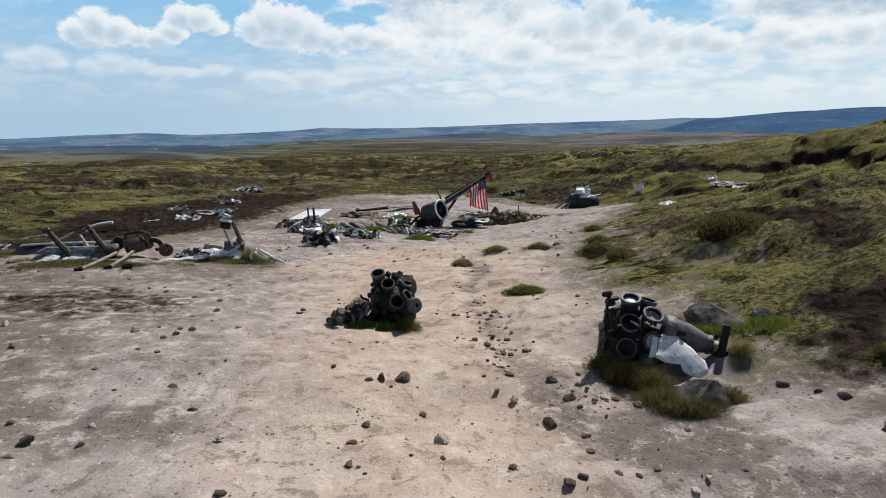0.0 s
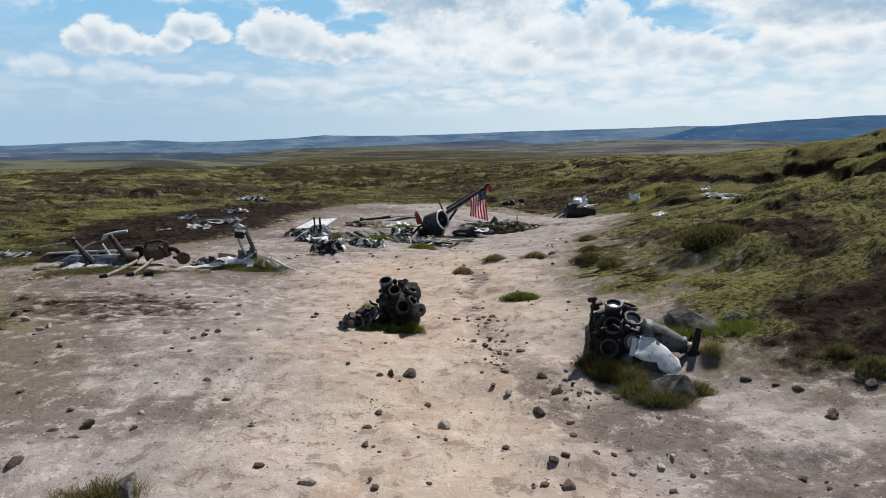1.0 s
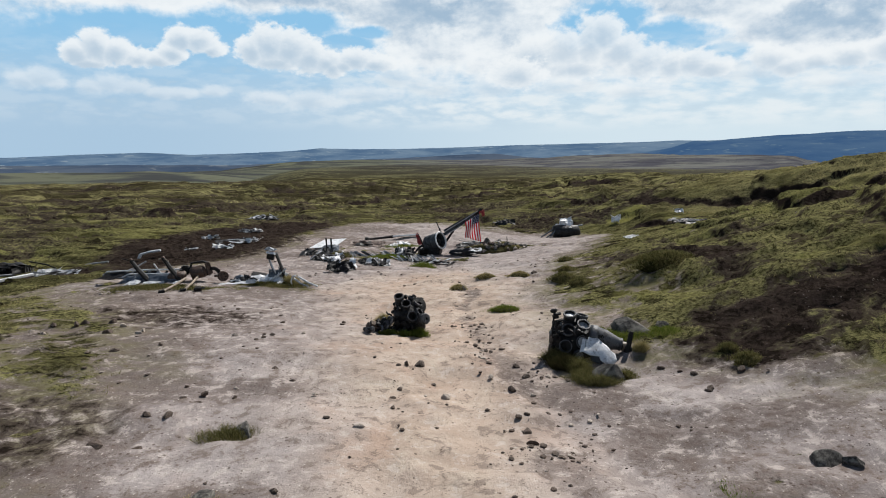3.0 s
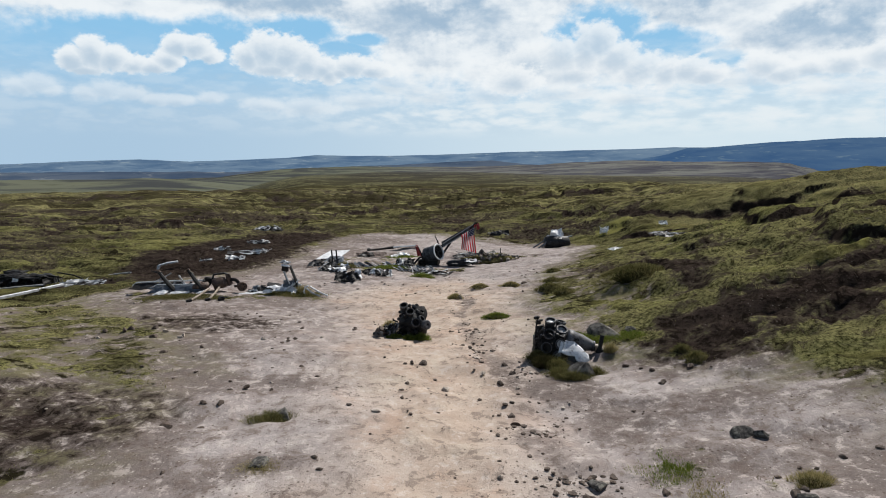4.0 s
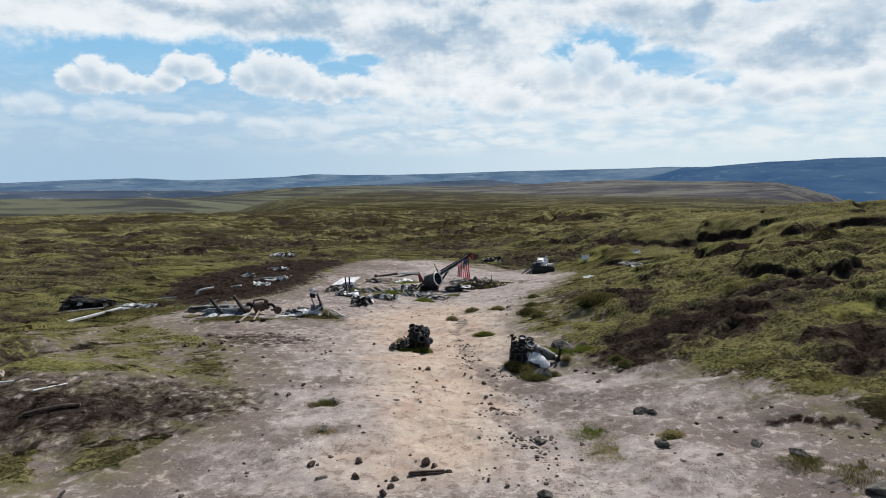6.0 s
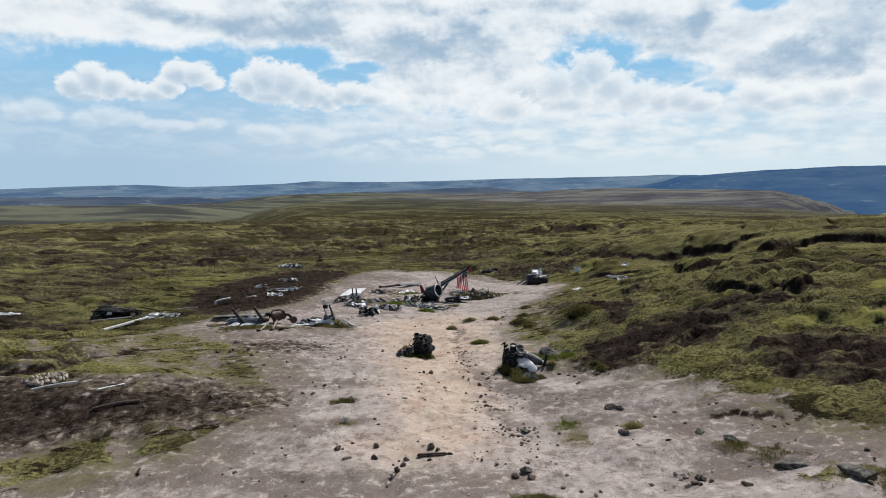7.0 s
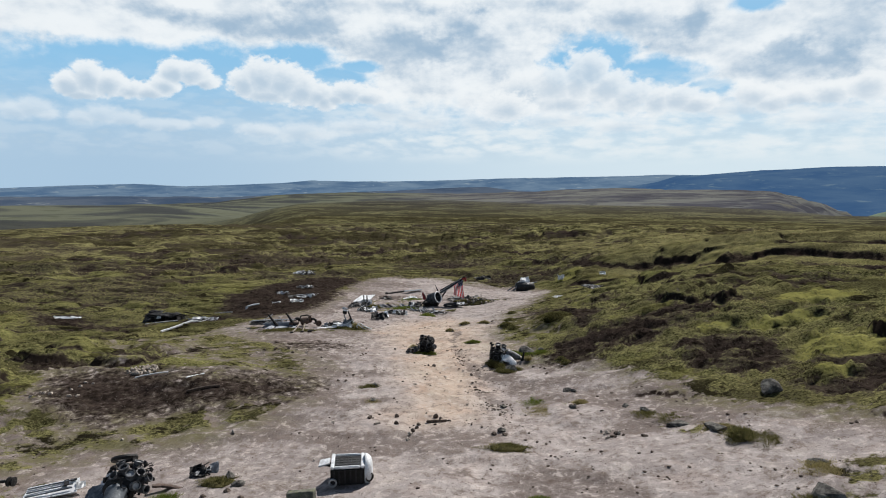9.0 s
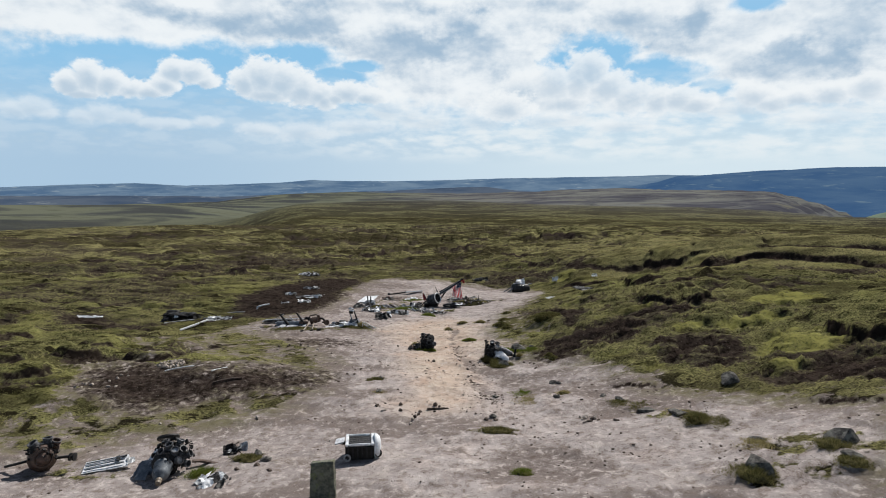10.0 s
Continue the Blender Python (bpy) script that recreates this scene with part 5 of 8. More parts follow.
# the engine in the middle of the sandy ground
def engine_by_path():
    e = thing("radial_engine", "blackened radial aircraft engine with open cylinders, half sunk in sand", "aircraft engine", stand(-1.1, 9.55, 0, -0.03), "wrecked engines")
    crank_core(e, (0.18, 0.85, 0.36), (0.20, 0.20, 0.40), 0.27, 1, IRON)
    crank_core(e, (0.10, 0.50, -0.05), (0.10, 0.42, 0.60), 0.27, 2, IRON)
    crank_core(e, (0.38, 0.5, -0.05), (0.36, 0.4, 0.45), 0.24, 3, IRON)
    for end, way, L, r, p in [
        ((-0.03, 0.42, 0.88), (-0.12, -0.35, 0.93), 0.46, 0.125, 0), ((0.16, 0.24, 0.74), (0.0, -0.6, 0.8), 0.46, 0.12, 0.2),
        ((0.33, 0.06, 0.47), (0.3, -0.8, 0.5), 0.42, 0.125, 0), ((0.64, 0.05, 0.40), (0.62, -0.72, 0.25), 0.46, 0.135, 0.04),
        ((0.30, 0.66, 0.80), (0.25, 0.12, 0.95), 0.40, 0.11, 0), ((0.45, 0.52, 0.68), (0.5, -0.1, 0.85), 0.42, 0.115, 0),
        ((0.50, 0.28, 0.52), (0.7, -0.25, 0.6), 0.36, 0.11, 0),     ]:
        cylinder(e, end, way, L, r, CASE, p)
    # a row of thrown rockers and baffles down the near flank
    for i, (x, y, z, w, tip) in enumerate([(-0.22, 0.06, 0.30, 0.17, 20), (-0.34, 0.02, 0.17, 0.13, 35), (-0.52, -0.04, 0.12, 0.11, 50), (-0.08, 0.12, 0.2, 0.15, 8), (-0.42, 0.2, 0.3, 0.12, 15)]):
        part("baffle", rough(box((w * 0.7, 0.1, w * 1.9), pose(x, y, z, 18, 25 + tip * 0.5, tip * 2), 0.03), 0.045, 7, i), IRON if i % 2 else CASE, e)
    for i in range(11):
        t = radians(33 * i)
        x, y, z = 0.2 + 0.36 * math.cos(t), 0.72 + 0.12 * math.sin(3 * t), 0.5 + 0.3 * math.sin(t)
        part("rocker", rough(box((0.1, 0.12, 0.08), pose(x, y, z, 30 * i, 20, 15 * i), 0.015), 0.03, 10, i), IRON, e)
    rods(e, [((-0.8, -0.06, 0.03), (-0.42, 0.0, 0.16)), ((-0.75, -0.12, 0.02), (-0.5, -0.05, 0.12)), ], IRON, 0.02)
    gear = part("gear_drum", rough(lathe([(0.06, 0), (0.2, 0.01), (0.21, 0.06), (0.17, 0.08), (0.2, 0.12), (0.2, 0.2), (0.08, 0.22), (0.07, 0.16)], (0.38, 0.66, 0.52), (0.62, 0.25, 0.80), 22), 0.015, 9, 4), IRON, e, "toothed black gear drum")
    for i in range(14):
        t = 2 * math.pi * i / 14
        q = Vector((0.24, -0.41, 0.28)).normalized().to_track_quat("Z", "Y").to_matrix()
        p = Vector((0.38, 0.66, 0.52)) + q @ Vector((0.215 * math.cos(t), 0.215 * math.sin(t), 0.04))
        part("tooth", box((0.05, 0.05, 0.09), pose(*p, 25 * i, 15, 20 * i), 0.012), IRON, gear)
    for i in range(5):
        part("exhaust_stub", rough(tube([(0.0 + 0.1 * i, 0.15 + 0.05 * i, 0.08), (0.02 + 0.1 * i, 0.02 + 0.04 * i, 0.12 + 0.03 * i)], 0.045, 9), 0.008, 9, i), IRON, e)
    clutter(e, (0.17, 0.5, 0.30), (0.38, 0.42, 0.40), 36, 5)
    clutter(e, (-0.4, 0.15, 0.12), (0.32, 0.22, 0.2), 20, 6)
    # the end of the right-hand barrel is a pale cap with a bored hole
    part("end_cap", lathe([(0.035, -0.10), (0.035, 0.0), (0.06, 0.004), (0.118, 0.0), (0.132, -0.03), (0.132, -0.12), (0.11, -0.13)], (0.66, 0.02, 0.41), (0.66 + 0.62, 0.02 - 0.72, 0.41 + 0.25), 22), BARREL, e, "pale cap with a bored hole")
    for i, (x, y, z) in enumerate([(-0.33, 0.0, 0.24), (-0.46, -0.06, 0.16), (-0.24, 0.06, 0.34)]):
        part("band", lathe([(0.10, -0.03), (0.125, -0.02), (0.125, 0.02), (0.10, 0.03)], (x, y, z), (x - 0.5, y - 0.35, z + 0.25), 16, cap=False), BARREL, e, "grey worn band")
    return e


engine_by_path()
frag = thing("engine_fragment", "broken grey engine casting lying beside the dark engine", "engine part", stand(-1.74, 9.62, 25))
part("casting", rough(box((0.34, 0.24, 0.2), pose(0, 0, 0.09, 12, 18, 0), 0.05), 0.09, 5, 4), STONE_DARK, frag)
part("lug", lathe([(0.03, 0), (0.06, 0.01), (0.06, 0.12), (0.04, 0.15)], (-0.12, -0.08, 0.06), (-0.5, -0.4, 0.05), 10), BARREL, frag)
frag = thing("engine_fragment", "short dark stub pipe with a grey collar on the sand", "engine part", stand(-1.83, 9.42, -30))
part("pipe", tube([(-0.12, 0, 0.05), (0.14, 0, 0.09)], 0.05, 10), IRON, frag)
part("collar", lathe([(0.04, 0), (0.065, 0.005), (0.065, 0.05), (0.04, 0.055)], (0.1, 0, 0.085), (0.2, 0, 0.1), 12), BARREL, frag)


# the engine by the boulders, with its reduction casing and a propeller stub
def engine_by_boulders():
    e = thing("radial_engine", "dark radial aircraft engine with pale cone casing beside boulders and grass", "aircraft engine", stand(2.74, 7.5, 0, -0.08), "wrecked engines")
    crank_core(e, (0.0, 0.75, 0.30), (0.1, 0.12, 0.40), 0.38, 11)
    crank_core(e, (-0.12, 0.55, -0.05), (-0.1, 0.5, 0.7), 0.38, 12)
    for end, way, L, r, p in [
        ((-0.05, 0.55, 1.0), (-0.05, -0.28, 0.95), 0.46, 0.14, 0.05), ((0.26, 0.72, 0.92), (0.22, 0.0, 0.97), 0.44, 0.135, 0),
        ((0.21, 0.33, 0.83), (0.12, -0.5, 0.85), 0.46, 0.145, 0.06), ((-0.14, 0.22, 0.74), (-0.15, -0.72, 0.68), 0.46, 0.14, 0),
        ((0.14, 0.05, 0.52), (0.1, -0.92, 0.36), 0.46, 0.14, 0.03), ((-0.22, 0.08, 0.42), (-0.25, -0.93, 0.25), 0.44, 0.135, 0),
        ((0.06, -0.02, 0.23), (0.08, -0.9, -0.05), 0.42, 0.13, 0.06), ((-0.34, 0.5, 0.76), (-0.6, -0.2, 0.75), 0.40, 0.12, 0),
    ]:
        cylinder(e, end, way, L, r, CASE, p)
    # rocker gear standing along the far flank
    rack = part("rocker_rail", rough(tube([(-0.46, 0.3, 0.25), (-0.45, 0.36, 0.6), (-0.42, 0.42, 1.0), (-0.38, 0.44, 1.1)], 0.022, 8), 0.012, 9, 5), IRON, e)
    for i in range(7):
        z = 0.34 + 0.125 * i
        part("rocker", rough(box((0.13, 0.10, 0.07), pose(-0.42 + 0.02 * (i % 3), 0.32 + 0.02 * i, z, 20 * (i % 3), 15, 25 * i), 0.015), 0.012, 12, i), IRON, rack)
        if i in (1, 3, 4):
            part("rocker_cap", lathe([(0.018, 0), (0.026, 0.01), (0.016, 0.03)], (-0.38 + 0.05 * (i % 2), 0.25 + 0.02 * i, z - 0.03), (-0.36, -0.2, z), 9), ALU_PALE, rack, "pale metal cap")
    for a, b in [((-0.44, 0.36, 1.02), (-0.28, 0.40, 1.04)), ((-0.42, 0.35, 0.86), (-0.24, 0.4, 0.9)), ((-0.4, 0.2, 0.66), (-0.2, 0.25, 0.7)), ((-0.42, 0.28, 0.5), (-0.28, 0.2, 0.5))]:
        part("bracket", tube([a, b], 0.035, 6), IRON, e)
    clutter(e, (0.0, 0.45, 0.40), (0.42, 0.42, 0.48), 46, 8)
    clutter(e, (-0.36, 0.38, 0.62), (0.08, 0.14, 0.45), 30, 9)
    # reduction gear casing tapering to the propeller shaft
    case = part("gear_casing", rough(lathe([(0.05, -0.06), (0.24, -0.04), (0.255, 0.0), (0.255, 0.1), (0.235, 0.12), (0.22, 0.3), (0.17, 0.46), (0.135, 0.58), (0.125, 0.62), (0.14, 0.63), (0.14, 0.66), (0.1, 0.67)], (0.36, 0.34, 0.56), (0.98, 0.26, 0.40), 24), 0.008, 5, 2), BARREL, e, "grey cast cone casing", smooth=True)
    for i in range(6):
        part("port", lathe([(0.035, -0.02), (0.035, 0.012), (0.022, 0.014), (0.02, -0.02)], (0.40 + 0.075 * (i % 3), 0.12 - 0.01 * (i % 3), 0.62 - 0.095 * (i // 3)), (0.40 + 0.075 * (i % 3), -0.5, 0.72 - 0.095 * (i // 3)), 10), IRON, case)
    part("propeller_shaft", lathe([(0.10, 0), (0.10, 0.2), (0.115, 0.21), (0.115, 0.25), (0.075, 0.26), (0.075, 0.46), (0.05, 0.47)], (0.90, 0.27, 0.40), (1.34, 0.2, 0.28), 16), WOOD, e, "tan corroded propeller shaft")
    part("propeller_stub", tube([(0.96, 0.0, -0.08), (1.06, 0.1, 0.18), (1.14, 0.17, 0.44), (1.19, 0.21, 0.70)], 0.062, 10, taper=0.85, flat=0.8), IRON, e, "snapped black propeller blade root")
    part("hub", lathe([(0.07, 0), (0.11, 0.02), (0.11, 0.16), (0.06, 0.18)], (1.04, 0.22, 0.30), (1.24, 0.18, 0.26), 14), IRON, e)
    rods(e, [((0.98, 0.15, 0.33), (0.98, 0.13, 0.43)), ((1.06, 0.15, 0.3), (1.06, 0.13, 0.4)), ((1.12, 0.15, 0.28), (1.12, 0.13, 0.36))], IRON, 0.018, "stud")
    rods(e, [((0.3, 0.1, 0.45), (0.42, 0.02, 0.2)), ((0.28, 0.08, 0.3), (0.5, 0.05, 0.08))], IRON, 0.03, "oil_pipe")
    return e


engine_by_boulders()
# a torn white skin panel leaning on the casing
def torn_panel():
    t = thing("torn_panel", "torn white skin panel with rivet holes against the engine", "metal panel", stand(3.24, 7.42))
    bm = bmesh.new()
    rim = [(-0.12, 1.0), (-0.30, 0.83), (-0.33, 0.57), (-0.42, 0.45), (-0.30, 0.33), (-0.09, 0.28), (-0.06, 0.13), (0.11, 0.0), (0.27, 0.12), (0.26, 0.33), (0.17, 0.51), (0.10, 0.64), (-0.04, 0.86)]
    pts = [Vector((x, -0.28 + 0.52 * w, 0.04 + 0.50 * w)) for x, w in rim]
    mid = Vector((0.02, -0.06, 0.29))
    rows = []
    for f in (1.0, 0.8, 0.55, 0.3):
        row = []
        for i in range(44):
            a = i / 44 * len(pts)
            k, w = int(a), a - int(a)
            p = pts[k % len(pts)].lerp(pts[(k + 1) % len(pts)], w)
            q = mid.lerp(p, f)
            q = q + Vector((0, -1, 0.4)) * 0.014 * noise.noise(q * 3) + (Vector((noise.noise(q * 14), 0, noise.noise(q * 15 + Vector((9, 0, 0))))) * 0.016 if f == 1.0 else Vector())
            row.append(bm.verts.new(q))
        rows.append(row)
    for r0, r1 in zip(rows, rows[1:]):
        for i in range(44):
            bm.faces.new((r0[i], r0[(i + 1) % 44], r1[(i + 1) % 44], r1[i]))
    bm.faces.new(rows[-1])
    bmesh.ops.recalc_face_normals(bm, faces=bm.faces)
    bmesh.ops.solidify(bm, geom=bm.faces[:], thickness=0.006)
    sheet = part("sheet", bm, ALU_PALE, t, smooth=True)
    for i in range(14):
        w = 0.32 + 0.012 * i
        p = Vector((-0.06 + 0.021 * i, -0.28 + 0.52 * w - 0.015, 0.04 + 0.50 * w + 0.012))
        part("rivet", lathe([(0.004, -0.02), (0.004, 0.006), (0.002, 0.008)], p + Vector((0, 0.02, 0)), p + Vector((0, -1, 0.5)), 7), IRON, sheet)
    # the lower edge is folded under
    part("folded_edge", plate([(-0.46, 0.02, 0.22), (-0.36, -0.02, 0.24), (-0.30, 0.16, 0.46), (-0.36, 0.18, 0.46)], 5, 6, 0.005, 0.03, 6, 0.1, 3), ALU_PALE, t)
    part("under_panel", plate([(-0.22, 0.0, 0.02), (0.02, -0.1, 0.0), (0.02, 0.1, 0.14), (-0.2, 0.2, 0.2)], 6, 5, 0.006, 0.03, 4, 0.1, 5), ALU_BLUE, t, "dark underside sheet")


torn_panel()


# the engine by the memorial stone, and the rusted one beside it
def engine_by_memorial():
    e = thing("radial_engine", "grey radial aircraft engine with smooth nose cone on sand", "aircraft engine", stand(-9.3, -5.25, 0, 0.0), "wrecked engines")
    crank_core(e, (-0.1, 0.8, 0.34), (-0.02, 0.0, 0.34), 0.42, 21)
    nose = part("nose_casing", lathe([(0.1, -0.1), (0.27, -0.08), (0.30, 0.0), (0.30, 0.05), (0.275, 0.08), (0.26, 0.34), (0.25, 0.36), (0.25, 0.42), (0.19, 0.50), (0.13, 0.54), (0.12, 0.60), (0.09, 0.61)], (0.0, 0.02, 0.38), (0.12, -0.62, 0.22), 28), NOSE, e, "smooth blue-grey nose casing", smooth=True)
    part("shaft", lathe([(0.10, 0), (0.10, 0.12), (0.085, 0.14), (0.085, 0.24), (0.05, 0.26)], (0.1, -0.52, 0.24), (0.18, -0.95, 0.14), 14), WOOD, nose, "pale corroded shaft end")
    for end, way, L, r, p in [
        ((0.05, 0.35, 0.98), (-0.1, -0.3, 0.95), 0.44, 0.13, 0.1), ((0.30, 0.22, 0.86), (0.25, -0.5, 0.8), 0.44, 0.13, 0.05), ((0.50, 0.42, 0.80), (0.55, -0.3, 0.75), 0.44, 0.13, 0),
        ((0.52, 0.1, 0.55), (0.75, -0.55, 0.35), 0.42, 0.125, 0.06), ((-0.16, 0.18, 0.82), (-0.35, -0.55, 0.75), 0.42, 0.125, 0), ((-0.38, 0.3, 0.62), (-0.8, -0.4, 0.4), 0.40, 0.125, 0.1),
        ((0.30, 0.75, 0.95), (0.3, 0.25, 0.9), 0.42, 0.125, 0.03), ((0.66, 0.6, 0.55), (0.9, 0.0, 0.4), 0.42, 0.125, 0), ((-0.2, 0.7, 0.95), (-0.3, 0.1, 0.95), 0.40, 0.13, 0), ((0.66, 0.35, 0.3), (0.9, -0.35, 0.05), 0.4, 0.12, 0),
    ]:
        cylinder(e, end, way, L, r, BARREL, p)
    clutter(e, (0.12, 0.5, 0.5), (0.62, 0.55, 0.55), 110, 14)
    for i in range(9):
        t = radians(20 + 36 * i)
        part("intake_pipe", tube([(0.1 + 0.3 * math.cos(t), 0.8, 0.5 + 0.3 * math.sin(t)), (0.1 + 0.45 * math.cos(t), 0.62, 0.5 + 0.42 * math.sin(t)), (0.1 + 0.5 * math.cos(t), 0.4, 0.5 + 0.46 * math.sin(t))], 0.035, 7), IRON, e)
    part("supercharger_ring", lathe([(0.26, 0), (0.34, 0.01), (0.36, 0.06), (0.34, 0.11), (0.26, 0.12), (0.24, 0.06), (0.26, 0)], (-0.22, 0.95, 0.86), (-0.35, 1.3, 1.4), 24), IRON, e)
    part("bent_duct", tube([(0.62, 0.75, 0.2), (0.85, 0.85, 0.16), (1.15, 0.85, 0.12), (1.5, 0.8, 0.05)], 0.085, 9, flat=0.6), RUST, e, "rusty bent duct")
    for i, (c, mat) in enumerate([(((-1.05, 0.0, 0.02), (-0.4, -0.05, 0.12), (-0.35, 0.4, 0.5), (-0.95, 0.45, 0.32)), ALU_BLUE), (((-0.85, -0.2, 0.0), (-0.45, -0.28, 0.05), (-0.42, 0.0, 0.3), (-0.8, 0.05, 0.25)), ALU_BLUE), (((-0.62, 0.32, 0.45), (-0.3, 0.2, 0.5), (-0.28, 0.5, 0.78), (-0.5, 0.55, 0.7)), ALU_PALE)]):
        part("cowling_sheet", plate(c, 8, 7, 0.008, 0.06, 3.5, 0.15, 30 + i), mat, e, "crumpled dull cowling metal")
    return e


engine_by_memorial()


def rusty_engine():
    e = thing("rusted_engine", "brown rusted engine core with bent shafts on trampled grass", "aircraft engine", stand(-13.45, -4.8, 0, 0.0), "wrecked engines")
    crank_core(e, (-0.25, 0.45, 0.42), (0.15, -0.2, 0.40), 0.42, 31, RUST)
    part("gear_ring", rough(lathe([(0.16, -0.02), (0.30, 0.0), (0.33, 0.04), (0.33, 0.12), (0.29, 0.15), (0.24, 0.16), (0.22, 0.12), (0.16, 0.1), (0.16, -0.02)], (0.10, -0.08, 0.46), (0.55, -0.75, 0.62), 26), 0.01, 6, 2), RUST, e)
    part("hub", lathe([(0.16, 0), (0.2, 0.02), (0.2, 0.14), (0.12, 0.2), (0.05, 0.22)], (0.12, -0.1, 0.46), (0.55, -0.75, 0.62), 20), RUST, e)
    cylinder(e, (-0.28, 0.0, 0.95), (-0.35, -0.3, 0.9), 0.46, 0.16, BARREL, 0.1)
    cylinder(e, (0.02, 0.35, 0.98), (0.0, 0.1, 1.0), 0.44, 0.15, BARREL)
    cylinder(e, (0.34, 0.3, 0.92), (0.3, 0.0, 0.95), 0.42, 0.15, RUST)
    cylinder(e, (-0.05, -0.3, 0.45), (-0.2, -0.95, 0.1), 0.4, 0.13, RUST)
    part("drive_shaft", tube([(-0.3, 0.1, 0.34), (-0.75, -0.05, 0.26), (-1.1, -0.15, 0.2)], 0.06, 9, flat=0.7), IRON, e)
    part("drive_shaft", tube([(0.4, 0.05, 0.4), (0.75, 0.12, 0.42), (1.0, 0.12, 0.4)], 0.045, 8), IRON, e)
    for z0, z1 in ((0.22, 0.58), (0.30, 0.50)):
        part("flange", lathe([(0.03, 0), (0.13, 0.01), (0.13, 0.05), (0.03, 0.06)], (0.84 + (z0 - 0.22) * 1.6, 0.12, 0.41), (1.5, 0.12, 0.41), 12), IRON, e)
    clutter(e, (0.0, 0.1, 0.5), (0.45, 0.4, 0.45), 60, 24)
    for i in range(4):
        part("lug", rough(box((0.14, 0.12, 0.2), pose(-0.35 + 0.18 * i, 0.3 - 0.1 * i, 0.1, 10 * i, 5, 20 * i), 0.02), 0.02, 8, i), RUST, e)
    return e


rusty_engine()


# ---- the wreckage round the flag ----
def drum():
    d = thing("wheel_drum", "black steel drum with pale rim, tilted on wreckage", "wreckage", stand(-0.35, 26.3) @ Matrix.Scale(0.9, 4))
    a, b = (-0.45, 0.25, 0.55), (0.32, -0.28, 0.86)
    L = (Vector(b) - Vector(a)).length
    body = part("drum", lathe([(0.2, 0), (0.44, 0.01), (0.47, 0.06), (0.47, L * 0.3), (0.49, L * 0.32), (0.47, L * 0.35), (0.47, L * 0.6), (0.49, L * 0.62), (0.47, L * 0.66), (0.48, L - 0.05), (0.41, L - 0.04), (0.40, 0.2), (0.001, 0.18)], a, b, 32), DRUM, d)
    part("rim", lathe([(0.43, L - 0.04), (0.49, L - 0.05), (0.515, L - 0.03), (0.515, L + 0.01), (0.49, L + 0.03), (0.44, L + 0.02), (0.43, L - 0.04)], a, b, 36), ALU_PALE, body, "pale bare metal rim")
    part("hub", lathe([(0.001, L * 0.4), (0.14, L * 0.4), (0.16, L * 0.75), (0.1, L * 0.9), (0.001, L * 0.92)], a, b, 18), IRON, body, "black hub")
    ax = (Vector(b) - Vector(a)).normalized()
    q = ax.to_track_quat("Z", "Y").to_matrix()
    for i in range(7):
        t = 2 * math.pi * i / 7
        c = Vector(a) + ax * L * 0.8
        part("spoke", tube([c + q @ Vector((0.1 * math.cos(t), 0.1 * math.sin(t), 0)), c + q @ Vector((0.41 * math.cos(t), 0.41 * math.sin(t), 0.02))], 0.03, 6), CASE, body, "dark spoke")
    part("cradle", rough(box((0.9, 0.6, 0.5), pose(-0.1, 0.1, 0.22, 0, 8, -20), 0.08, ), 0.09, 4, 3), IRON, d, "charred broken framework")
    part("cradle", rough(box((0.5, 0.5, 0.42), pose(-0.7, 0.0, 0.2, 10, -8, 20), 0.06), 0.09, 5, 6), IRON, d)
    part("strut", tube([(0.42, 0.25, 0.9), (0.24, 0.28, 1.4), (0.06, 0.3, 1.85)], 0.075, 8, taper=0.6, flat=0.5), IRON, d)
    part("strut", tube([(0.25, 0.3, 1.5), (0.3, 0.3, 1.3), (0.62, 0.32, 0.8)], 0.05, 8, flat=0.6), IRON, d)
    part("strut", tube([(-0.62, -0.05, 0.25), (-0.8, -0.05, 0.8), (-1.0, 0.0, 1.18), (-1.12, 0.0, 1.22)], 0.07, 8, taper=0.7, flat=0.6), IRON, d)
    part("strut", tube([(-1.2, -0.1, 0.1), (-0.9, -0.1, 0.45), (-0.55, -0.1, 0.6)], 0.06, 8), IRON, d)
    return d


drum()


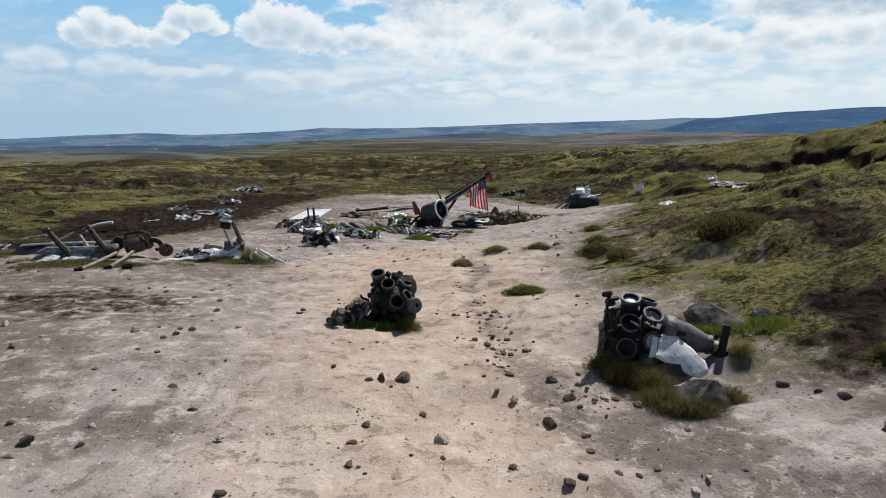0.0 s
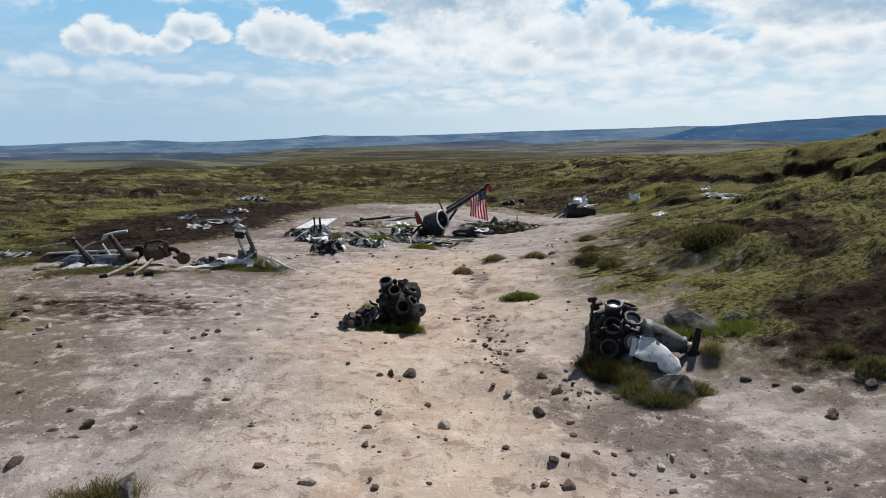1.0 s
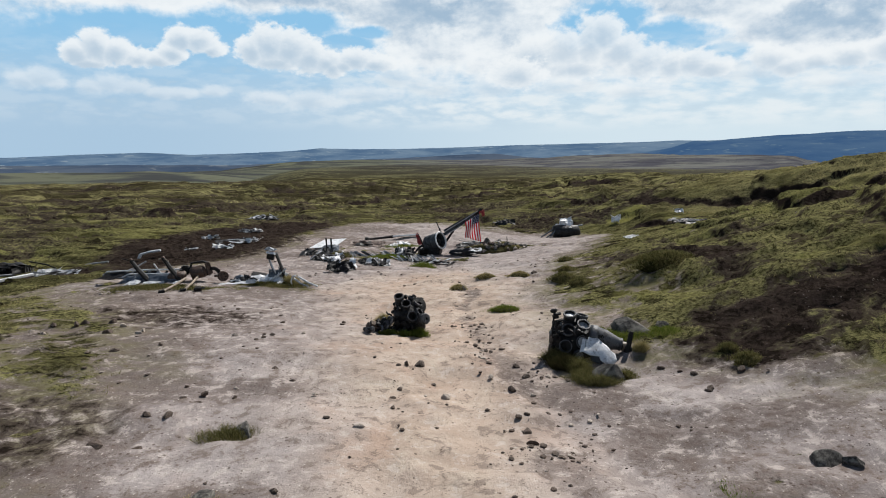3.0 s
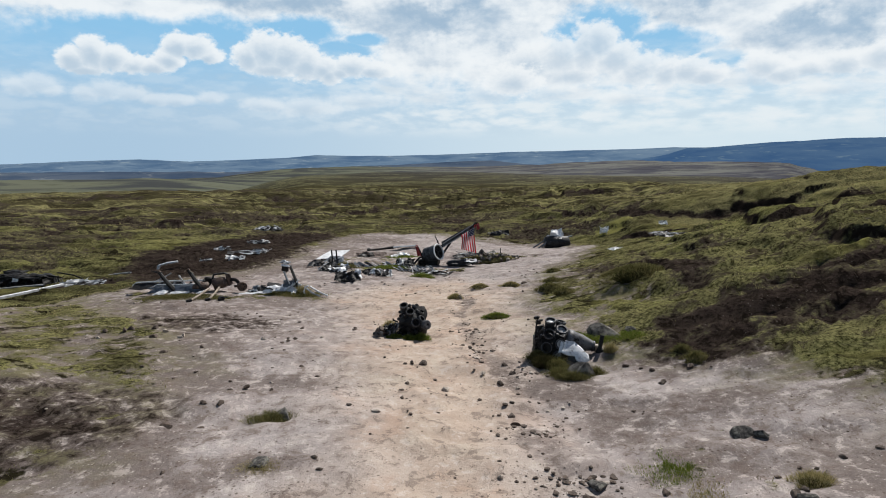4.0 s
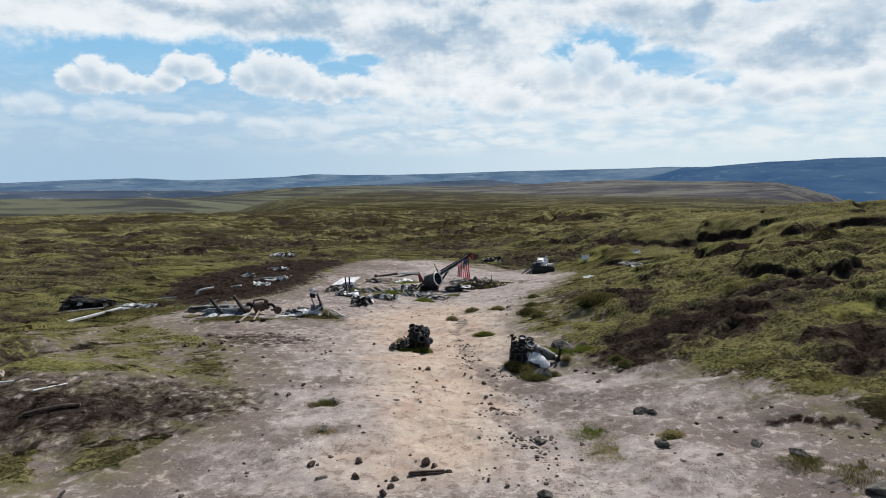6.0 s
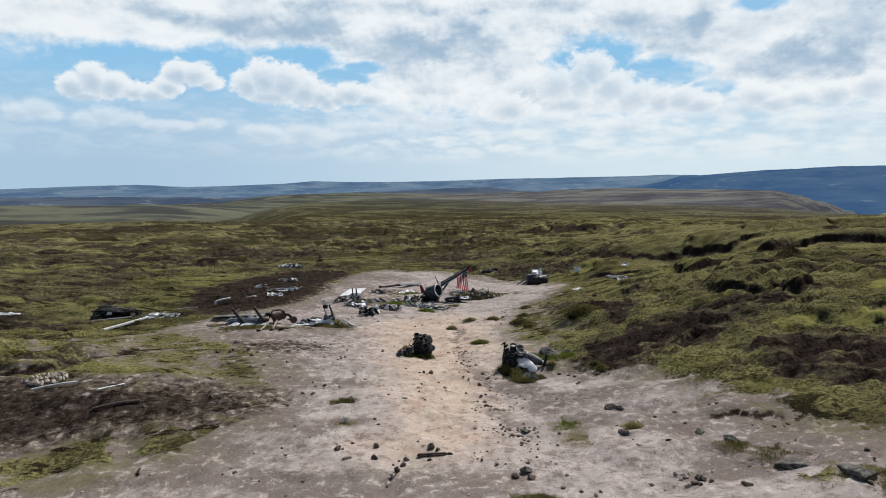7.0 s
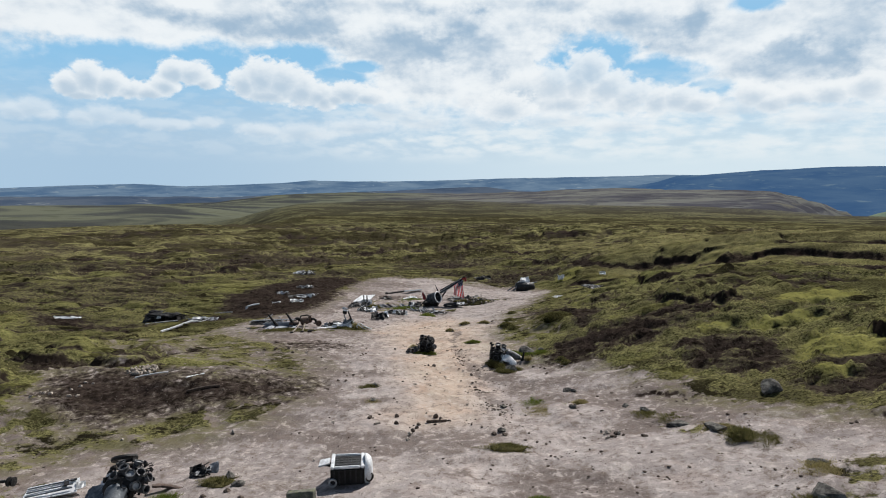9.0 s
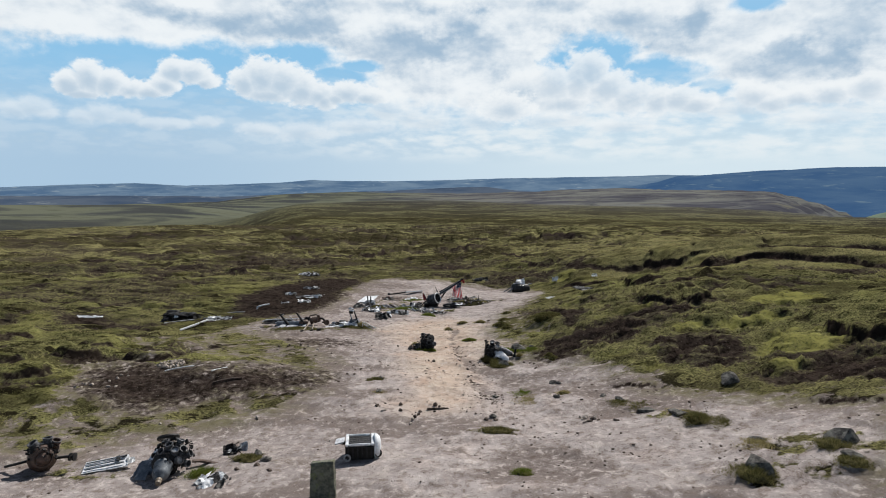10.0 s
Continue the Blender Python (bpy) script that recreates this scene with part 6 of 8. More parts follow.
def landing_leg():
    s = thing("undercarriage_leg", "long dark blue-grey undercarriage leg rising at a slant from the drum", "wreckage", stand(-0.35, 26.5))
    q = Vector((1.95, 0.15, 1.2)).normalized()
    beam = part("beam", tube([(0.35, 0.1, 0.95), (1.2, 0.16, 1.45), (2.3, 0.25, 2.18)], 0.1, 10, flat=0.8), IRON, s)
    part("side_plate", plate([(0.5, -0.02, 0.98), (2.05, 0.06, 1.98), (2.0, 0.1, 2.16), (0.42, 0.06, 1.26)], 16, 4, 0.012, 0.03, 3, 0.04, 4), DRUM, s, "dull blue-grey plate")
    part("rail", tube([(0.5, -0.06, 1.18), (1.4, -0.02, 1.74), (2.2, 0.08, 2.24)], 0.025, 6), ALU, s)
    part("rail", tube([(0.55, -0.06, 1.0), (1.4, -0.02, 1.52), (2.2, 0.08, 2.04)], 0.025, 6), ALU, s)
    part("brace", tube([(0.4, 0.2, 0.4), (0.95, 0.2, 1.2)], 0.06, 8), IRON, s)
    part("end_fitting", rough(box((0.2, 0.2, 0.26), pose(2.32, 0.25, 2.22, 0, 30, 10), 0.04), 0.03, 7, 3), IRON, s)
    part("torn_edge", plate([(1.9, 0.1, 2.1), (2.5, 0.16, 2.4), (2.45, 0.2, 2.2), (2.0, 0.16, 1.9)], 8, 4, 0.008, 0.08, 5, 0.2, 9), IRON, s)
    return s


landing_leg()


def flag():
    """A striped flag hung by its hoist from the end of the leg, its fly hanging down in folds."""
    f = thing("flag", "striped red and white flag with navy canton on the leg", "flag", stand(-0.35, 26.2))
    A, B, C, D = Vector((1.52, 0.0, 1.68)), Vector((2.26, 0.1, 2.14)), Vector((1.56, -0.14, 0.92)), Vector((2.34, -0.05, 0.68))
    def at(u, v):
        p = (A.lerp(B, u)).lerp(C.lerp(D, u), v)
        return p + Vector((0.03 * math.sin(v * 5 + u * 3), -0.10 * math.sin(u * 9.0 + v * 1.5) * (0.25 + v), 0.02 * math.sin(u * 11) * v))
    def cloth(u0, u1, v0, v1, nu, nv, off):
        bm = bmesh.new()
        g = [[bm.verts.new(at(u0 + (u1 - u0) * i / nu, v0 + (v1 - v0) * j / nv) + Vector((0, off, 0))) for i in range(nu + 1)] for j in range(nv + 1)]
        for j in range(nv):
            for i in range(nu):
                bm.faces.new((g[j][i], g[j][i + 1], g[j + 1][i + 1], g[j + 1][i]))
        bmesh.ops.recalc_face_normals(bm, faces=bm.faces)
        bmesh.ops.solidify(bm, geom=bm.faces[:], thickness=0.003)
        return bm
    for i in range(13):
        part("stripe", cloth(i / 13, (i + 1) / 13, 0.0, 1.0, 3, 18, 0), RED if i % 2 == 0 else WHITE, f, "red cloth stripe" if i % 2 == 0 else "white cloth stripe", smooth=True)
    canton = part("canton", cloth(6 / 13, 1.0, 0.0, 0.3, 8, 8, -0.012), NAVY, f, "navy canton", smooth=True)
    for i in range(6):
        for j in range(4):
            p = at(0.5 + 0.085 * i, 0.04 + 0.068 * j) + Vector((0, -0.024, 0))
            part("star", lathe([(0.001, 0), (0.018, 0.0), (0.001, 0.004)], p, p + Vector((0, -1, 0)), 5), WHITE, canton)
    part("tie", tube([B + Vector((0.0, 0.0, -0.03)), B + Vector((0.02, 0.12, 0.06))], 0.02, 6), RED, f)
    return f


flag()
rag = thing("red_cloth", "small faded red cloth tied to a strut", "cloth", stand(-1.28, 26.2, 0, 0))
part("cloth", plate([(-0.1, 0, 1.08), (0.06, 0, 1.02), (0.26, -0.05, 0.5), (0.02, -0.06, 0.52)], 6, 10, 0.004, 0.06, 5, 0.12, 2), RAG, rag)
part("knot", lathe([(0.02, 0), (0.05, 0.03), (0.02, 0.07)], (0.0, 0, 1.06), (0, 0, 2), 8), RAG, rag)
rag = thing("red_cloth", "torn red cloth knotted at the tip of the leg", "cloth", stand(2.05, 26.4, 0, 0))
part("cloth", plate([(-0.1, 0, 2.26), (0.12, 0.02, 2.36), (0.16, -0.02, 2.02), (0.02, -0.06, 1.95)], 6, 8, 0.004, 0.08, 5, 0.25, 8), RAG, rag)


def scrap(name, label, x, y, w, d, h, seed, mats, sheets=4, bars=3, turn=0.0, group="scattered wreckage"):
    """A heap of torn sheets, ribs and bent bars."""
    rng = random.Random(seed)
    t = thing(name, label, "wreckage", stand(x, y, turn, -0.02), group)
    for i in range(int(sheets * 1.8)):
        cx, cy = rng.uniform(-w, w) * 0.42, rng.uniform(-d, d) * 0.4
        sw, sd = w * rng.uniform(0.12, 0.34), d * rng.uniform(0.15, 0.4)
        z0, z1 = h * rng.uniform(0.0, 0.4), h * rng.uniform(0.4, 1.0)
        m = pose(cx, cy, 0, 0, 0, rng.uniform(-40, 40))
        c = [m @ Vector(p) for p in ((-sw, -sd, z0), (sw, -sd, z0 * rng.uniform(0.2, 1)), (sw * 0.8, sd, z1), (-sw * 0.9, sd, z1 * rng.uniform(0.5, 1)))]
        part("sheet", plate(c, 7, 6, 0.008, 0.2 * h + 0.02, 4.5 / max(w, 0.4), 0.3, seed + i), mats[i % len(mats)], t)
    for i in range(bars * 2):
        a = Vector((rng.uniform(-w, w) * 0.5, rng.uniform(-d, d) * 0.4, rng.uniform(0.02, 0.15)))
        b = Vector((rng.uniform(-w, w) * 0.55, rng.uniform(-d, d) * 0.4, h * rng.uniform(0.3, 1.05)))
        part("bar", tube([a, a.lerp(b, 0.5) + Vector((0, 0, 0.05)), b], rng.uniform(0.01, 0.028), 6), mats[(i + 1) % len(mats)], t)
    return t


scrap("wreckage_heap", "grey and black torn metal heap on sand", -4.15, 20.2, 1.1, 0.8, 0.6, 101, [IRON, CASE, ALU_PALE, IRON, IRON], 6, 5)
scrap("wreckage_heap", "crumpled white and black sheet metal on sand", -5.45, 23.0, 1.6, 0.8, 0.42, 102, [IRON, ALU_PALE, IRON], 5, 3)
scrap("wreckage_heap", "small heap of pale torn aluminium", -3.0, 22.2, 1.0, 0.6, 0.42, 103, [ALU, IRON, ALU_PALE, IRON], 5, 3)
scrap("wreckage_heap", "dark broken castings lying in grass", -3.75, 22.7, 0.8, 0.5, 0.28, 104, [IRON, CASE], 4, 2)
scrap("wreckage_heap", "grey crushed metal beside the black drum", -2.0, 25.6, 1.0, 0.7, 0.5, 105, [CASE, ALU, IRON], 6, 4)
scrap("wreckage_heap", "dark bent framework and plates", -6.2, 25.0, 1.4, 0.8, 0.45, 106, [IRON, CASE, IRON], 5, 5)
tip = thing("wing_tip", "dark blue-grey wing tip with flaked white paint on sand", "wreckage", stand(1.2, 25.8, 6, 0.0), "scattered wreckage")
part("shell", rough(lathe([(0.02, 0), (0.12, 0.08), (0.19, 0.4), (0.2, 0.9), (0.17, 1.4), (0.08, 1.7), (0.01, 1.76)], (-0.85, 0, 0.1), (1, 0.05, 0.14), 18), 0.03, 4, 3), CASE, tip, smooth=True)
part("flaked_skin", plate([(0.1, -0.22, 0.18), (0.85, -0.18, 0.16), (0.8, 0.08, 0.32), (0.15, 0.08, 0.34)], 9, 6, 0.01, 0.05, 4, 0.3, 3), ALU_PALE, tip, "flaked white skin")
part("torn_edge", plate([(-0.85, -0.3, 0.02), (0.6, -0.36, 0.03), (0.5, -0.16, 0.16), (-0.8, -0.16, 0.14)], 12, 4, 0.01, 0.06, 4, 0.2, 7), IRON, tip)
scrap("wreckage_heap", "dark spars lying behind the stones", 2.2, 28.6, 2.6, 0.8, 0.45, 108, [IRON, ALU_BLUE, CASE], 4, 5)
scrap("wreckage_heap", "brown rusted plates on pale sand", -4.3, 29.0, 1.9, 0.8, 0.3, 109, [RUST, IRON], 5, 2)
scrap("wreckage_heap", "light strips of aluminium in the grass", -2.4, 29.6, 1.0, 0.8, 0.3, 110, [ALU_PALE, ALU], 3, 2)


def rib_row(label, x, y, w, d, count, turn, seed, mats, high=0.2, slant=0.0):
    """Silver wing ribs lying side by side on a crushed spar."""
    rng = random.Random(seed)
    t = thing("wing_ribs", label, "wreckage", stand(x, y, turn, 0.0), "scattered wreckage")
    part("spar", rough(box((w, 0.1, 0.08), pose(0, 0, 0.05), 0.02), 0.05, 3, seed), IRON, t)
    for i in range(count):
        u = -w / 2 + w * (i + 0.5) / count
        z = high * rng.uniform(0.5, 1.2)
        k, y0, y1 = rng.uniform(-0.22, 0.22), -d / 2 * rng.uniform(0.4, 1.1), d / 2 * rng.uniform(0.4, 1.1)
        k += slant
        c = [(u - 0.05, y0, 0.03), (u + 0.04, y0 - 0.05, 0.03 + rng.uniform(0, 0.08)), (u + 0.05 + k, y1, z), (u - 0.05 + k, y1 + 0.04, z * rng.uniform(0.4, 1.2))]
        part("rib", plate(c, 3, 7, 0.008, 0.03, 5, 0.06, seed + i, 0.01), mats[i % len(mats)], t)
    return t


rib_row("row of bright corrugated wing ribs lying on grass", -0.95, 24.0, 2.3, 1.2, 17, -14, 201, [ALU, CASE, ALU, ALU_BLUE], 0.22, -0.6)
rib_row("flattened silver ribs and dark spar on grass", -3.5, 25.7, 2.9, 0.9, 17, 8, 202, [ALU, CASE, ALU], 0.26, -0.3)
rib_row("crushed grey ribs at the edge of the grass", -0.5, 22.9, 1.7, 0.8, 9, -8, 203, [ALU_BLUE, ALU, IRON], 0.2, 0.5)


def white_slab():
    s = thing("white_panel", "flat white aluminium panel propped on dark posts", "metal panel", stand(-6.2, 27.2, 0, 0.0))
    part("panel", plate([(-0.75, -0.75, 0.16), (0.55, -0.5, 0.2), (0.95, 0.9, 0.42), (-0.2, 0.75, 0.38)], 10, 10, 0.02, 0.02, 1.5, 0.03, 2), ALU_PALE, s)
    part("post", tube([(0.22, -0.9, 0.0), (0.18, -0.95, 0.72)], 0.05, 8, flat=0.6), IRON, s)
    part("post", tube([(0.46, -0.9, 0.0), (0.44, -0.95, 0.70)], 0.05, 8, flat=0.6), IRON, s)
    part("base", plate([(-0.4, -1.3, 0.02), (0.9, -1.3, 0.02), (0.8, -0.5, 0.3), (0.0, -0.5, 0.26)], 9, 7, 0.01, 0.1, 3, 0.2, 5), ALU_BLUE, s, "dull blue-grey crumpled base")
    part("prop", tube([(-0.5, -0.5, 0.0), (-0.45, -0.4, 0.18)], 0.05, 7), IRON, s)
    part("prop", tube([(0.4, 0.5, 0.0), (0.4, 0.5, 0.34)], 0.05, 7), IRON, s)


white_slab()
blade = thing("propeller_blade", "long dull blue-grey propeller blade lying on sand", "propeller", stand(-3.1, 32.6, 24, 0.0))
part("blade", tube([(0.0, 0, 0.2), (0.5, 0, 0.22), (1.2, 0, 0.22), (1.75, 0, 0.22)], 0.2, 12, flat=0.25), ALU_BLUE, blade)
part("shank", tube([(0.05, 0, 0.2), (-0.6, 0, 0.16), (-1.6, 0, 0.13)], 0.09, 10, taper=0.6), IRON, blade)
part("root", lathe([(0.08, 0), (0.14, 0.02), (0.14, 0.16), (0.07, 0.2)], (-1.55, 0, 0.13), (-2, 0, 0.12), 14), IRON, blade)


# ---- the wing section with two upright fins ----
def wing_section():
    w = thing("wing_section", "torn grey wing section with dark upright brackets in grass", "wreckage", stand(-9.85, 15.9) @ Matrix.Scale(0.84, 4))
    part("rail", tube([(-2.8, 0.9, 0.10), (-2.5, 0.7, 0.3), (-1.2, 0.75, 0.36), (0.3, 0.85, 0.38), (1.1, 0.9, 0.36)], 0.035, 8), ALU_PALE, w, "bright metal edge rail")
    # this first sheet is black in place of the shaded hollow inside the wing
    part("skin", plate([(-2.75, 0.3, 0.04), (-0.4, 0.4, 0.06), (-0.3, 0.85, 0.32), (-2.5, 0.75, 0.30)], 18, 6, 0.01, 0.05, 2.5, 0.2, 3), IRON, w)
    part("skin", plate([(-1.6, -0.25, 0.0), (0.85, -0.2, 0.02), (0.95, 0.2, 0.34), (-1.4, 0.15, 0.30)], 18, 7, 0.01, 0.09, 2.5, 0.22, 8), ALU_BLUE, w)
    part("edge", tube([(-1.6, 0.1, 0.18), (-1.3, 0.14, 0.32), (-0.2, 0.2, 0.32), (1.0, 0.22, 0.36)], 0.03, 8), ALU_PALE, w)
    for i in range(9):
        x = -2.3 + 0.36 * i
        part("rib", plate([(x, 0.5, 0.02), (x + 0.08, 0.5, 0.02), (x + 0.2, 0.8, 0.34), (x + 0.08, 0.82, 0.34)], 2, 5, 0.01, 0.04, 5, 0.1, i), ALU if i % 3 else IRON, w)
    for bx, tx, tz in ((-0.5, -1.13, 0.92), (0.82, 0.2, 1.02)):
        f = part("bracket", tube([(bx + 0.08, 0.05, -0.02), (bx, 0.05, 0.12), ((bx + tx) / 2 - 0.02, 0.06, tz * 0.55), (tx, 0.06, tz)], 0.17, 8, taper=0.5, flat=0.8), IRON, w, "dark riveted bracket")
        part("lug", lathe([(0.03, -0.05), (0.075, -0.04), (0.075, 0.04), (0.03, 0.05)], (tx, 0.06, tz), (tx, -1, tz), 12), RUST, f)
    part("tip_rod", tube([(-1.5, 0.1, 0.98), (-1.2, 0.08, 0.9), (-0.95, 0.0, 0.92)], 0.025, 6), IRON, w)
    part("tip_rod", tube([(0.0, 0.1, 0.95), (0.2, 0.06, 1.02), (0.45, 0.0, 0.9)], 0.025, 6), WOOD, w)
    for i, c in enumerate([((-1.25, -0.6, 0.0), (-0.7, -0.5, 0.0), (-0.6, -0.25, 0.14), (-1.0, -0.2, 0.16)), ((-0.6, -0.45, 0.0), (0.4, -0.4, 0.0), (0.3, -0.2, 0.1), (-0.5, -0.2, 0.1)), ((0.4, -0.3, 0.01), (0.95, -0.35, 0.02), (1.0, 0.0, 0.16), (0.5, 0.0, 0.14))]):
        part("torn_skin", plate(c, 7, 5, 0.008, 0.06, 5, 0.2, 40 + i), ALU_PALE, w, "torn white skin")
    part("strut", tube([(-2.3, 0.7, 0.1), (-1.7, 1.2, 0.32), (-1.2, 1.5, 0.6)], 0.03, 6), ALU, w)
    part("strut", tube([(-0.6, 0.9, 0.6), (-0.1, 0.5, 0.2)], 0.035, 6), ALU, w)
    return w


wing_section()


def rusted_leg():
    r = thing("undercarriage_leg", "brown rusted undercarriage leg with drums and a wheel hub", "wreckage", stand(-8.85, 16.1) @ Matrix.Scale(0.86, 4))
    part("drum", rough(lathe([(0.1, 0), (0.16, 0.03), (0.19, 0.2), (0.2, 0.45), (0.18, 0.62), (0.1, 0.7)], (-0.8, -0.2, 0.26), (0.1, 0.1, 0.3), 20), 0.05, 5, 1), RUST, r, smooth=True)
    part("drum", rough(lathe([(0.12, 0), (0.28, 0.04), (0.24, 0.2), (0.25, 0.46), (0.2, 0.58), (0.1, 0.62)], (-0.05, 0.2, 0.28), (0.8, 0.4, 0.48), 20), 0.05, 5, 5), RUST, r, smooth=True)
    part("yoke", tube([(-0.15, 0.3, 0.35), (-0.05, 0.35, 0.72), (0.4, 0.4, 0.78), (0.62, 0.4, 0.72), (0.66, 0.38, 0.3)], 0.07, 8, flat=0.7), IRON, r)
    part("yoke", rough(box((0.3, 0.25, 0.4), pose(-0.32, 0.3, 0.42, 0, 10, 20), 0.04), 0.04, 5, 2), IRON, r)
    part("yoke", rough(box((0.2, 0.22, 0.5), pose(0.62, 0.4, 0.5, 0, -10, 20), 0.04), 0.04, 5, 7), RUST, r)
    part("strap", tube([(0.82 + 0.26 * math.cos(t), 0.35, 0.22 + 0.28 * math.sin(t)) for t in (radians(a) for a in range(0, 190, 20))], 0.045, 6, flat=1.8), IRON, r, "dark arched strap")
    hub = part("wheel", lathe([(0.05, -0.06), (0.2, -0.06), (0.22, -0.02), (0.22, 0.05), (0.2, 0.08), (0.12, 0.06), (0.05, 0.08)], (1.28, 0.15, 0.22), (1.7, -0.5, 0.25), 20), RUST, r)
    for i in range(6):
        t = 2 * math.pi * i / 6
        part("hole_plug", lathe([(0.03, 0), (0.03, 0.02)], (1.3 + 0.11 * math.cos(t), 0.08, 0.22 + 0.12 * math.sin(t)), (1.7, -0.5, 0.25 + 0.12 * math.sin(t)), 8), IRON, hub)
    clutter(r, (0.0, 0.3, 0.3), (0.6, 0.25, 0.3), 30, 33)
    part("axle", tube([(0.9, 0.3, 0.2), (1.3, 0.15, 0.22)], 0.06, 8), RUST, r)
    return r


rusted_leg()
for x0, y0, x1, y1, mat, lab in [(-8.95, 14.2, -8.85, 15.7, WOOD, "bleached tan pole lying in grass"), (-8.4, 14.5, -8.6, 16.2, WOOD, "short tan pole lying in grass")]:
    p = thing("pole", lab, "pole", pose(x0, y0, 0), "poles by the wing")
    za, zb = ground_z(x0, y0), ground_z(x1, y1)
    part("shaft", rough(tube([(0, 0, za + 0.05), ((x1 - x0) / 2, (y1 - y0) / 2, (za + zb) / 2 + 0.1), (x1 - x0, y1 - y0, zb + 0.2)], 0.045, 9), 0.01, 4, 2), mat, p)
    part("burnt_end", tube([(-0.12, -0.06, za + 0.04), (0.05, 0.03, za + 0.055)], 0.05, 9), IRON, p, "charred end")
tube_ = thing("metal_tube", "bent bright aluminium tube lying on peat", "tube", stand(-14.45, 24.5))
part("tube", tube([(-0.35, -0.15, 0.02), (-0.25, -0.1, 0.2), (0.1, 0, 0.3), (0.6, 0.15, 0.36)], 0.085, 9, flat=0.7), ALU_PALE, tube_)
part("torn_end", plate([(-0.4, -0.2, 0.0), (-0.25, -0.2, 0.02), (-0.2, 0.0, 0.22), (-0.4, 0.0, 0.2)], 4, 5, 0.006, 0.04, 5, 0.2, 3), ALU_PALE, tube_)


# ---- the upright tail frame ----
def tail_frame():
    t = thing("tail_frame", "upright dark tail frame over crumpled white and blue skin on grass", "wreckage", stand(-5.7, 16.4))
    part("upright", tube([(0.08, 0.05, 0.0), (0.02, 0.08, 0.4), (-0.14, 0.1, 0.85), (-0.24, 0.1, 1.12)], 0.1, 8, flat=0.45), IRON, t)
    part("upright", tube([(-0.3, 0.2, 0.35), (-0.42, 0.2, 0.6), (-0.5, 0.2, 0.86)], 0.085, 8, flat=0.4), ALU_BLUE, t)
    part("cross_plate", plate([(-0.62, 0.0, 1.22), (-0.24, 0.0, 1.18), (-0.2, 0.2, 1.26), (-0.56, 0.2, 1.34)], 8, 5, 0.012, 0.06, 6, 0.2, 3), ALU_BLUE, t, "dull blue top plate")
    part("cross_plate", plate([(-0.56, -0.02, 1.12), (-0.2, -0.02, 1.06), (-0.18, 0.02, 1.14), (-0.54, 0.02, 1.2)], 8, 4, 0.012, 0.05, 6, 0.2, 6), ALU_PALE, t, "pale bent strip")
    part("box_frame", rough(box((0.26, 0.2, 0.2), pose(-0.42, 0.1, 0.98, 0, 10, 10), 0.02), 0.03, 6, 3), IRON, t)
    part("gusset", plate([(-0.1, 0.05, 0.1), (0.1, 0.02, 0.05), (0.06, 0.05, 0.5), (-0.16, 0.08, 0.62)], 5, 7, 0.012, 0.04, 5, 0.1, 9), ALU_BLUE, t)
    for i, (c, mat) in enumerate([
        (((-1.3, -0.05, 0.02), (-0.4, -0.1, 0.02), (-0.35, 0.4, 0.36), (-1.25, 0.3, 0.22)), ALU_PALE),
        (((-0.95, -0.3, 0.0), (0.02, -0.35, 0.0), (0.0, 0.1, 0.3), (-0.8, 0.1, 0.26)), ALU_PALE),
        (((-0.6, 0.0, 0.1), (-0.2, 0.0, 0.1), (0.0, 0.2, 0.5), (-0.55, 0.3, 0.5)), ALU_BLUE),
        (((-0.3, -0.2, 0.05), (0.12, -0.1, 0.05), (0.2, 0.15, 0.36), (-0.2, 0.2, 0.4)), ALU_PALE),
        (((-0.15, -0.45, 0.0), (0.05, -0.45, 0.0), (0.06, -0.2, 0.24), (-0.1, -0.2, 0.26)), ALU_PALE)]):
        part("skin", plate(c, 10, 8, 0.008, 0.09, 3.5, 0.2, 60 + i), mat, t)
    part("dark_panel", rough(box((0.6, 0.3, 0.3), pose(-1.0, 0.5, 0.15, 8, 5, 10), 0.05), 0.1, 4, 8), IRON, t)
    part("brace", tube([(-0.5, -0.05, 0.1), (-0.1, 0.0, 0.36), (0.12, 0.05, 0.56)], 0.03, 6), ALU_PALE, t)
    part("brace", tube([(0.0, -0.3, 0.05), (0.35, -0.3, 0.03), (0.42, -0.32, 0.03)], 0.03, 6), ALU_PALE, t)
    return t


tail_frame()
for pts in (((0, 0, 0.02), (-0.06, 0, 0.2), (0.0, 0, 0.38), (0.12, 0, 0.42)), ((0.02, 0.1, 0.3), (0.3, 0.05, 0.1), (0.55, 0.0, 0.02)), ((0.15, 0.15, 0.36), (0.5, 0.1, 0.16), (0.85, 0.05, 0.02))):
    h = thing("bent_tube", "pale curved metal tube standing in grass", "tube", stand(-5.25, 16.0), "tubes by the tail")
    part("tube", tube(pts, 0.035, 8), ALU_PALE, h)
scrap("wreckage_heap", "dark folded sheet lying in the grass", -7.1, 16.5, 0.9, 0.5, 0.3, 120, [IRON, ALU_BLUE], 4, 1)
strip = thing("metal_strip", "white bent metal strip on the grass", "metal strip", stand(-7.2, 15.95, 6))
part("strip", plate([(-0.65, -0.06, 0.02), (0.62, -0.05, 0.05), (0.6, 0.06, 0.12), (-0.6, 0.06, 0.04)], 14, 2, 0.01, 0.04, 3, 0.1, 3), ALU_PALE, strip)
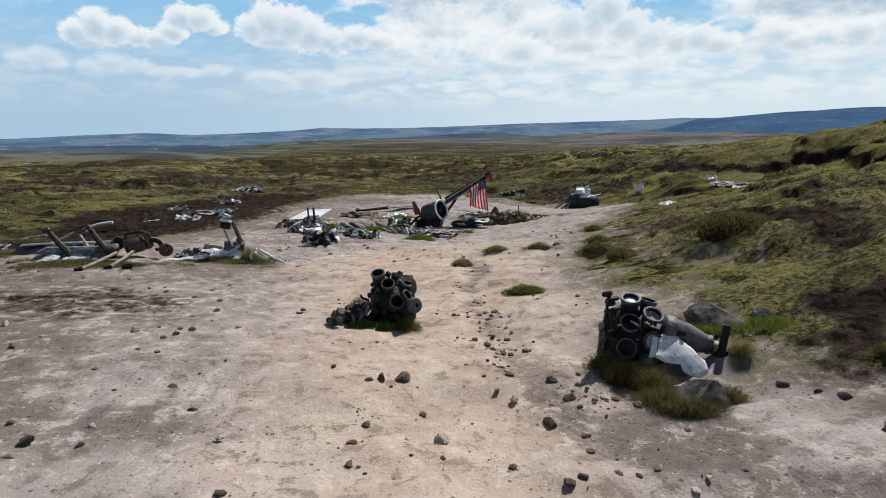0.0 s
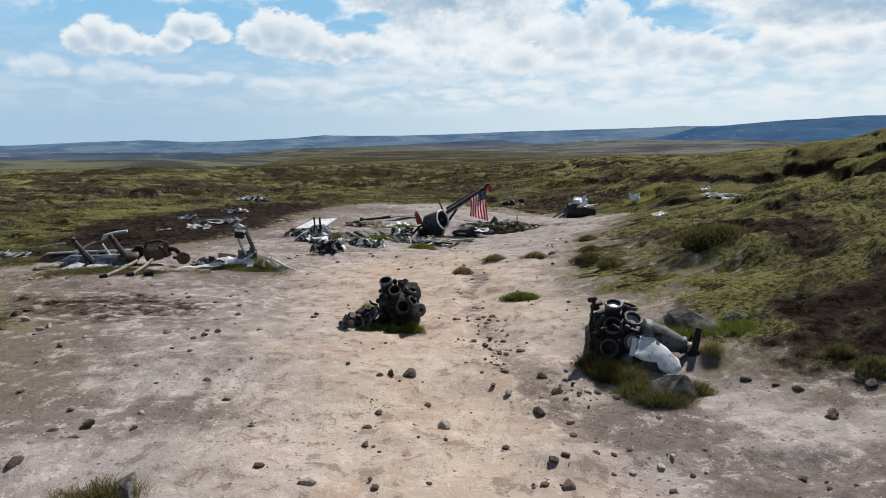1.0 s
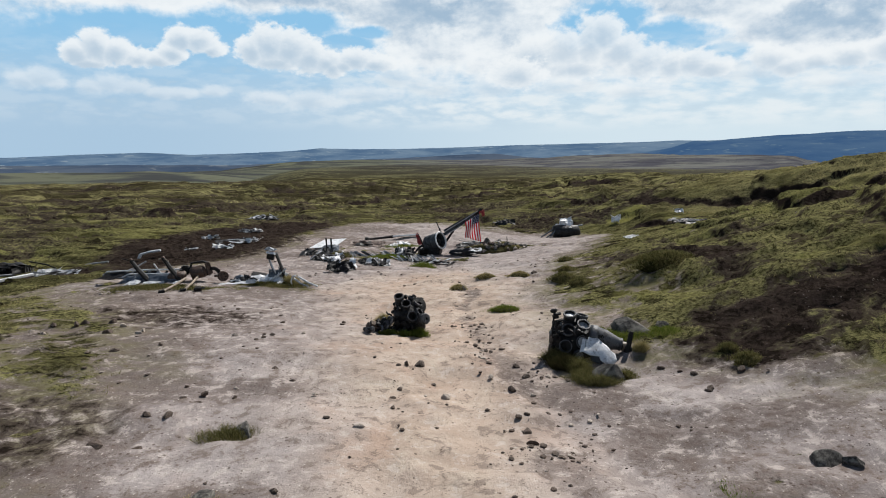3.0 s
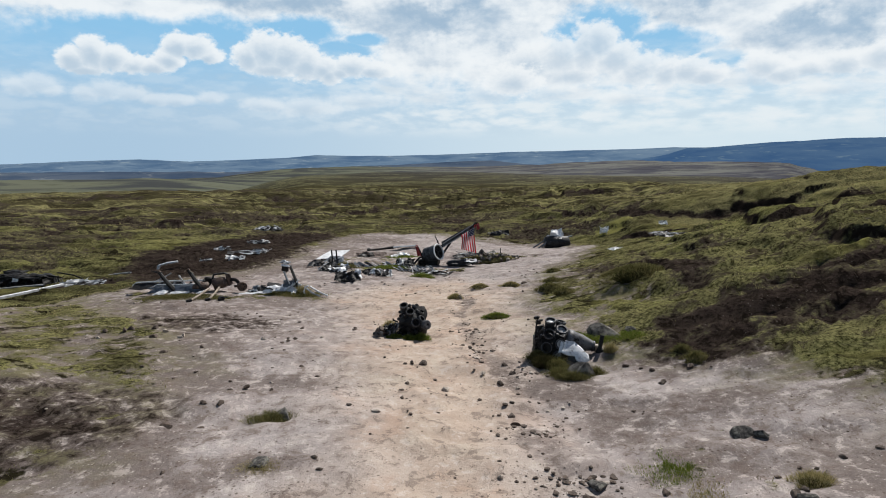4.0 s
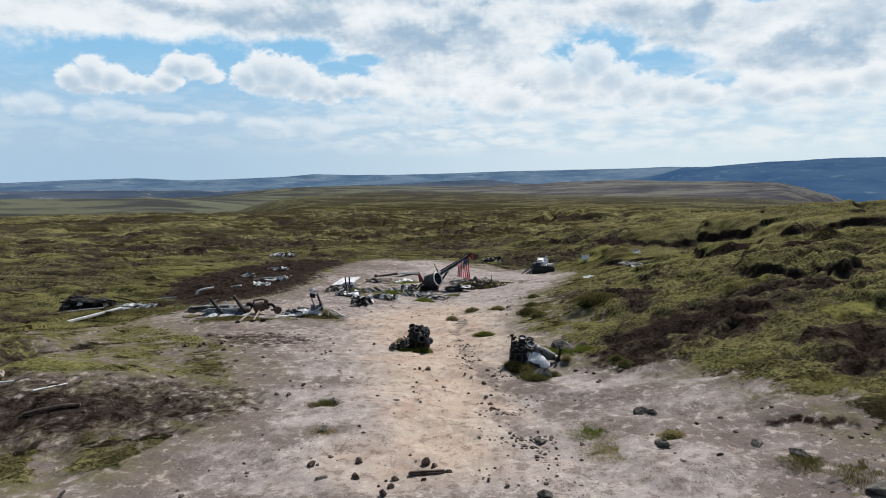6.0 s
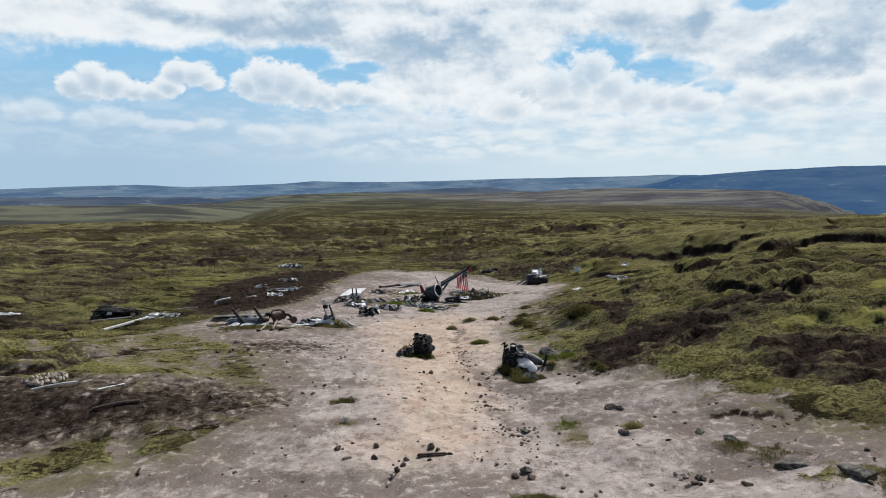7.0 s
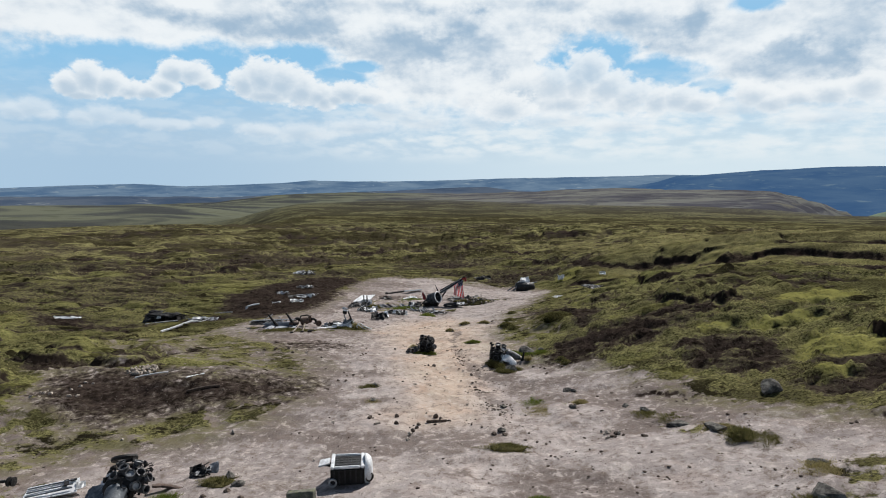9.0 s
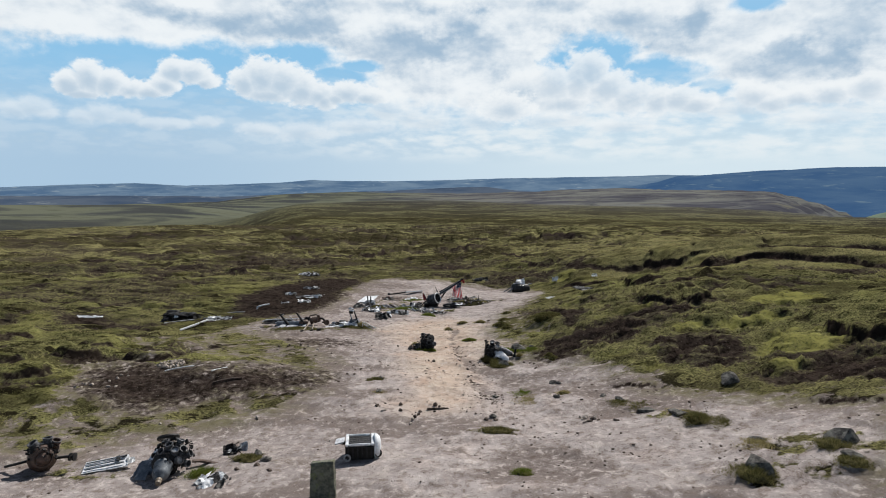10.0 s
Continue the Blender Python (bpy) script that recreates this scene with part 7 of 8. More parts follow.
part("fold", plate([(0.3, -0.04, 0.05), (0.66, -0.04, 0.06), (0.64, 0.02, 0.16), (0.34, 0.02, 0.15)], 6, 2, 0.008, 0.03, 4, 0.1, 5), ALU_PALE, strip)
clod = thing("metal_scrap", "small black crumpled scrap on the sand", "wreckage", stand(-8.0, 14.6))
part("lump", rough(box((0.24, 0.16, 0.14), pose(0, 0, 0.06, 10, 10, 30), 0.03), 0.05, 7, 5), IRON, clod)
part("tab", plate([(0.05, -0.04, 0.05), (0.25, -0.04, 0.12), (0.26, 0.04, 0.16), (0.06, 0.04, 0.1)], 4, 2, 0.008, 0.02, 6, 0.1, 2), IRON, clod)


# ---- the black wreck on the grass with its long beam ----
def burnt_wing():
    """A wing box fallen flat: a buckled black skin over a dark hollow, ribs and a torn lattice at one end."""
    w = thing("burnt_wing_box", "burnt black buckled wing box over a dark hollow on grass", "wreckage", stand(-19.4, 21.5, -4, -0.03) @ Matrix.Scale(1.2, 4))
    part("top_skin", plate([(-1.35, -0.35, 0.36), (0.55, -0.30, 0.42), (0.85, 0.75, 0.34), (-1.2, 0.8, 0.44)], 26, 12, 0.02, 0.16, 2.2, 0.22, 21), IRON, w, "buckled black skin", smooth=True)
    part("top_skin", plate([(-1.5, -0.2, 0.42), (-0.6, -0.25, 0.46), (-0.4, 0.5, 0.60), (-1.3, 0.5, 0.58)], 12, 8, 0.015, 0.12, 3.2, 0.25, 24), IRON, w, "curled black skin")
    part("bottom_skin", plate([(-1.3, -0.45, 0.03), (0.9, -0.5, 0.03), (1.0, 0.7, 0.05), (-1.25, 0.7, 0.06)], 20, 8, 0.015, 0.08, 2.6, 0.2, 22), IRON, w)
    for k in range(6):
        x = -1.15 + 0.36 * k
        part("rib", plate([(x, -0.38, 0.03), (x + 0.05, 0.6, 0.03), (x + 0.02, 0.6, 0.36), (x - 0.03, -0.3, 0.38)], 8, 4, 0.012, 0.06, 4.0, 0.2, 30 + k), CASE if k % 3 == 1 else IRON, w)
    part("front_edge", tube([(-1.4, -0.36, 0.40), (-0.7, -0.38, 0.47), (0.0, -0.36, 0.40), (0.6, -0.34, 0.42)], 0.03, 7), IRON, w)
    part("torn_flap", plate([(-1.35, -0.7, 0.02), (-0.95, -0.62, 0.04), (-0.9, -0.35, 0.34), (-1.3, -0.3, 0.38)], 8, 8, 0.01, 0.1, 4.0, 0.3, 41), CASE, w)
    part("torn_flap", plate([(-0.6, -0.42, 0.28), (-0.28, -0.45, 0.30), (-0.3, -0.36, 0.42), (-0.55, -0.34, 0.42)], 6, 4, 0.01, 0.04, 5.0, 0.3, 43), ALU_PALE, w, "scrap of white skin")
    for k in range(4):
        a, b = Vector((0.55 + 0.14 * k, 0.45 - 0.06 * k, 0.30)), Vector((1.25 + 0.17 * k, -0.45 - 0.05 * k, 0.05))
        part("lattice_bar", tube([a, a.lerp(b, 0.5) + Vector((0, 0, 0.03)), b], 0.018, 6), CASE if k % 2 else IRON, w, "grey lattice bar")
    part("lattice_rail", tube([(0.5, 0.75, 0.44), (1.4, 0.45, 0.40), (1.9, 0.25, 0.30)], 0.028, 6), IRON, w)
    part("lattice_rail", tube([(0.95, -0.55, 0.05), (1.5, -0.75, 0.08), (1.9, -0.8, 0.10)], 0.028, 6), ALU, w)
    clutter(w, (-0.5, 0.1, 0.2), (0.9, 0.5, 0.2), 26, 61)


burnt_wing()
scrap("wreckage_heap", "pale blue plate over a black hollow on grass", -16.7, 21.1, 1.7, 1.0, 0.42, 131, [ALU_PALE, IRON, ALU, IRON], 7, 3)
beam = thing("long_beam", "long straight pale metal beam lying across the grass", "beam", pose(-17.4, 18.2, 0))
za, zb = ground_z(-17.5, 16.1), ground_z(-17.3, 20.4)
part("beam", tube([(-0.15, -2.1, za + 0.06), (0.0, 0.0, (za + zb) / 2 + 0.13), (0.15, 2.2, zb + 0.22)], 0.055, 4), ALU, beam)
part("flange", tube([(-0.2, -2.1, za + 0.11), (-0.05, 0.0, (za + zb) / 2 + 0.18), (0.1, 2.2, zb + 0.27)], 0.022, 6), ALU_PALE, beam)
for (x0, y0), (x1, y1), lab in [((-20.3, 19.8), (-18.6, 21.0), "thin pale strut on the grass"), ((-18.4, 21.6), (-16.6, 20.2), "grey strut leaning on the wreck"), ((-17.6, 22.2), (-15.8, 20.9), "dark strut leaning on the wreck"), ((-16.9, 23.4), (-15.2, 22.4), "pale strut lying on peat"), ((-21.2, 21.4), (-21.0, 22.2), "small white strip on grass")]:
    st = thing("strut", lab, "strut", pose(x0, y0, 0), "struts by the black wreck")
    a, b = ground_z(x0, y0), ground_z(x1, y1)
    part("bar", tube([(0, 0, a + 0.03), ((x1 - x0) / 2, (y1 - y0) / 2, (a + b) / 2 + 0.12), (x1 - x0, y1 - y0, b + 0.18)], 0.04, 6), IRON if "dark" in lab else ALU, st)


# ---- outlying wreckage ----
def right_wreck():
    t = thing("nacelle_wreck", "dark rounded nacelle wreck with crumpled silver skin on top", "wreckage", stand(8.4, 35.6, 0, -0.05))
    part("nacelle", rough(lathe([(0.2, 0), (0.42, 0.06), (0.5, 0.4), (0.5, 1.2), (0.42, 1.7), (0.2, 1.85)], (-0.9, -0.1, 0.34), (1.0, 0.1, 0.36), 20), 0.07, 3, 2), CASE, t, smooth=True)
    for i, c in enumerate([((-0.6, -0.3, 0.6), (0.3, -0.35, 0.65), (0.35, 0.2, 1.15), (-0.4, 0.3, 1.2)), ((-0.2, -0.2, 0.8), (0.5, -0.1, 0.8), (0.4, 0.3, 1.35), (-0.1, 0.3, 1.3)), ((-0.9, -0.3, 0.3), (-0.3, -0.4, 0.4), (-0.2, 0.1, 0.95), (-0.7, 0.2, 0.8))]):
        part("skin", plate(c, 9, 8, 0.01, 0.2, 2.5, 0.2, 70 + i), ALU_PALE, t, "crumpled silver skin")
    for a, b in [((-1.7, -0.2, 0.02), (-0.5, 0.0, 0.75)), ((-1.4, -0.5, 0.02), (-0.6, -0.3, 0.55)), ((-1.2, -0.6, 0.02), (-0.7, -0.3, 0.6)), ((0.6, 0.2, 0.7), (1.2, 0.5, 0.75))]:
        part("strut", tube([a, b], 0.05, 7), ALU_BLUE, t)


right_wreck()
scrap("frame_wreck", "low tangle of pale and grey frames on grass", 12.1, 23.8, 2.3, 0.9, 0.32, 140, [CASE, ALU, IRON, ALU, CASE], 6, 9, -30)
scrap("metal_sheet", "bright folded sheet standing in the moor grass", 12.2, 37.3, 0.7, 0.4, 0.75, 141, [ALU_PALE], 3, 1)
scrap("metal_sheet", "small white torn sheet on the moor", 15.6, 34.6, 1.0, 0.5, 0.35, 142, [ALU_PALE, IRON], 3, 1)
scrap("metal_sheet", "white strip of skin lying in grass", 9.0, 23.6, 0.9, 0.4, 0.2, 143, [ALU_PALE, ALU], 3, 1)
scrap("wreckage_heap", "distant grey heap with dark round parts on moor grass", -14.5, 45.0, 2.4, 0.9, 0.45, 144, [CASE, IRON, ALU, IRON, ALU_PALE], 8, 6)
scrap("wreckage_heap", "dark scrap on the edge of the moor", 4.9, 41.5, 1.6, 0.7, 0.5, 155, [IRON, CASE], 4, 3)
for i, (x, y, w) in enumerate([(-12.2, 33.2, 1.4), (-11.4, 28.6, 1.7), (-11.3, 26.3, 1.0), (-12.9, 26.1, 0.8), (-13.2, 29.6, 0.9), (-10.6, 29.2, 0.9), (-14.0, 31.0, 0.6)]):
    scrap("metal_scrap", "scattered white and grey metal scraps on dark peat", x, y, w, 0.5, 0.25, 160 + i, [CASE, ALU_PALE, ALU, CASE], 4, 4)
scrap("metal_scrap", "thin white strips of metal on dark peat", -27.2, 22.4, 1.9, 0.4, 0.14, 170, [ALU_PALE], 4, 3)


# ---- by the memorial stone ----
def memorial():
    t = thing("memorial_stone", "tall rough mossy memorial slab standing in sand", "memorial", stand(-3.78, -7.4, -6, -0.08))
    bm = bmesh.new()
    bmesh.ops.create_cube(bm, size=1.0, matrix=Matrix.Translation((0, 0, 0.58)) @ Matrix.Diagonal((0.70, 0.17, 1.16, 1)))
    bmesh.ops.subdivide_edges(bm, edges=bm.edges[:], cuts=9, use_grid_fill=True)
    for v in bm.verts:
        v.co.z += 0.05 * v.co.x / 0.35 * (v.co.z > 0.9)
        v.co.x *= 1.06 - 0.1 * v.co.z
    rough(bm, 0.03, 4.5, 3)
    rough(bm, 0.012, 16, 5)
    part("slab", bm, SLAB, t, smooth=True)
    part("foot_grass", grass_bm(240, 0.5, 0.3, 0.16, 7, 0.012), GRASS_GREEN, t, "grass at the foot")


memorial()


def tank():
    """A square silver tank with a sunk, quilted dark top."""
    t = thing("metal_tank", "weathered silver metal tank with a dark sunken top panel", "tank", stand(-3.04, -4.65, 6, 0.0))
    W, D, H = 0.98, 0.86, 0.56
    # sides of the silver tank: black metal paints the shade on them
    part("body", rough(box((W - 0.04, D - 0.04, H - 0.06), pose(0, 0, H / 2), 0.05), 0.012, 4, 2), IRON, t, "ribbed sides, their shade in the near-black metal")
    for i in range(6):
        part("rib", box((0.05, 0.05, H - 0.1), pose(-0.38 + 0.152 * i, -D / 2 + 0.0, H / 2), 0.015), CASE, t)
    for sx in (-1, 1):
        part("top_rail", rough(box((0.1, D, 0.08), pose(sx * (W / 2 - 0.07), 0, H - 0.01), 0.02), 0.008, 6, 3), ALU_PALE, t, "white metal rail")
    for sy in (-1, 1):
        part("top_rail", rough(box((W - 0.26, 0.07, 0.075), pose(0, sy * (D / 2 - 0.05), H - 0.012), 0.02), 0.008, 6, 5), ALU_PALE, t, "white metal rail")
    for i in range(6):
        for j in range(5):
            part("quilt_pad", box((0.105, 0.13, 0.03), pose(-0.30 + 0.12 * i, -0.29 + 0.145 * j, H - 0.035, 3 * ((i * 7 + j) % 3 - 1), 3 * ((i + j * 5) % 3 - 1), 0), 0.012), CASE, t)
    end = part("end_dome", rough(lathe([(0.40, 0), (0.42, 0.02), (0.41, 0.1), (0.34, 0.18), (0.2, 0.22), (0.001, 0.23)], (W / 2 - 0.02, 0, 0.3), (W / 2 + 1, 0, 0.3), 24), 0.02, 4, 4), ALU_PALE, t, "dented white end", smooth=True)
    part("collar", lathe([(0.09, 0), (0.13, 0.0), (0.13, 0.05), (0.09, 0.05), (0.09, 0)], (W / 2 + 0.1, -0.3, 0.2), (W / 2 + 0.4, -0.8, 0.2), 16), IRON, end)
    part("bracket", tube([(-W / 2, 0.1, 0.42), (-W / 2 - 0.14, 0.12, 0.44)], 0.07, 8), IRON, t)
    part("bracket_plate", plate([(-W / 2 - 0.34, -0.05, 0.46), (-W / 2 - 0.04, -0.02, 0.52), (-W / 2 - 0.02, 0.24, 0.56), (-W / 2 - 0.30, 0.22, 0.52)], 6, 5, 0.05, 0.02, 4, 0.05, 3), ALU_PALE, t, "white bracket plate")
    part("foot_ring", lathe([(0.08, 0), (0.12, 0.0), (0.12, 0.06), (0.08, 0.06), (0.08, 0)], (-W / 2 + 0.08, -D / 2 - 0.02, 0.16), (-W / 2 + 0.08, -D, 0.16), 14), ALU, t)


tank()


def flat_panel():
    t = thing("silver_panel", "flat silver access panel with slots lying on the sand", "metal panel", stand(-11.5, -4.5, 22, 0.05, 4, -4))
    part("panel", plate([(-0.72, -0.28, 0.06), (0.66, -0.34, 0.03), (0.66, 0.30, 0.10), (-0.66, 0.36, 0.10)], 14, 7, 0.03, 0.02, 2, 0.03, 2), ALU_PALE, t)
    for y in (-0.2, 0.0, 0.2):
        part("stiffener", box((1.16, 0.05, 0.035), pose(-0.05, y, 0.125 + 0.03 * y, 0, 0, -1), 0.01), ALU_BLUE, t)
    # solid black blocks stand for the shade inside the openings
    part("slot", box((0.12, 0.34, 0.03), pose(0.34, 0.12, 0.13, 0, 0, 8), 0.008), IRON, t, "black block for the shade inside an open slot")
    part("slot", box((0.16, 0.1, 0.03), pose(0.52, 0.2, 0.13, 0, 0, 8), 0.008), IRON, t, "black block for the shade inside an open slot")
    part("torn_corner", plate([(0.6, -0.3, 0.05), (0.86, -0.2, 0.06), (0.84, 0.06, 0.1), (0.6, 0.1, 0.1)], 5, 5, 0.008, 0.05, 6, 0.2, 4), ALU, t)


flat_panel()
scrap("silver_panel", "bent silver access panel with dark holes on sand", -7.35, -6.05, 1.0, 0.7, 0.26, 180, [ALU_PALE, ALU, IRON], 4, 1)
scrap("metal_scrap", "dark crumpled fitting on sand", -7.55, -3.6, 0.6, 0.4, 0.32, 181, [IRON, ALU, CASE], 5, 3)


# ---- boulders and stones ----
STONE_MESHES = {}


def stone_mesh(kind, seed):
    key = (kind, seed)
    if key not in STONE_MESHES:
        mat = {"dark": STONE_DARK, "pale": STONE_PALE, "grit": ROCK}[kind]
        bm = boulder(seed, 3 if kind == "grit" else 2, 0.62 + 0.05 * (seed % 4), 0.55)
        me = bpy.data.meshes.new("stone")
        bm.to_mesh(me)
        bm.free()
        me.materials.append(mat)
        STONE_MESHES[key] = me
    return STONE_MESHES[key]


def stone(x, y, w, seed, kind="dark", label="", name="stone", group="stones on the sand", sink=0.16, deep=0.75, tall=1.0):
    ob = new(name, stone_mesh(kind, seed % 9))
    ob.matrix_world = stand(x, y, (seed * 67) % 360, w * sink * tall) @ Matrix.Diagonal((w, w * deep, w * tall, 1))
    return tagged(ob, label or "loose dark brown stone lying on trodden sand", "stone", group)


ON_PATH = [
    (-1.35, 4.18, 0.18), (-0.52, 7.11, 0.28), (-0.79, 7.06, 0.17), (-0.94, 6.98, 0.13), (0.88, 6.7, 0.15), (1.46, 7.26, 0.18), (1.59, 6.82, 0.21), (1.25, 6.14, 0.26),
    (1.59, 5.89, 0.14), (1.29, 4.49, 0.21), (1.34, 5.02, 0.14), (1.31, 4.03, 0.2), (0.0, 5.77, 0.25), (0.01, 5.21, 0.07), (-4.1, 10.22, 0.14), (-6.27, 10.77, 0.15),
    (-4.78, 8.65, 0.18), (-4.09, 8.55, 0.15), (-3.99, 8.91, 0.18), (-4.17, 8.36, 0.12), (-3.3, 9.07, 0.13), (-3.33, 6.72, 0.15), (-2.85, 6.15, 0.12), (-4.65, 5.77, 0.12),
    (-3.76, 5.73, 0.12), (-3.65, 5.35, 0.12), (-4.16, 5.32, 0.18), (-4.14, 5.0, 0.13),
]
BESIDE_PATH = [
    (-4.43, 5.08, 0.18), (-4.38, 4.4, 0.2), (-4.7, 4.4, 0.17), (-6.82, 7.39, 0.23), (-6.02, 7.75, 0.18), (-8.14, 10.05, 0.18), (3.37, 17.15, 0.36), (4.23, 6.83, 0.2),
    (4.52, 6.54, 0.11), (4.71, 6.33, 0.2), (4.6, 5.48, 0.14), (5.42, 6.0, 0.22), (6.09, 23.79, 0.24), (-2.62, 10.55, 0.14), (0.91, 8.4, 0.14), (-5.11, 3.63, 0.36),
    (-4.41, 3.55, 0.19), (1.48, 3.43, 0.08), (1.64, 5.51, 0.09), (-0.71, 3.5, 0.06), (-1.36, 3.28, 0.07), (1.84, 4.8, 0.09), (1.92, 6.3, 0.09), (3.67, 4.42, 0.11),
]
LOWER = [
    (4.95, 2.85, 0.5), (5.22, 2.63, 0.32), (2.18, 1.49, 0.38), (3.07, 1.19, 0.18), (4.61, 0.56, 0.35), (5.5, -0.27, 0.17), (5.9, 1.69, 0.14), (-2.15, 2.33, 0.13), (4.66, 5.54, 0.2),
    (1.5, -1.36, 0.28), (1.73, -1.22, 0.38), (1.85, -1.49, 0.27), (6.08, -2.96, 0.24), (9.07, -2.27, 0.18), (4.57, 0.66, 0.22), (-6.4, -4.9, 0.25), (-6.2, -4.5, 0.4), (-5.9, -5.3, 0.3), (-7.0, -5.1, 0.22),
]
LETTERS = [
    (-2.92, 0.37, 0.26), (-2.61, -0.18, 0.3), (-1.93, 0.51, 0.25), (-1.93, -0.2, 0.25), (-0.49, 0.46, 0.27), (-0.31, 0.3, 0.24), (-1.1, -0.18, 0.2), (-1.18, -0.5, 0.22), (-1.28, -0.85, 0.24),
    (-1.37, -1.2, 0.25), (-1.44, -1.52, 0.24), (-1.3, -0.2, 0.1), (-0.52, -0.3, 0.14), (-1.42, -0.42, 0.1),
]
for i, (x, y, w) in enumerate(ON_PATH):
    stone(x, y, w * 1.12, i, tall=0.62 + 0.1 * (i % 3), kind="dark" if i % 4 else "pale", label="" if i % 4 else "pale sandy stone half sunk in the path")
for i, (x, y, w) in enumerate(BESIDE_PATH):
    stone(x, y, w * 1.12, i + 30, tall=0.6 + 0.1 * (i % 3), kind="dark", label="peaty stone at the edge of the trodden ground")
for i, (x, y, w) in enumerate(LOWER):
    stone(x, y, w * 1.1, i + 60, tall=0.7, kind="grit" if w > 0.3 else "dark", label="lichened gritstone lump on thin grass" if w > 0.3 else "small brown stone on gravelly sand")
for i, (x, y, w) in enumerate(LETTERS):
    stone(x, y, w, i + 80, "pale" if i in (1, 9, 10) else "dark", "brown stone set out in a pattern on the sand", group="stones laid in a pattern")
bar = thing("flat_stone", "long thin stone laid flat on the sand", "stone", stand(-0.45, -0.05, 3, 0.03), "stones laid in a pattern")
part("slab", rough(box((0.78, 0.1, 0.1), None, 0.03), 0.025, 5, 3), STONE_DARK, bar)
part("chip", rough(box((0.14, 0.1, 0.08), pose(0.45, 0.02, 0.0, 0, 5, 20), 0.02), 0.02, 8, 5), STONE_DARK, bar)
rng = random.Random(7)
for i in range(16):
    stone(5.0 + rng.random() * 0.75, -2.55 + rng.random() * 0.75, rng.uniform(0.12, 0.24), i, "pale" if i % 3 else "dark", "pale stone in a small scattered pile", group="small stone pile")
for x, y, w, tall, deep, seed, lab in [
    (3.12, 6.58, 0.92, 0.9, 0.8, 3, "rounded grey gritstone boulder bedded in grass"), (4.3, 8.75, 1.15, 0.75, 0.7, 5, "dark weathered boulder on the grass bank"), (4.95, 8.75, 0.4, 0.6, 0.8, 6, "small boulder on the grass bank"),
    (-3.1, 4.1, 0.62, 0.5, 0.6, 2, "flat grey boulder in a tuft of grass"), (11.25, -1.0, 1.0, 0.95, 0.8, 1, "square grey boulder on the grass slope"), (11.4, -0.3, 0.8, 0.5, 0.8, 4, "half buried boulder on the slope"),
    (7.0, -0.6, 0.6, 0.5, 0.8, 7, "low boulder in thin grass"), (8.25, -3.2, 1.0, 0.55, 0.7, 8, "flat boulder topped with grass"), (7.45, -2.2, 0.8, 0.5, 0.8, 0, "pale boulder in thin grass"),
    (8.15, -8.5, 1.05, 0.95, 0.8, 2, "dark boulder in a rush clump"), (11.0, -7.7, 1.2, 0.8, 0.8, 3, "grey boulder in grass"), (10.6, -8.8, 0.7, 0.5, 0.8, 5, "flat boulder in grass"), (9.2, -6.6, 0.8, 0.5, 0.8, 6, "low flat boulder on grass"),
    (6.5, 0.2, 0.4, 0.6, 0.8, 4, "small boulder by the grass strip"), (-3.0, 2.15, 0.45, 0.45, 0.8, 1, "flat stone in thin grass"), (0.6, 15.1, 0.42, 0.8, 0.8, 3, "brown stone in a grass tuft"), (-6.6, -4.0, 0.75, 0.5, 0.6, 7, "flat grey rock in grass"),
]:
    stone(x, y, w, seed, "grit", lab, "boulder", "boulders", 0.14, deep, tall)
# white stones on the peat
for i in range(13):
    stone(-16.4 + rng.random() * 1.9, 1.7 + rng.random() * 2.0, rng.uniform(0.12, 0.26), i, "pale", "whitish stone scattered on black peat", group="pale stones on peat", sink=0.1)
for i in range(10):
    stone(-10.0 + rng.random() * 3.5, 8.6 + rng.random() * 1.2, rng.uniform(0.12, 0.28), i, "dark" if i % 2 else "pale", "stone in thin worn turf", group="stones in the turf")


def stone_ring():
    """Pale stones laid in an oval with a few across it."""
    t = thing("stone_ring", "oval of pale stones laid on dark peat", "stone ring", stand(-13.4, 5.05, 12, 0.0))
    r = random.Random(3)
    pts = [(0.56 * math.cos(a), 0.50 * math.sin(a)) for a in (2 * math.pi * i / 21 for i in range(21))] + [(r.uniform(-0.42, 0.42), r.uniform(-0.36, 0.36)) for _ in range(20)]
    for i, (x, y) in enumerate(pts):
        ob = new("stone", stone_mesh("pale", i % 9))
        ob.parent = t
        w = r.uniform(0.17, 0.27)
        ob.matrix_local = pose(x + r.uniform(-0.04, 0.04), y + r.uniform(-0.04, 0.04), 0.04, 0, 0, r.uniform(0, 360)) @ Matrix.Diagonal((w, w * 0.7, w, 1))


stone_ring()


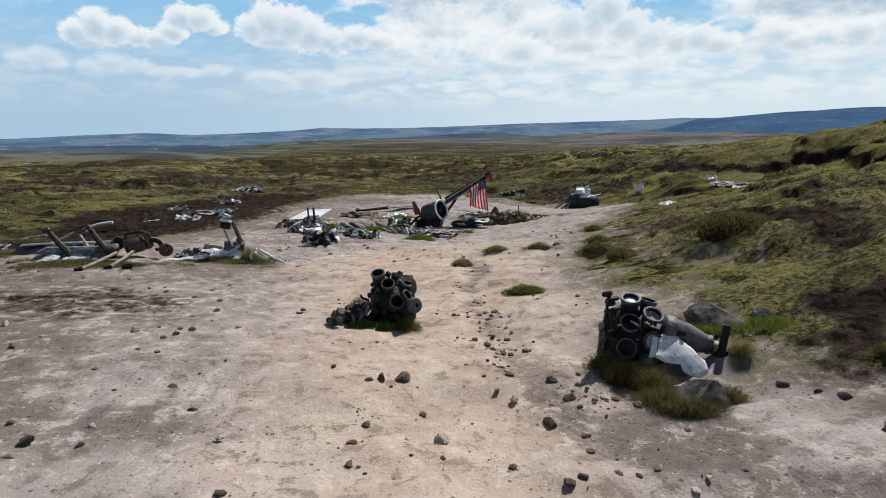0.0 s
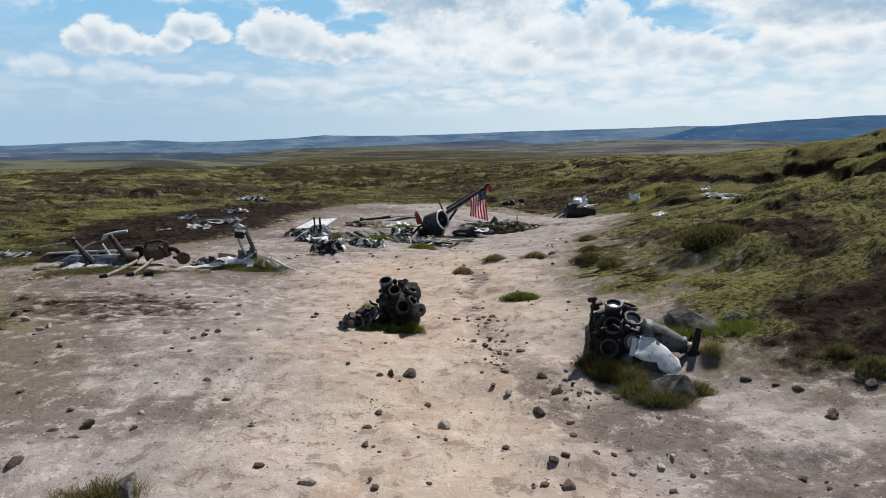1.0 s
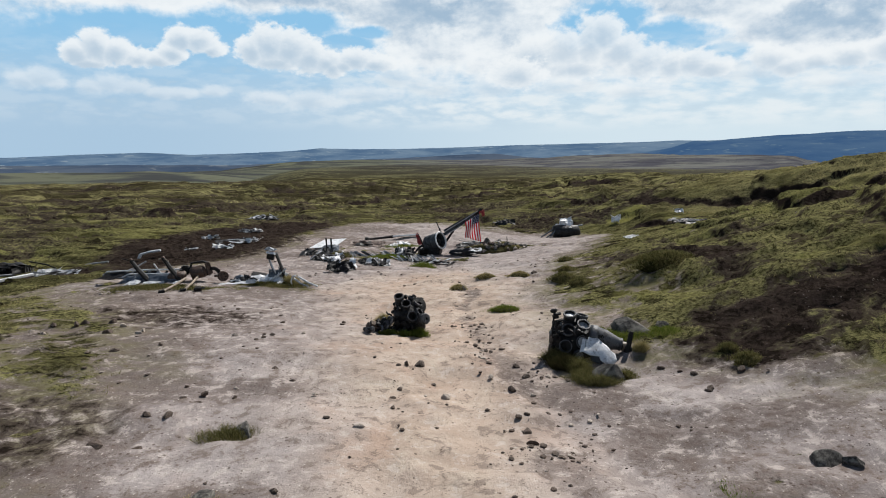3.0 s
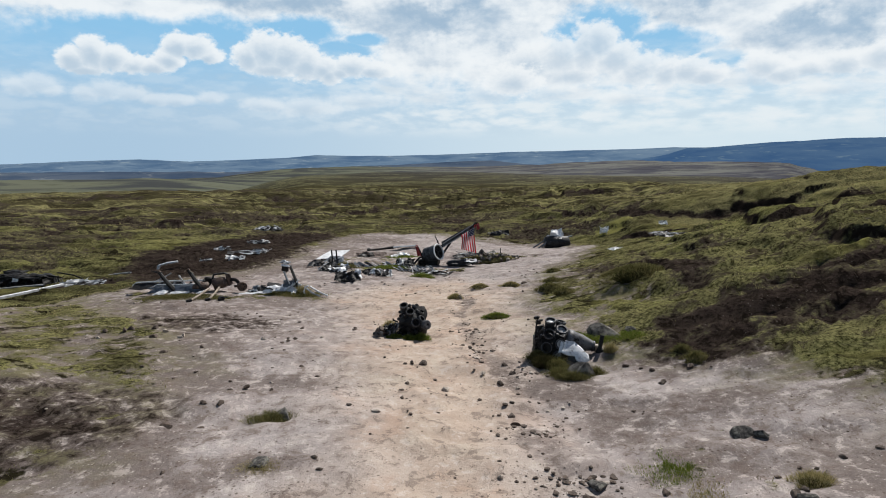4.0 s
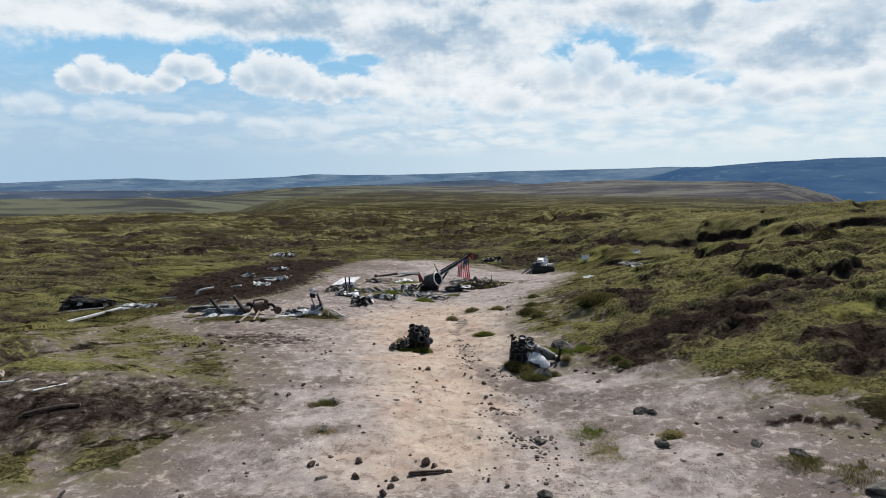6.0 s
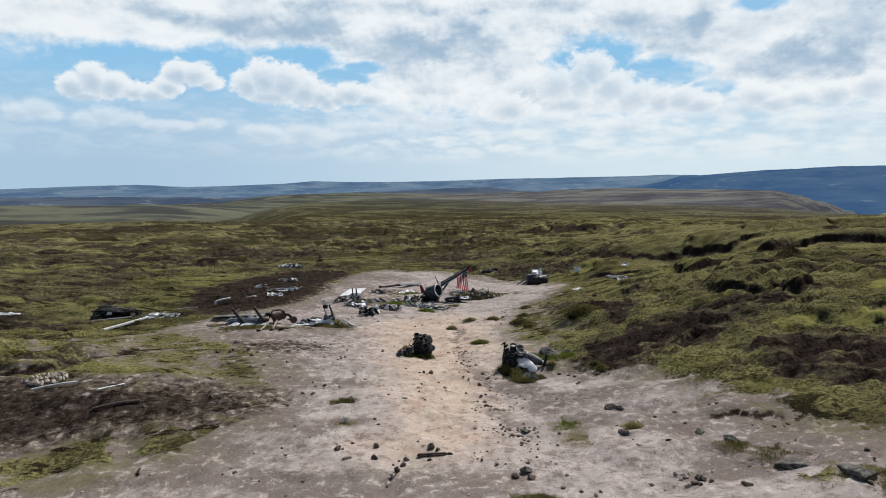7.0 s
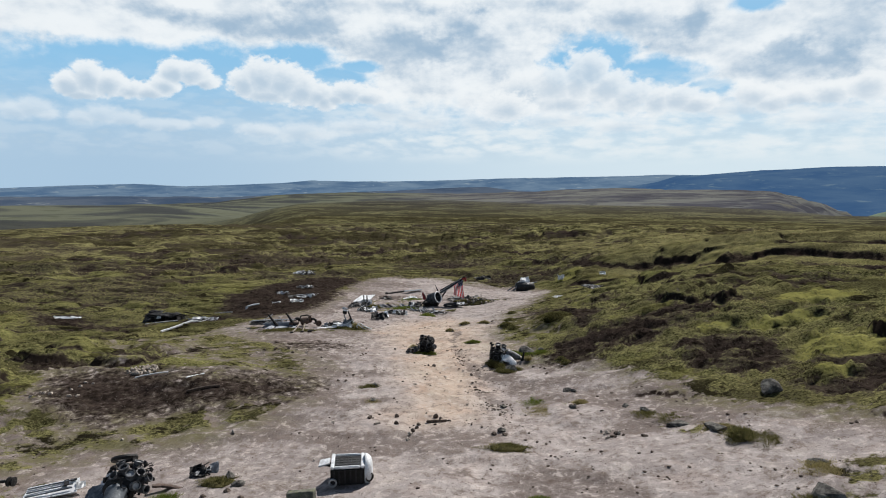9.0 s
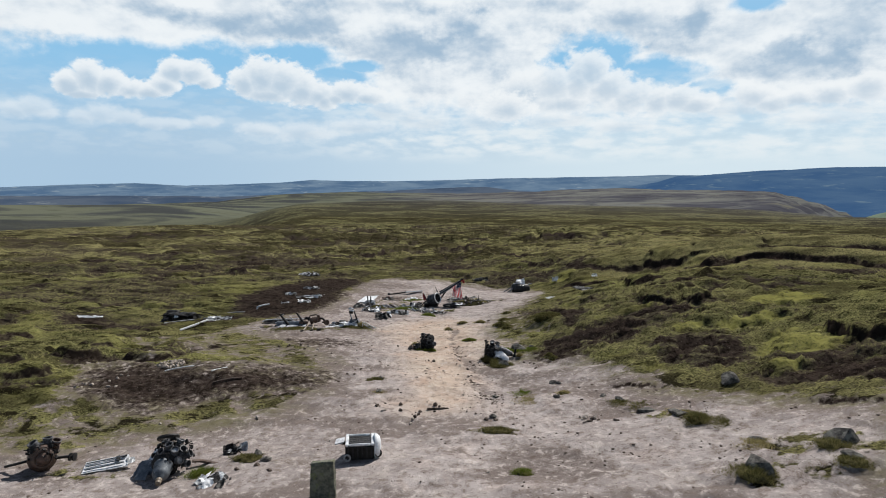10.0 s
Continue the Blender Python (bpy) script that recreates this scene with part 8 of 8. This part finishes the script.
def rock_mound():
    """The bank of turf and stones behind the flag."""
    t = thing("stone_bank", "low turf bank heaped with grey stones", "stone bank", stand(3.1, 26.9, -8, -0.05))
    part("bank", dome_bm(1.75, 0.75, 0.46, 4, 4), TURF, t, "dark turf", smooth=True)
    r = random.Random(5)
    for i in range(84):
        u, v = r.uniform(-1.5, 1.6), r.uniform(-0.65, 0.5)
        z = 0.48 * max(0.0, 1 - (u / 1.75) ** 2 - (v / 0.75) ** 2) ** 0.6
        w = r.uniform(0.20, 0.42)
        ob = new("stone", stone_mesh("pale" if i % 3 == 1 else "grit" if i % 3 else "dark", i % 9))
        ob.parent = t
        ob.matrix_local = pose(u, v, z + 0.02, r.uniform(-20, 20), r.uniform(-20, 20), r.uniform(0, 360)) @ Matrix.Diagonal((w, w * 0.7, w * 0.9, 1))
    part("spike", tube([(0.35, 0, 0.3), (0.33, 0, 0.85)], 0.035, 7, taper=0.5), IRON, t, "dark upright spike")
    part("pointed_stone", rough(lathe([(0.28, 0), (0.22, 0.2), (0.1, 0.42), (0.01, 0.5)], (-0.75, 0.2, 0.25), (-0.7, 0.2, 1), 7), 0.04, 4, 3), ROCK, t)
    part("grass", grass_bm(700, 1.7, 0.75, 0.12, 9, 0.012, 0.2), GRASS, t)


rock_mound()
for x0, y0, x1, y1, rad, mat, lab in [
    (-13.4, 4.25, -12.2, 4.75, 0.028, ALU_PALE, "bleached white bar lying on peat"), (-12.2, 4.75, -11.6, 4.6, 0.02, WOOD, "thin twig on peat"), (-11.0, 3.75, -10.5, 4.4, 0.028, ALU_PALE, "pale bent bar on peat"),
    (-10.6, 2.75, -9.4, 3.05, 0.05, STONE_DARK, "row of dark weathered timber on peat"), (-7.75, -0.3, -7.6, -0.7, 0.03, IRON, "short black strip on the sand"),
]:
    lg = thing("bar" if rad < 0.08 else "log", lab, "bar", pose(x0, y0, 0), "bars on the peat")
    za, zb = ground_z(x0, y0), ground_z(x1, y1)
    mx, my = (x1 - x0) / 2, (y1 - y0) / 2
    part("shaft", rough(tube([(0, 0, za + rad), (mx * 0.6, my * 0.7, (za + zb) / 2 + rad * 1.3), (mx * 1.5, my * 1.5, zb + rad * 1.2), (2 * mx, 2 * my, zb + rad)], rad, 8), rad * 0.3, 5, 4), mat, lg)
    part("knot", lathe([(rad * 0.4, 0), (rad * 1.1, rad * 0.3), (rad * 1.0, rad), (rad * 0.3, rad * 1.4)], (2 * mx, 2 * my, zb + rad), (2 * mx + 0.3, 2 * my + 0.2, zb + rad), 8), mat, lg)


# ---- grass tufts that stand on the sand ----
for i, (x, y, w, h, mat, dome, deep) in enumerate([
    (-3.15, 3.95, 1.25, 0.15, GRASS, 0.03, 0.5), (1.75, 11.95, 0.92, 0.13, GRASS_GREEN, 0.09, 0.45), (0.5, 15.1, 0.5, 0.16, GRASS_DRY, 0.1, 0.7), (1.6, 17.2, 0.75, 0.12, GRASS_DRY, 0.12, 0.5),
    (2.8, 16.9, 0.75, 0.12, GRASS_DRY, 0.13, 0.5), (4.0, 14.9, 0.95, 0.16, GRASS, 0.2, 0.7), (4.3, 13.8, 0.85, 0.14, GRASS, 0.14, 0.7), (5.7, 6.3, 0.55, 0.14, GRASS, 0.14, 0.8), (-1.6, 10.9, 0.45, 0.2, GRASS_DRY, 0.14, 0.7),
    (3.6, 1.75, 1.2, 0.08, GRASS_GREEN, 0.02, 0.9), (3.7, 0.6, 1.5, 0.05, GRASS_DRY, 0.01, 0.7), (-2.95, 2.1, 0.7, 0.08, GRASS_DRY, 0.02, 0.7), (5.1, 1.05, 0.55, 0.13, GRASS_DRY, 0.07, 0.7),
    (7.0, -0.9, 1.0, 0.10, GRASS, 0.03, 0.7), (8.6, -4.1, 0.95, 0.22, GRASS, 0.16, 0.8), (8.6, -3.0, 1.5, 0.10, GRASS_DRY, 0.02, 0.6), (7.7, -1.7, 1.5, 0.10, GRASS, 0.02, 0.6), (1.75, -2.9, 1.3, 0.12, GRASS, 0.08, 0.5),
    (8.1, -8.7, 1.25, 0.2, GRASS, 0.14, 0.8), (10.7, -8.0, 1.2, 0.15, GRASS, 0.1, 0.7), (10.5, -9.0, 0.95, 0.13, GRASS, 0.06, 0.7), (9.2, -7.0, 1.3, 0.09, GRASS_DRY, 0.03, 0.7), (2.15, -6.4, 0.65, 0.13, GRASS_GREEN, 0.09, 0.8),
    (-6.8, -4.3, 1.2, 0.12, GRASS, 0.08, 0.6), (4.4, 16.4, 0.8, 0.14, GRASS, 0.12, 0.7), (4.9, 19.0, 0.7, 0.14, GRASS, 0.12, 0.7), (5.6, 6.9, 0.4, 0.14, GRASS, 0.1, 0.7), (9.3, -4.6, 1.5, 0.08, GRASS, 0.02, 0.7),
]):
    grass_tuft(x, y, w, h, 300 + i, mat, {GRASS: "", GRASS_GREEN: "bright green low tuft on bare sand", GRASS_DRY: "low tuft of dry straw-coloured grass", SHADED_RUSH: "dark rush clump on thin grass"}[mat], dome, deep)
bush = thing("heather_bush", "large dark bushy heather and bilberry clump on the slope", "bush", stand(6.85, 13.5, 10, -0.12))
# dark inside and darker copy of the shoots paint the clump's shaded underside
part("mound", dome_bm(0.95, 0.55, 0.36, 31, 4), SHADED_RUSH, bush, "woody inside, shade in its dark colour", smooth=True)
part("foliage", grass_bm(7000, 1.55, 0.95, 0.13, 32, 0.006, 0.46, 1.5), GRASS, bush, "olive leafy shoots")
part("shaded_foliage", grass_bm(4000, 1.55, 0.95, 0.12, 35, 0.007, 0.42, 1.5), SHADED_RUSH, bush, "leafy shoots, shade in their dark colour")
# lush grass in the shelter of the engines and boulders
for i, (x, y, w, h, deep, mat, lab) in enumerate([
    (-0.62, 9.5, 0.42, 0.2, 0.7, GRASS_GREEN, "bright green grass at the foot of the engine"), (-0.98, 9.42, 0.3, 0.15, 0.6, GRASS_GREEN, "green grass under the engine"), (-1.35, 9.4, 0.5, 0.09, 0.4, GRASS_GREEN, "short grass before the engine"),
    # the dark tuft beside the engine carries its shade in the colour
    (2.45, 7.3, 0.72, 0.34, 0.7, SHADED_RUSH, "rank grass by the engine, its shade in the dark blades"), (2.3, 7.62, 0.45, 0.30, 0.8, GRASS, "rank grass beside the engine"), (2.72, 7.08, 0.36, 0.34, 0.7, GRASS, "long grass before the engine"),
    (2.72, 6.62, 0.6, 0.30, 0.8, GRASS, "long grass round the boulder"), (3.48, 6.6, 0.4, 0.22, 0.6, GRASS, "long grass round the boulder"), (2.98, 6.32, 0.75, 0.20, 0.45, GRASS, "grass at the foot of the boulder"), (4.12, 7.6, 0.26, 0.22, 0.8, GRASS_DRY, "dry tuft by the propeller stub"),
    (3.5, 8.9, 1.5, 0.2, 0.6, GRASS_GREEN, "green grass behind the engine"), (4.2, 8.5, 1.3, 0.16, 0.5, GRASS_GREEN, "grass round the dark boulder"), (5.0, 8.4, 0.9, 0.16, 0.7, GRASS_GREEN, "grass beside the dark boulder"),
    (-8.1, -5.2, 0.8, 0.22, 0.9, GRASS_GREEN, "bright grass beside the engine"), (-1.55, 9.9, 0.3, 0.3, 0.8, GRASS_DRY, "dry brown tuft behind the engine"), (-5.4, 16.3, 0.6, 0.42, 0.6, GRASS_DRY, "tall dry grass by the tail frame"),
    (-0.9, 21.9, 1.0, 0.3, 0.6, GRASS_GREEN, "green grass before the wreckage"), (-5.2, 25.0, 1.2, 0.3, 0.7, GRASS, "grass among the wreckage"), (-2.7, 25.0, 1.8, 0.2, 0.5, GRASS_GREEN, "grass among the wing ribs"),
    (-6.2, 16.0, 2.6, 0.14, 0.4, GRASS, "rough grass round the tail wreck"), (-9.4, 14.9, 2.6, 0.16, 0.35, GRASS, "rough grass before the wing section"), (-2.3, 29.2, 1.6, 0.16, 0.7, GRASS_GREEN, "green grass by the propeller blade"),
]):
    grass_tuft(x, y, w, h, 400 + i, mat, lab, 0.04, deep, int(1100 + 3000 * w))


# ---- turf, heather and gravel: what nobody could count ----
def cover(name, label, mat, places, high, wide, blades_each, spread, seed, droop=0.55):
    """Bent blades at the given places, in one mesh."""
    rg = np.random.default_rng(seed)
    n = len(places)
    p = np.repeat(places, blades_each, axis=0)
    h = np.repeat(high, blades_each) * rg.uniform(0.45, 1.1, len(p))
    w = np.repeat(wide, blades_each) * rg.uniform(0.6, 1.3, len(p))
    t, r = rg.uniform(0, 2 * np.pi, len(p)), np.sqrt(rg.random(len(p)))
    sp = np.repeat(spread, blades_each)
    p[:, 0] += sp * r * np.cos(t)
    p[:, 1] += sp * r * np.sin(t)
    lean = np.stack([np.cos(t) * r + rg.uniform(-0.5, 0.5, len(p)), np.sin(t) * r + rg.uniform(-0.5, 0.5, len(p)), np.zeros(len(p))], 1) * (droop * h)[:, None]
    a = rg.uniform(0, np.pi, len(p))
    side = np.stack([np.cos(a), np.sin(a), np.zeros(len(p))], 1) * w[:, None]
    up = np.zeros((len(p), 3))
    up[:, 2] = h
    base = p - np.array([0, 0, 0.03])
    mid = base + up * 0.6 + lean * 0.35
    tip = base + up * rg.uniform(0.7, 1.0, len(p))[:, None] + lean
    co = np.stack([base - side, base + side, mid + side * 0.75, mid - side * 0.75, tip], 1).reshape(-1, 3).astype(np.float32)
    k = np.arange(len(p)) * 5
    loops = np.stack([k, k + 1, k + 2, k + 3, k + 3, k + 2, k + 4], 1).ravel().astype(np.int32)
    start = np.stack([np.arange(len(p)) * 7, np.arange(len(p)) * 7 + 4], 1).ravel().astype(np.int32)
    total = np.tile(np.array([4, 3], np.int32), len(p))
    me = bpy.data.meshes.new(name)
    me.vertices.add(len(co))
    me.vertices.foreach_set("co", co.ravel())
    me.loops.add(len(loops))
    me.loops.foreach_set("vertex_index", loops)
    me.polygons.add(len(start))
    me.polygons.foreach_set("loop_start", start)
    me.polygons.foreach_set("loop_total", total)
    me.update(calc_edges=True)
    me.materials.append(mat)
    return tagged(new(name, me), label, "grass", kind="stuff")


def scatter(n, x0, x1, y0, y1, seed):
    rg = np.random.default_rng(seed)
    x, y = rg.uniform(x0, x1, n), rg.uniform(y0, y1, n)
    z, m = land(x, y)
    e = 0.15
    zx, zy = land(x + e, y)[0], land(x, y + e)[0]
    slope = np.hypot((zx - z) / e, (zy - z) / e)
    return x, y, z, m, slope, rg


def grow():
    x, y, z, m, slope, rg = scatter(120000, -34, 34, -10, 44, 1)
    pick = rg.random(len(x))
    turf = (1 - m["bare"]) * np.clip(1 - 1.3 * m["peat"], 0, 1) * (1 - 0.6 * m["band"]) * (1 - 0.2 * m["mottle"]) * (1 - 0.6 * step01(0.7, 0.95, m["moss"])) * step01(0.95, 0.5, slope)
    patch = fbm(x / 2.2, y / 1.8, 4, 201)
    keep = pick < turf * (0.25 + 1.1 * step01(0.3, 0.62, patch)) * 0.8
    tall = 0.035 + 0.07 * step01(0.45, 0.75, fbm(x / 1.1, y / 1.1, 3, 205))
    dry = fbm(x / 6, y / 4, 4, 211) + 0.02 * (y - 25) / 10 + 0.14 * step01(13, 19, x) * step01(20, 27, y)
    for name, lab, mat, sel in (("moor_grass", "olive moor grass and moss turf", GRASS, dry < 0.53), ("dry_grass", "straw-coloured bent grass on the moor", GRASS_DRY, dry >= 0.53)):
        k = keep & sel
        P = np.stack([x[k], y[k], z[k]], 1)
        cover(name, lab, mat, P, tall[k], np.where((y[k] > 17) | (np.abs(x[k]) > 13), 0.009, 0.0045), 7, np.full(k.sum(), 0.13), 5)
    # coarser growth farther off
    x, y, z, m, slope, rg = scatter(90000, -110, 90, 40, 170, 2)
    pick = rg.random(len(x))
    inside_view = np.abs(x) < 0.85 * (y + 25)
    turf = step01(0.9, 0.45, slope) * inside_view * (1 - 0.92 * m["band"]) * (0.3 + step01(0.35, 0.6, fbm(x / 5, y / 3, 4, 231)))
    k = pick < turf * 0.5
    dry = fbm(x / 14, y / 7, 4, 241) > 0.47
    for name, lab, mat, sel in (("far_dry_grass", "pale bent grass on the far moor", GRASS_DRY, k & dry), ("far_grass", "olive tussocks on the far moor", GRASS, k & ~dry)):
        cover(name, lab, mat, np.stack([x[sel], y[sel], z[sel]], 1), np.full(sel.sum(), 0.13), np.full(sel.sum(), 0.035), 4, np.full(sel.sum(), 0.4), 7, 0.9)


grow()


def pebbles():
    """Loose grit and pebbles, thickest along the worn gully and below the engine."""
    rg = np.random.default_rng(11)
    n = 110000
    x, y = rg.uniform(-15, 13, n), rg.uniform(-9, 22, n)
    z, m = land(x, y)
    gully = np.exp(-((x - (1.6 + 0.25 * np.sin(y))) / 0.5) ** 2) * step01(-1.5, 1, y) * step01(9, 6.5, y)
    gully2 = np.exp(-((x - (1.35 + 0.45 * np.sin(y * 0.42 + 0.6) - 0.1 * (y - 8))) / 0.35) ** 2) * step01(5, 7, y) * step01(19, 15, y)
    gully3 = np.exp(-((x - (-1.3 + 0.2 * np.sin(y * 1.3))) / 0.3) ** 2) * step01(0, 2, y) * step01(8, 6, y) * 0.7
    gully4 = step01(0.56, 0.64, fbm(x / 1.6, y / 1.2, 4, 301)) * step01(2.0, 3.4, x) * step01(5, 3, y)
    clump = step01(0.5, 0.62, fbm(x / 0.7, y / 0.6, 4, 305))
    keep = (m["bare"] > 0.5) & (rg.random(n) < 0.085 * clump + clump * (0.6 * np.clip(gully + gully2 + gully3, 0, 1) + 0.35 * gully4))
    extra = rg.random((1500, 2))
    ex, ey = 1.6 + np.clip(rg.normal(0, 0.42, len(extra)), -1.1, 1.1) + 0.25 * np.sin(extra[:, 1] * 9), -0.8 + extra[:, 1] * 8.8
    ex = np.concatenate([ex, 1.2 + np.clip(rg.normal(0, 0.3, 700), -0.8, 0.8)])
    ey = np.concatenate([ey, 7 + extra[:700, 0] * 9])
    stay = rg.random(len(ex)) < 0.06 + step01(0.49, 0.58, fbm(ex / 0.8, ey / 0.6, 4, 307))
    late = int(stay[len(ex) - 700:].sum())
    x, y = np.concatenate([x[keep], ex[stay]]), np.concatenate([y[keep], ey[stay]])
    x[len(x) - late:] += 0.45 * np.sin(y[len(x) - late:] * 0.42 + 0.6) - 0.1 * (y[len(x) - late:] - 8)
    z = land(x, y)[0]
    size = 0.009 + 0.062 * rg.random(len(x)) ** 6.5
    bm = bmesh.new()
    bmesh.ops.create_icosphere(bm, subdivisions=1, radius=1.0)
    bm.verts.ensure_lookup_table()
    unit = np.array([v.co[:] for v in bm.verts])
    faces = np.array([[v.index for v in f.verts] for f in bm.faces])
    bm.free()
    k = len(unit)
    jit = rg.uniform(0.65, 1.25, (len(x), k, 1))
    flat = np.stack([rg.uniform(0.7, 1.2, len(x)), rg.uniform(0.7, 1.2, len(x)), rg.uniform(0.3, 0.6, len(x))], 1)[:, None, :]
    co = unit[None] * jit * flat * size[:, None, None] + np.stack([x, y, z + size * 0.2], 1)[:, None, :]
    tri = (faces[None] + (np.arange(len(x)) * k)[:, None, None]).reshape(-1, 3)
    for name, lab, mat, sel in (("gravel", "dark peaty pebbles strewn along a worn gully", STONE_DARK, np.arange(len(x)) % 7 != 0), ("pale_gravel", "pale grit and pebbles on the sand", STONE_PALE, np.arange(len(x)) % 7 == 0)):
        c = co[sel]
        me = bpy.data.meshes.new(name)
        me.from_pydata(c.reshape(-1, 3).tolist(), [], (faces[None] + (np.arange(len(c)) * k)[:, None, None]).reshape(-1, 3).tolist())
        me.materials.append(mat)
        tagged(new(name, me), lab, "gravel", kind="stuff")


pebbles()
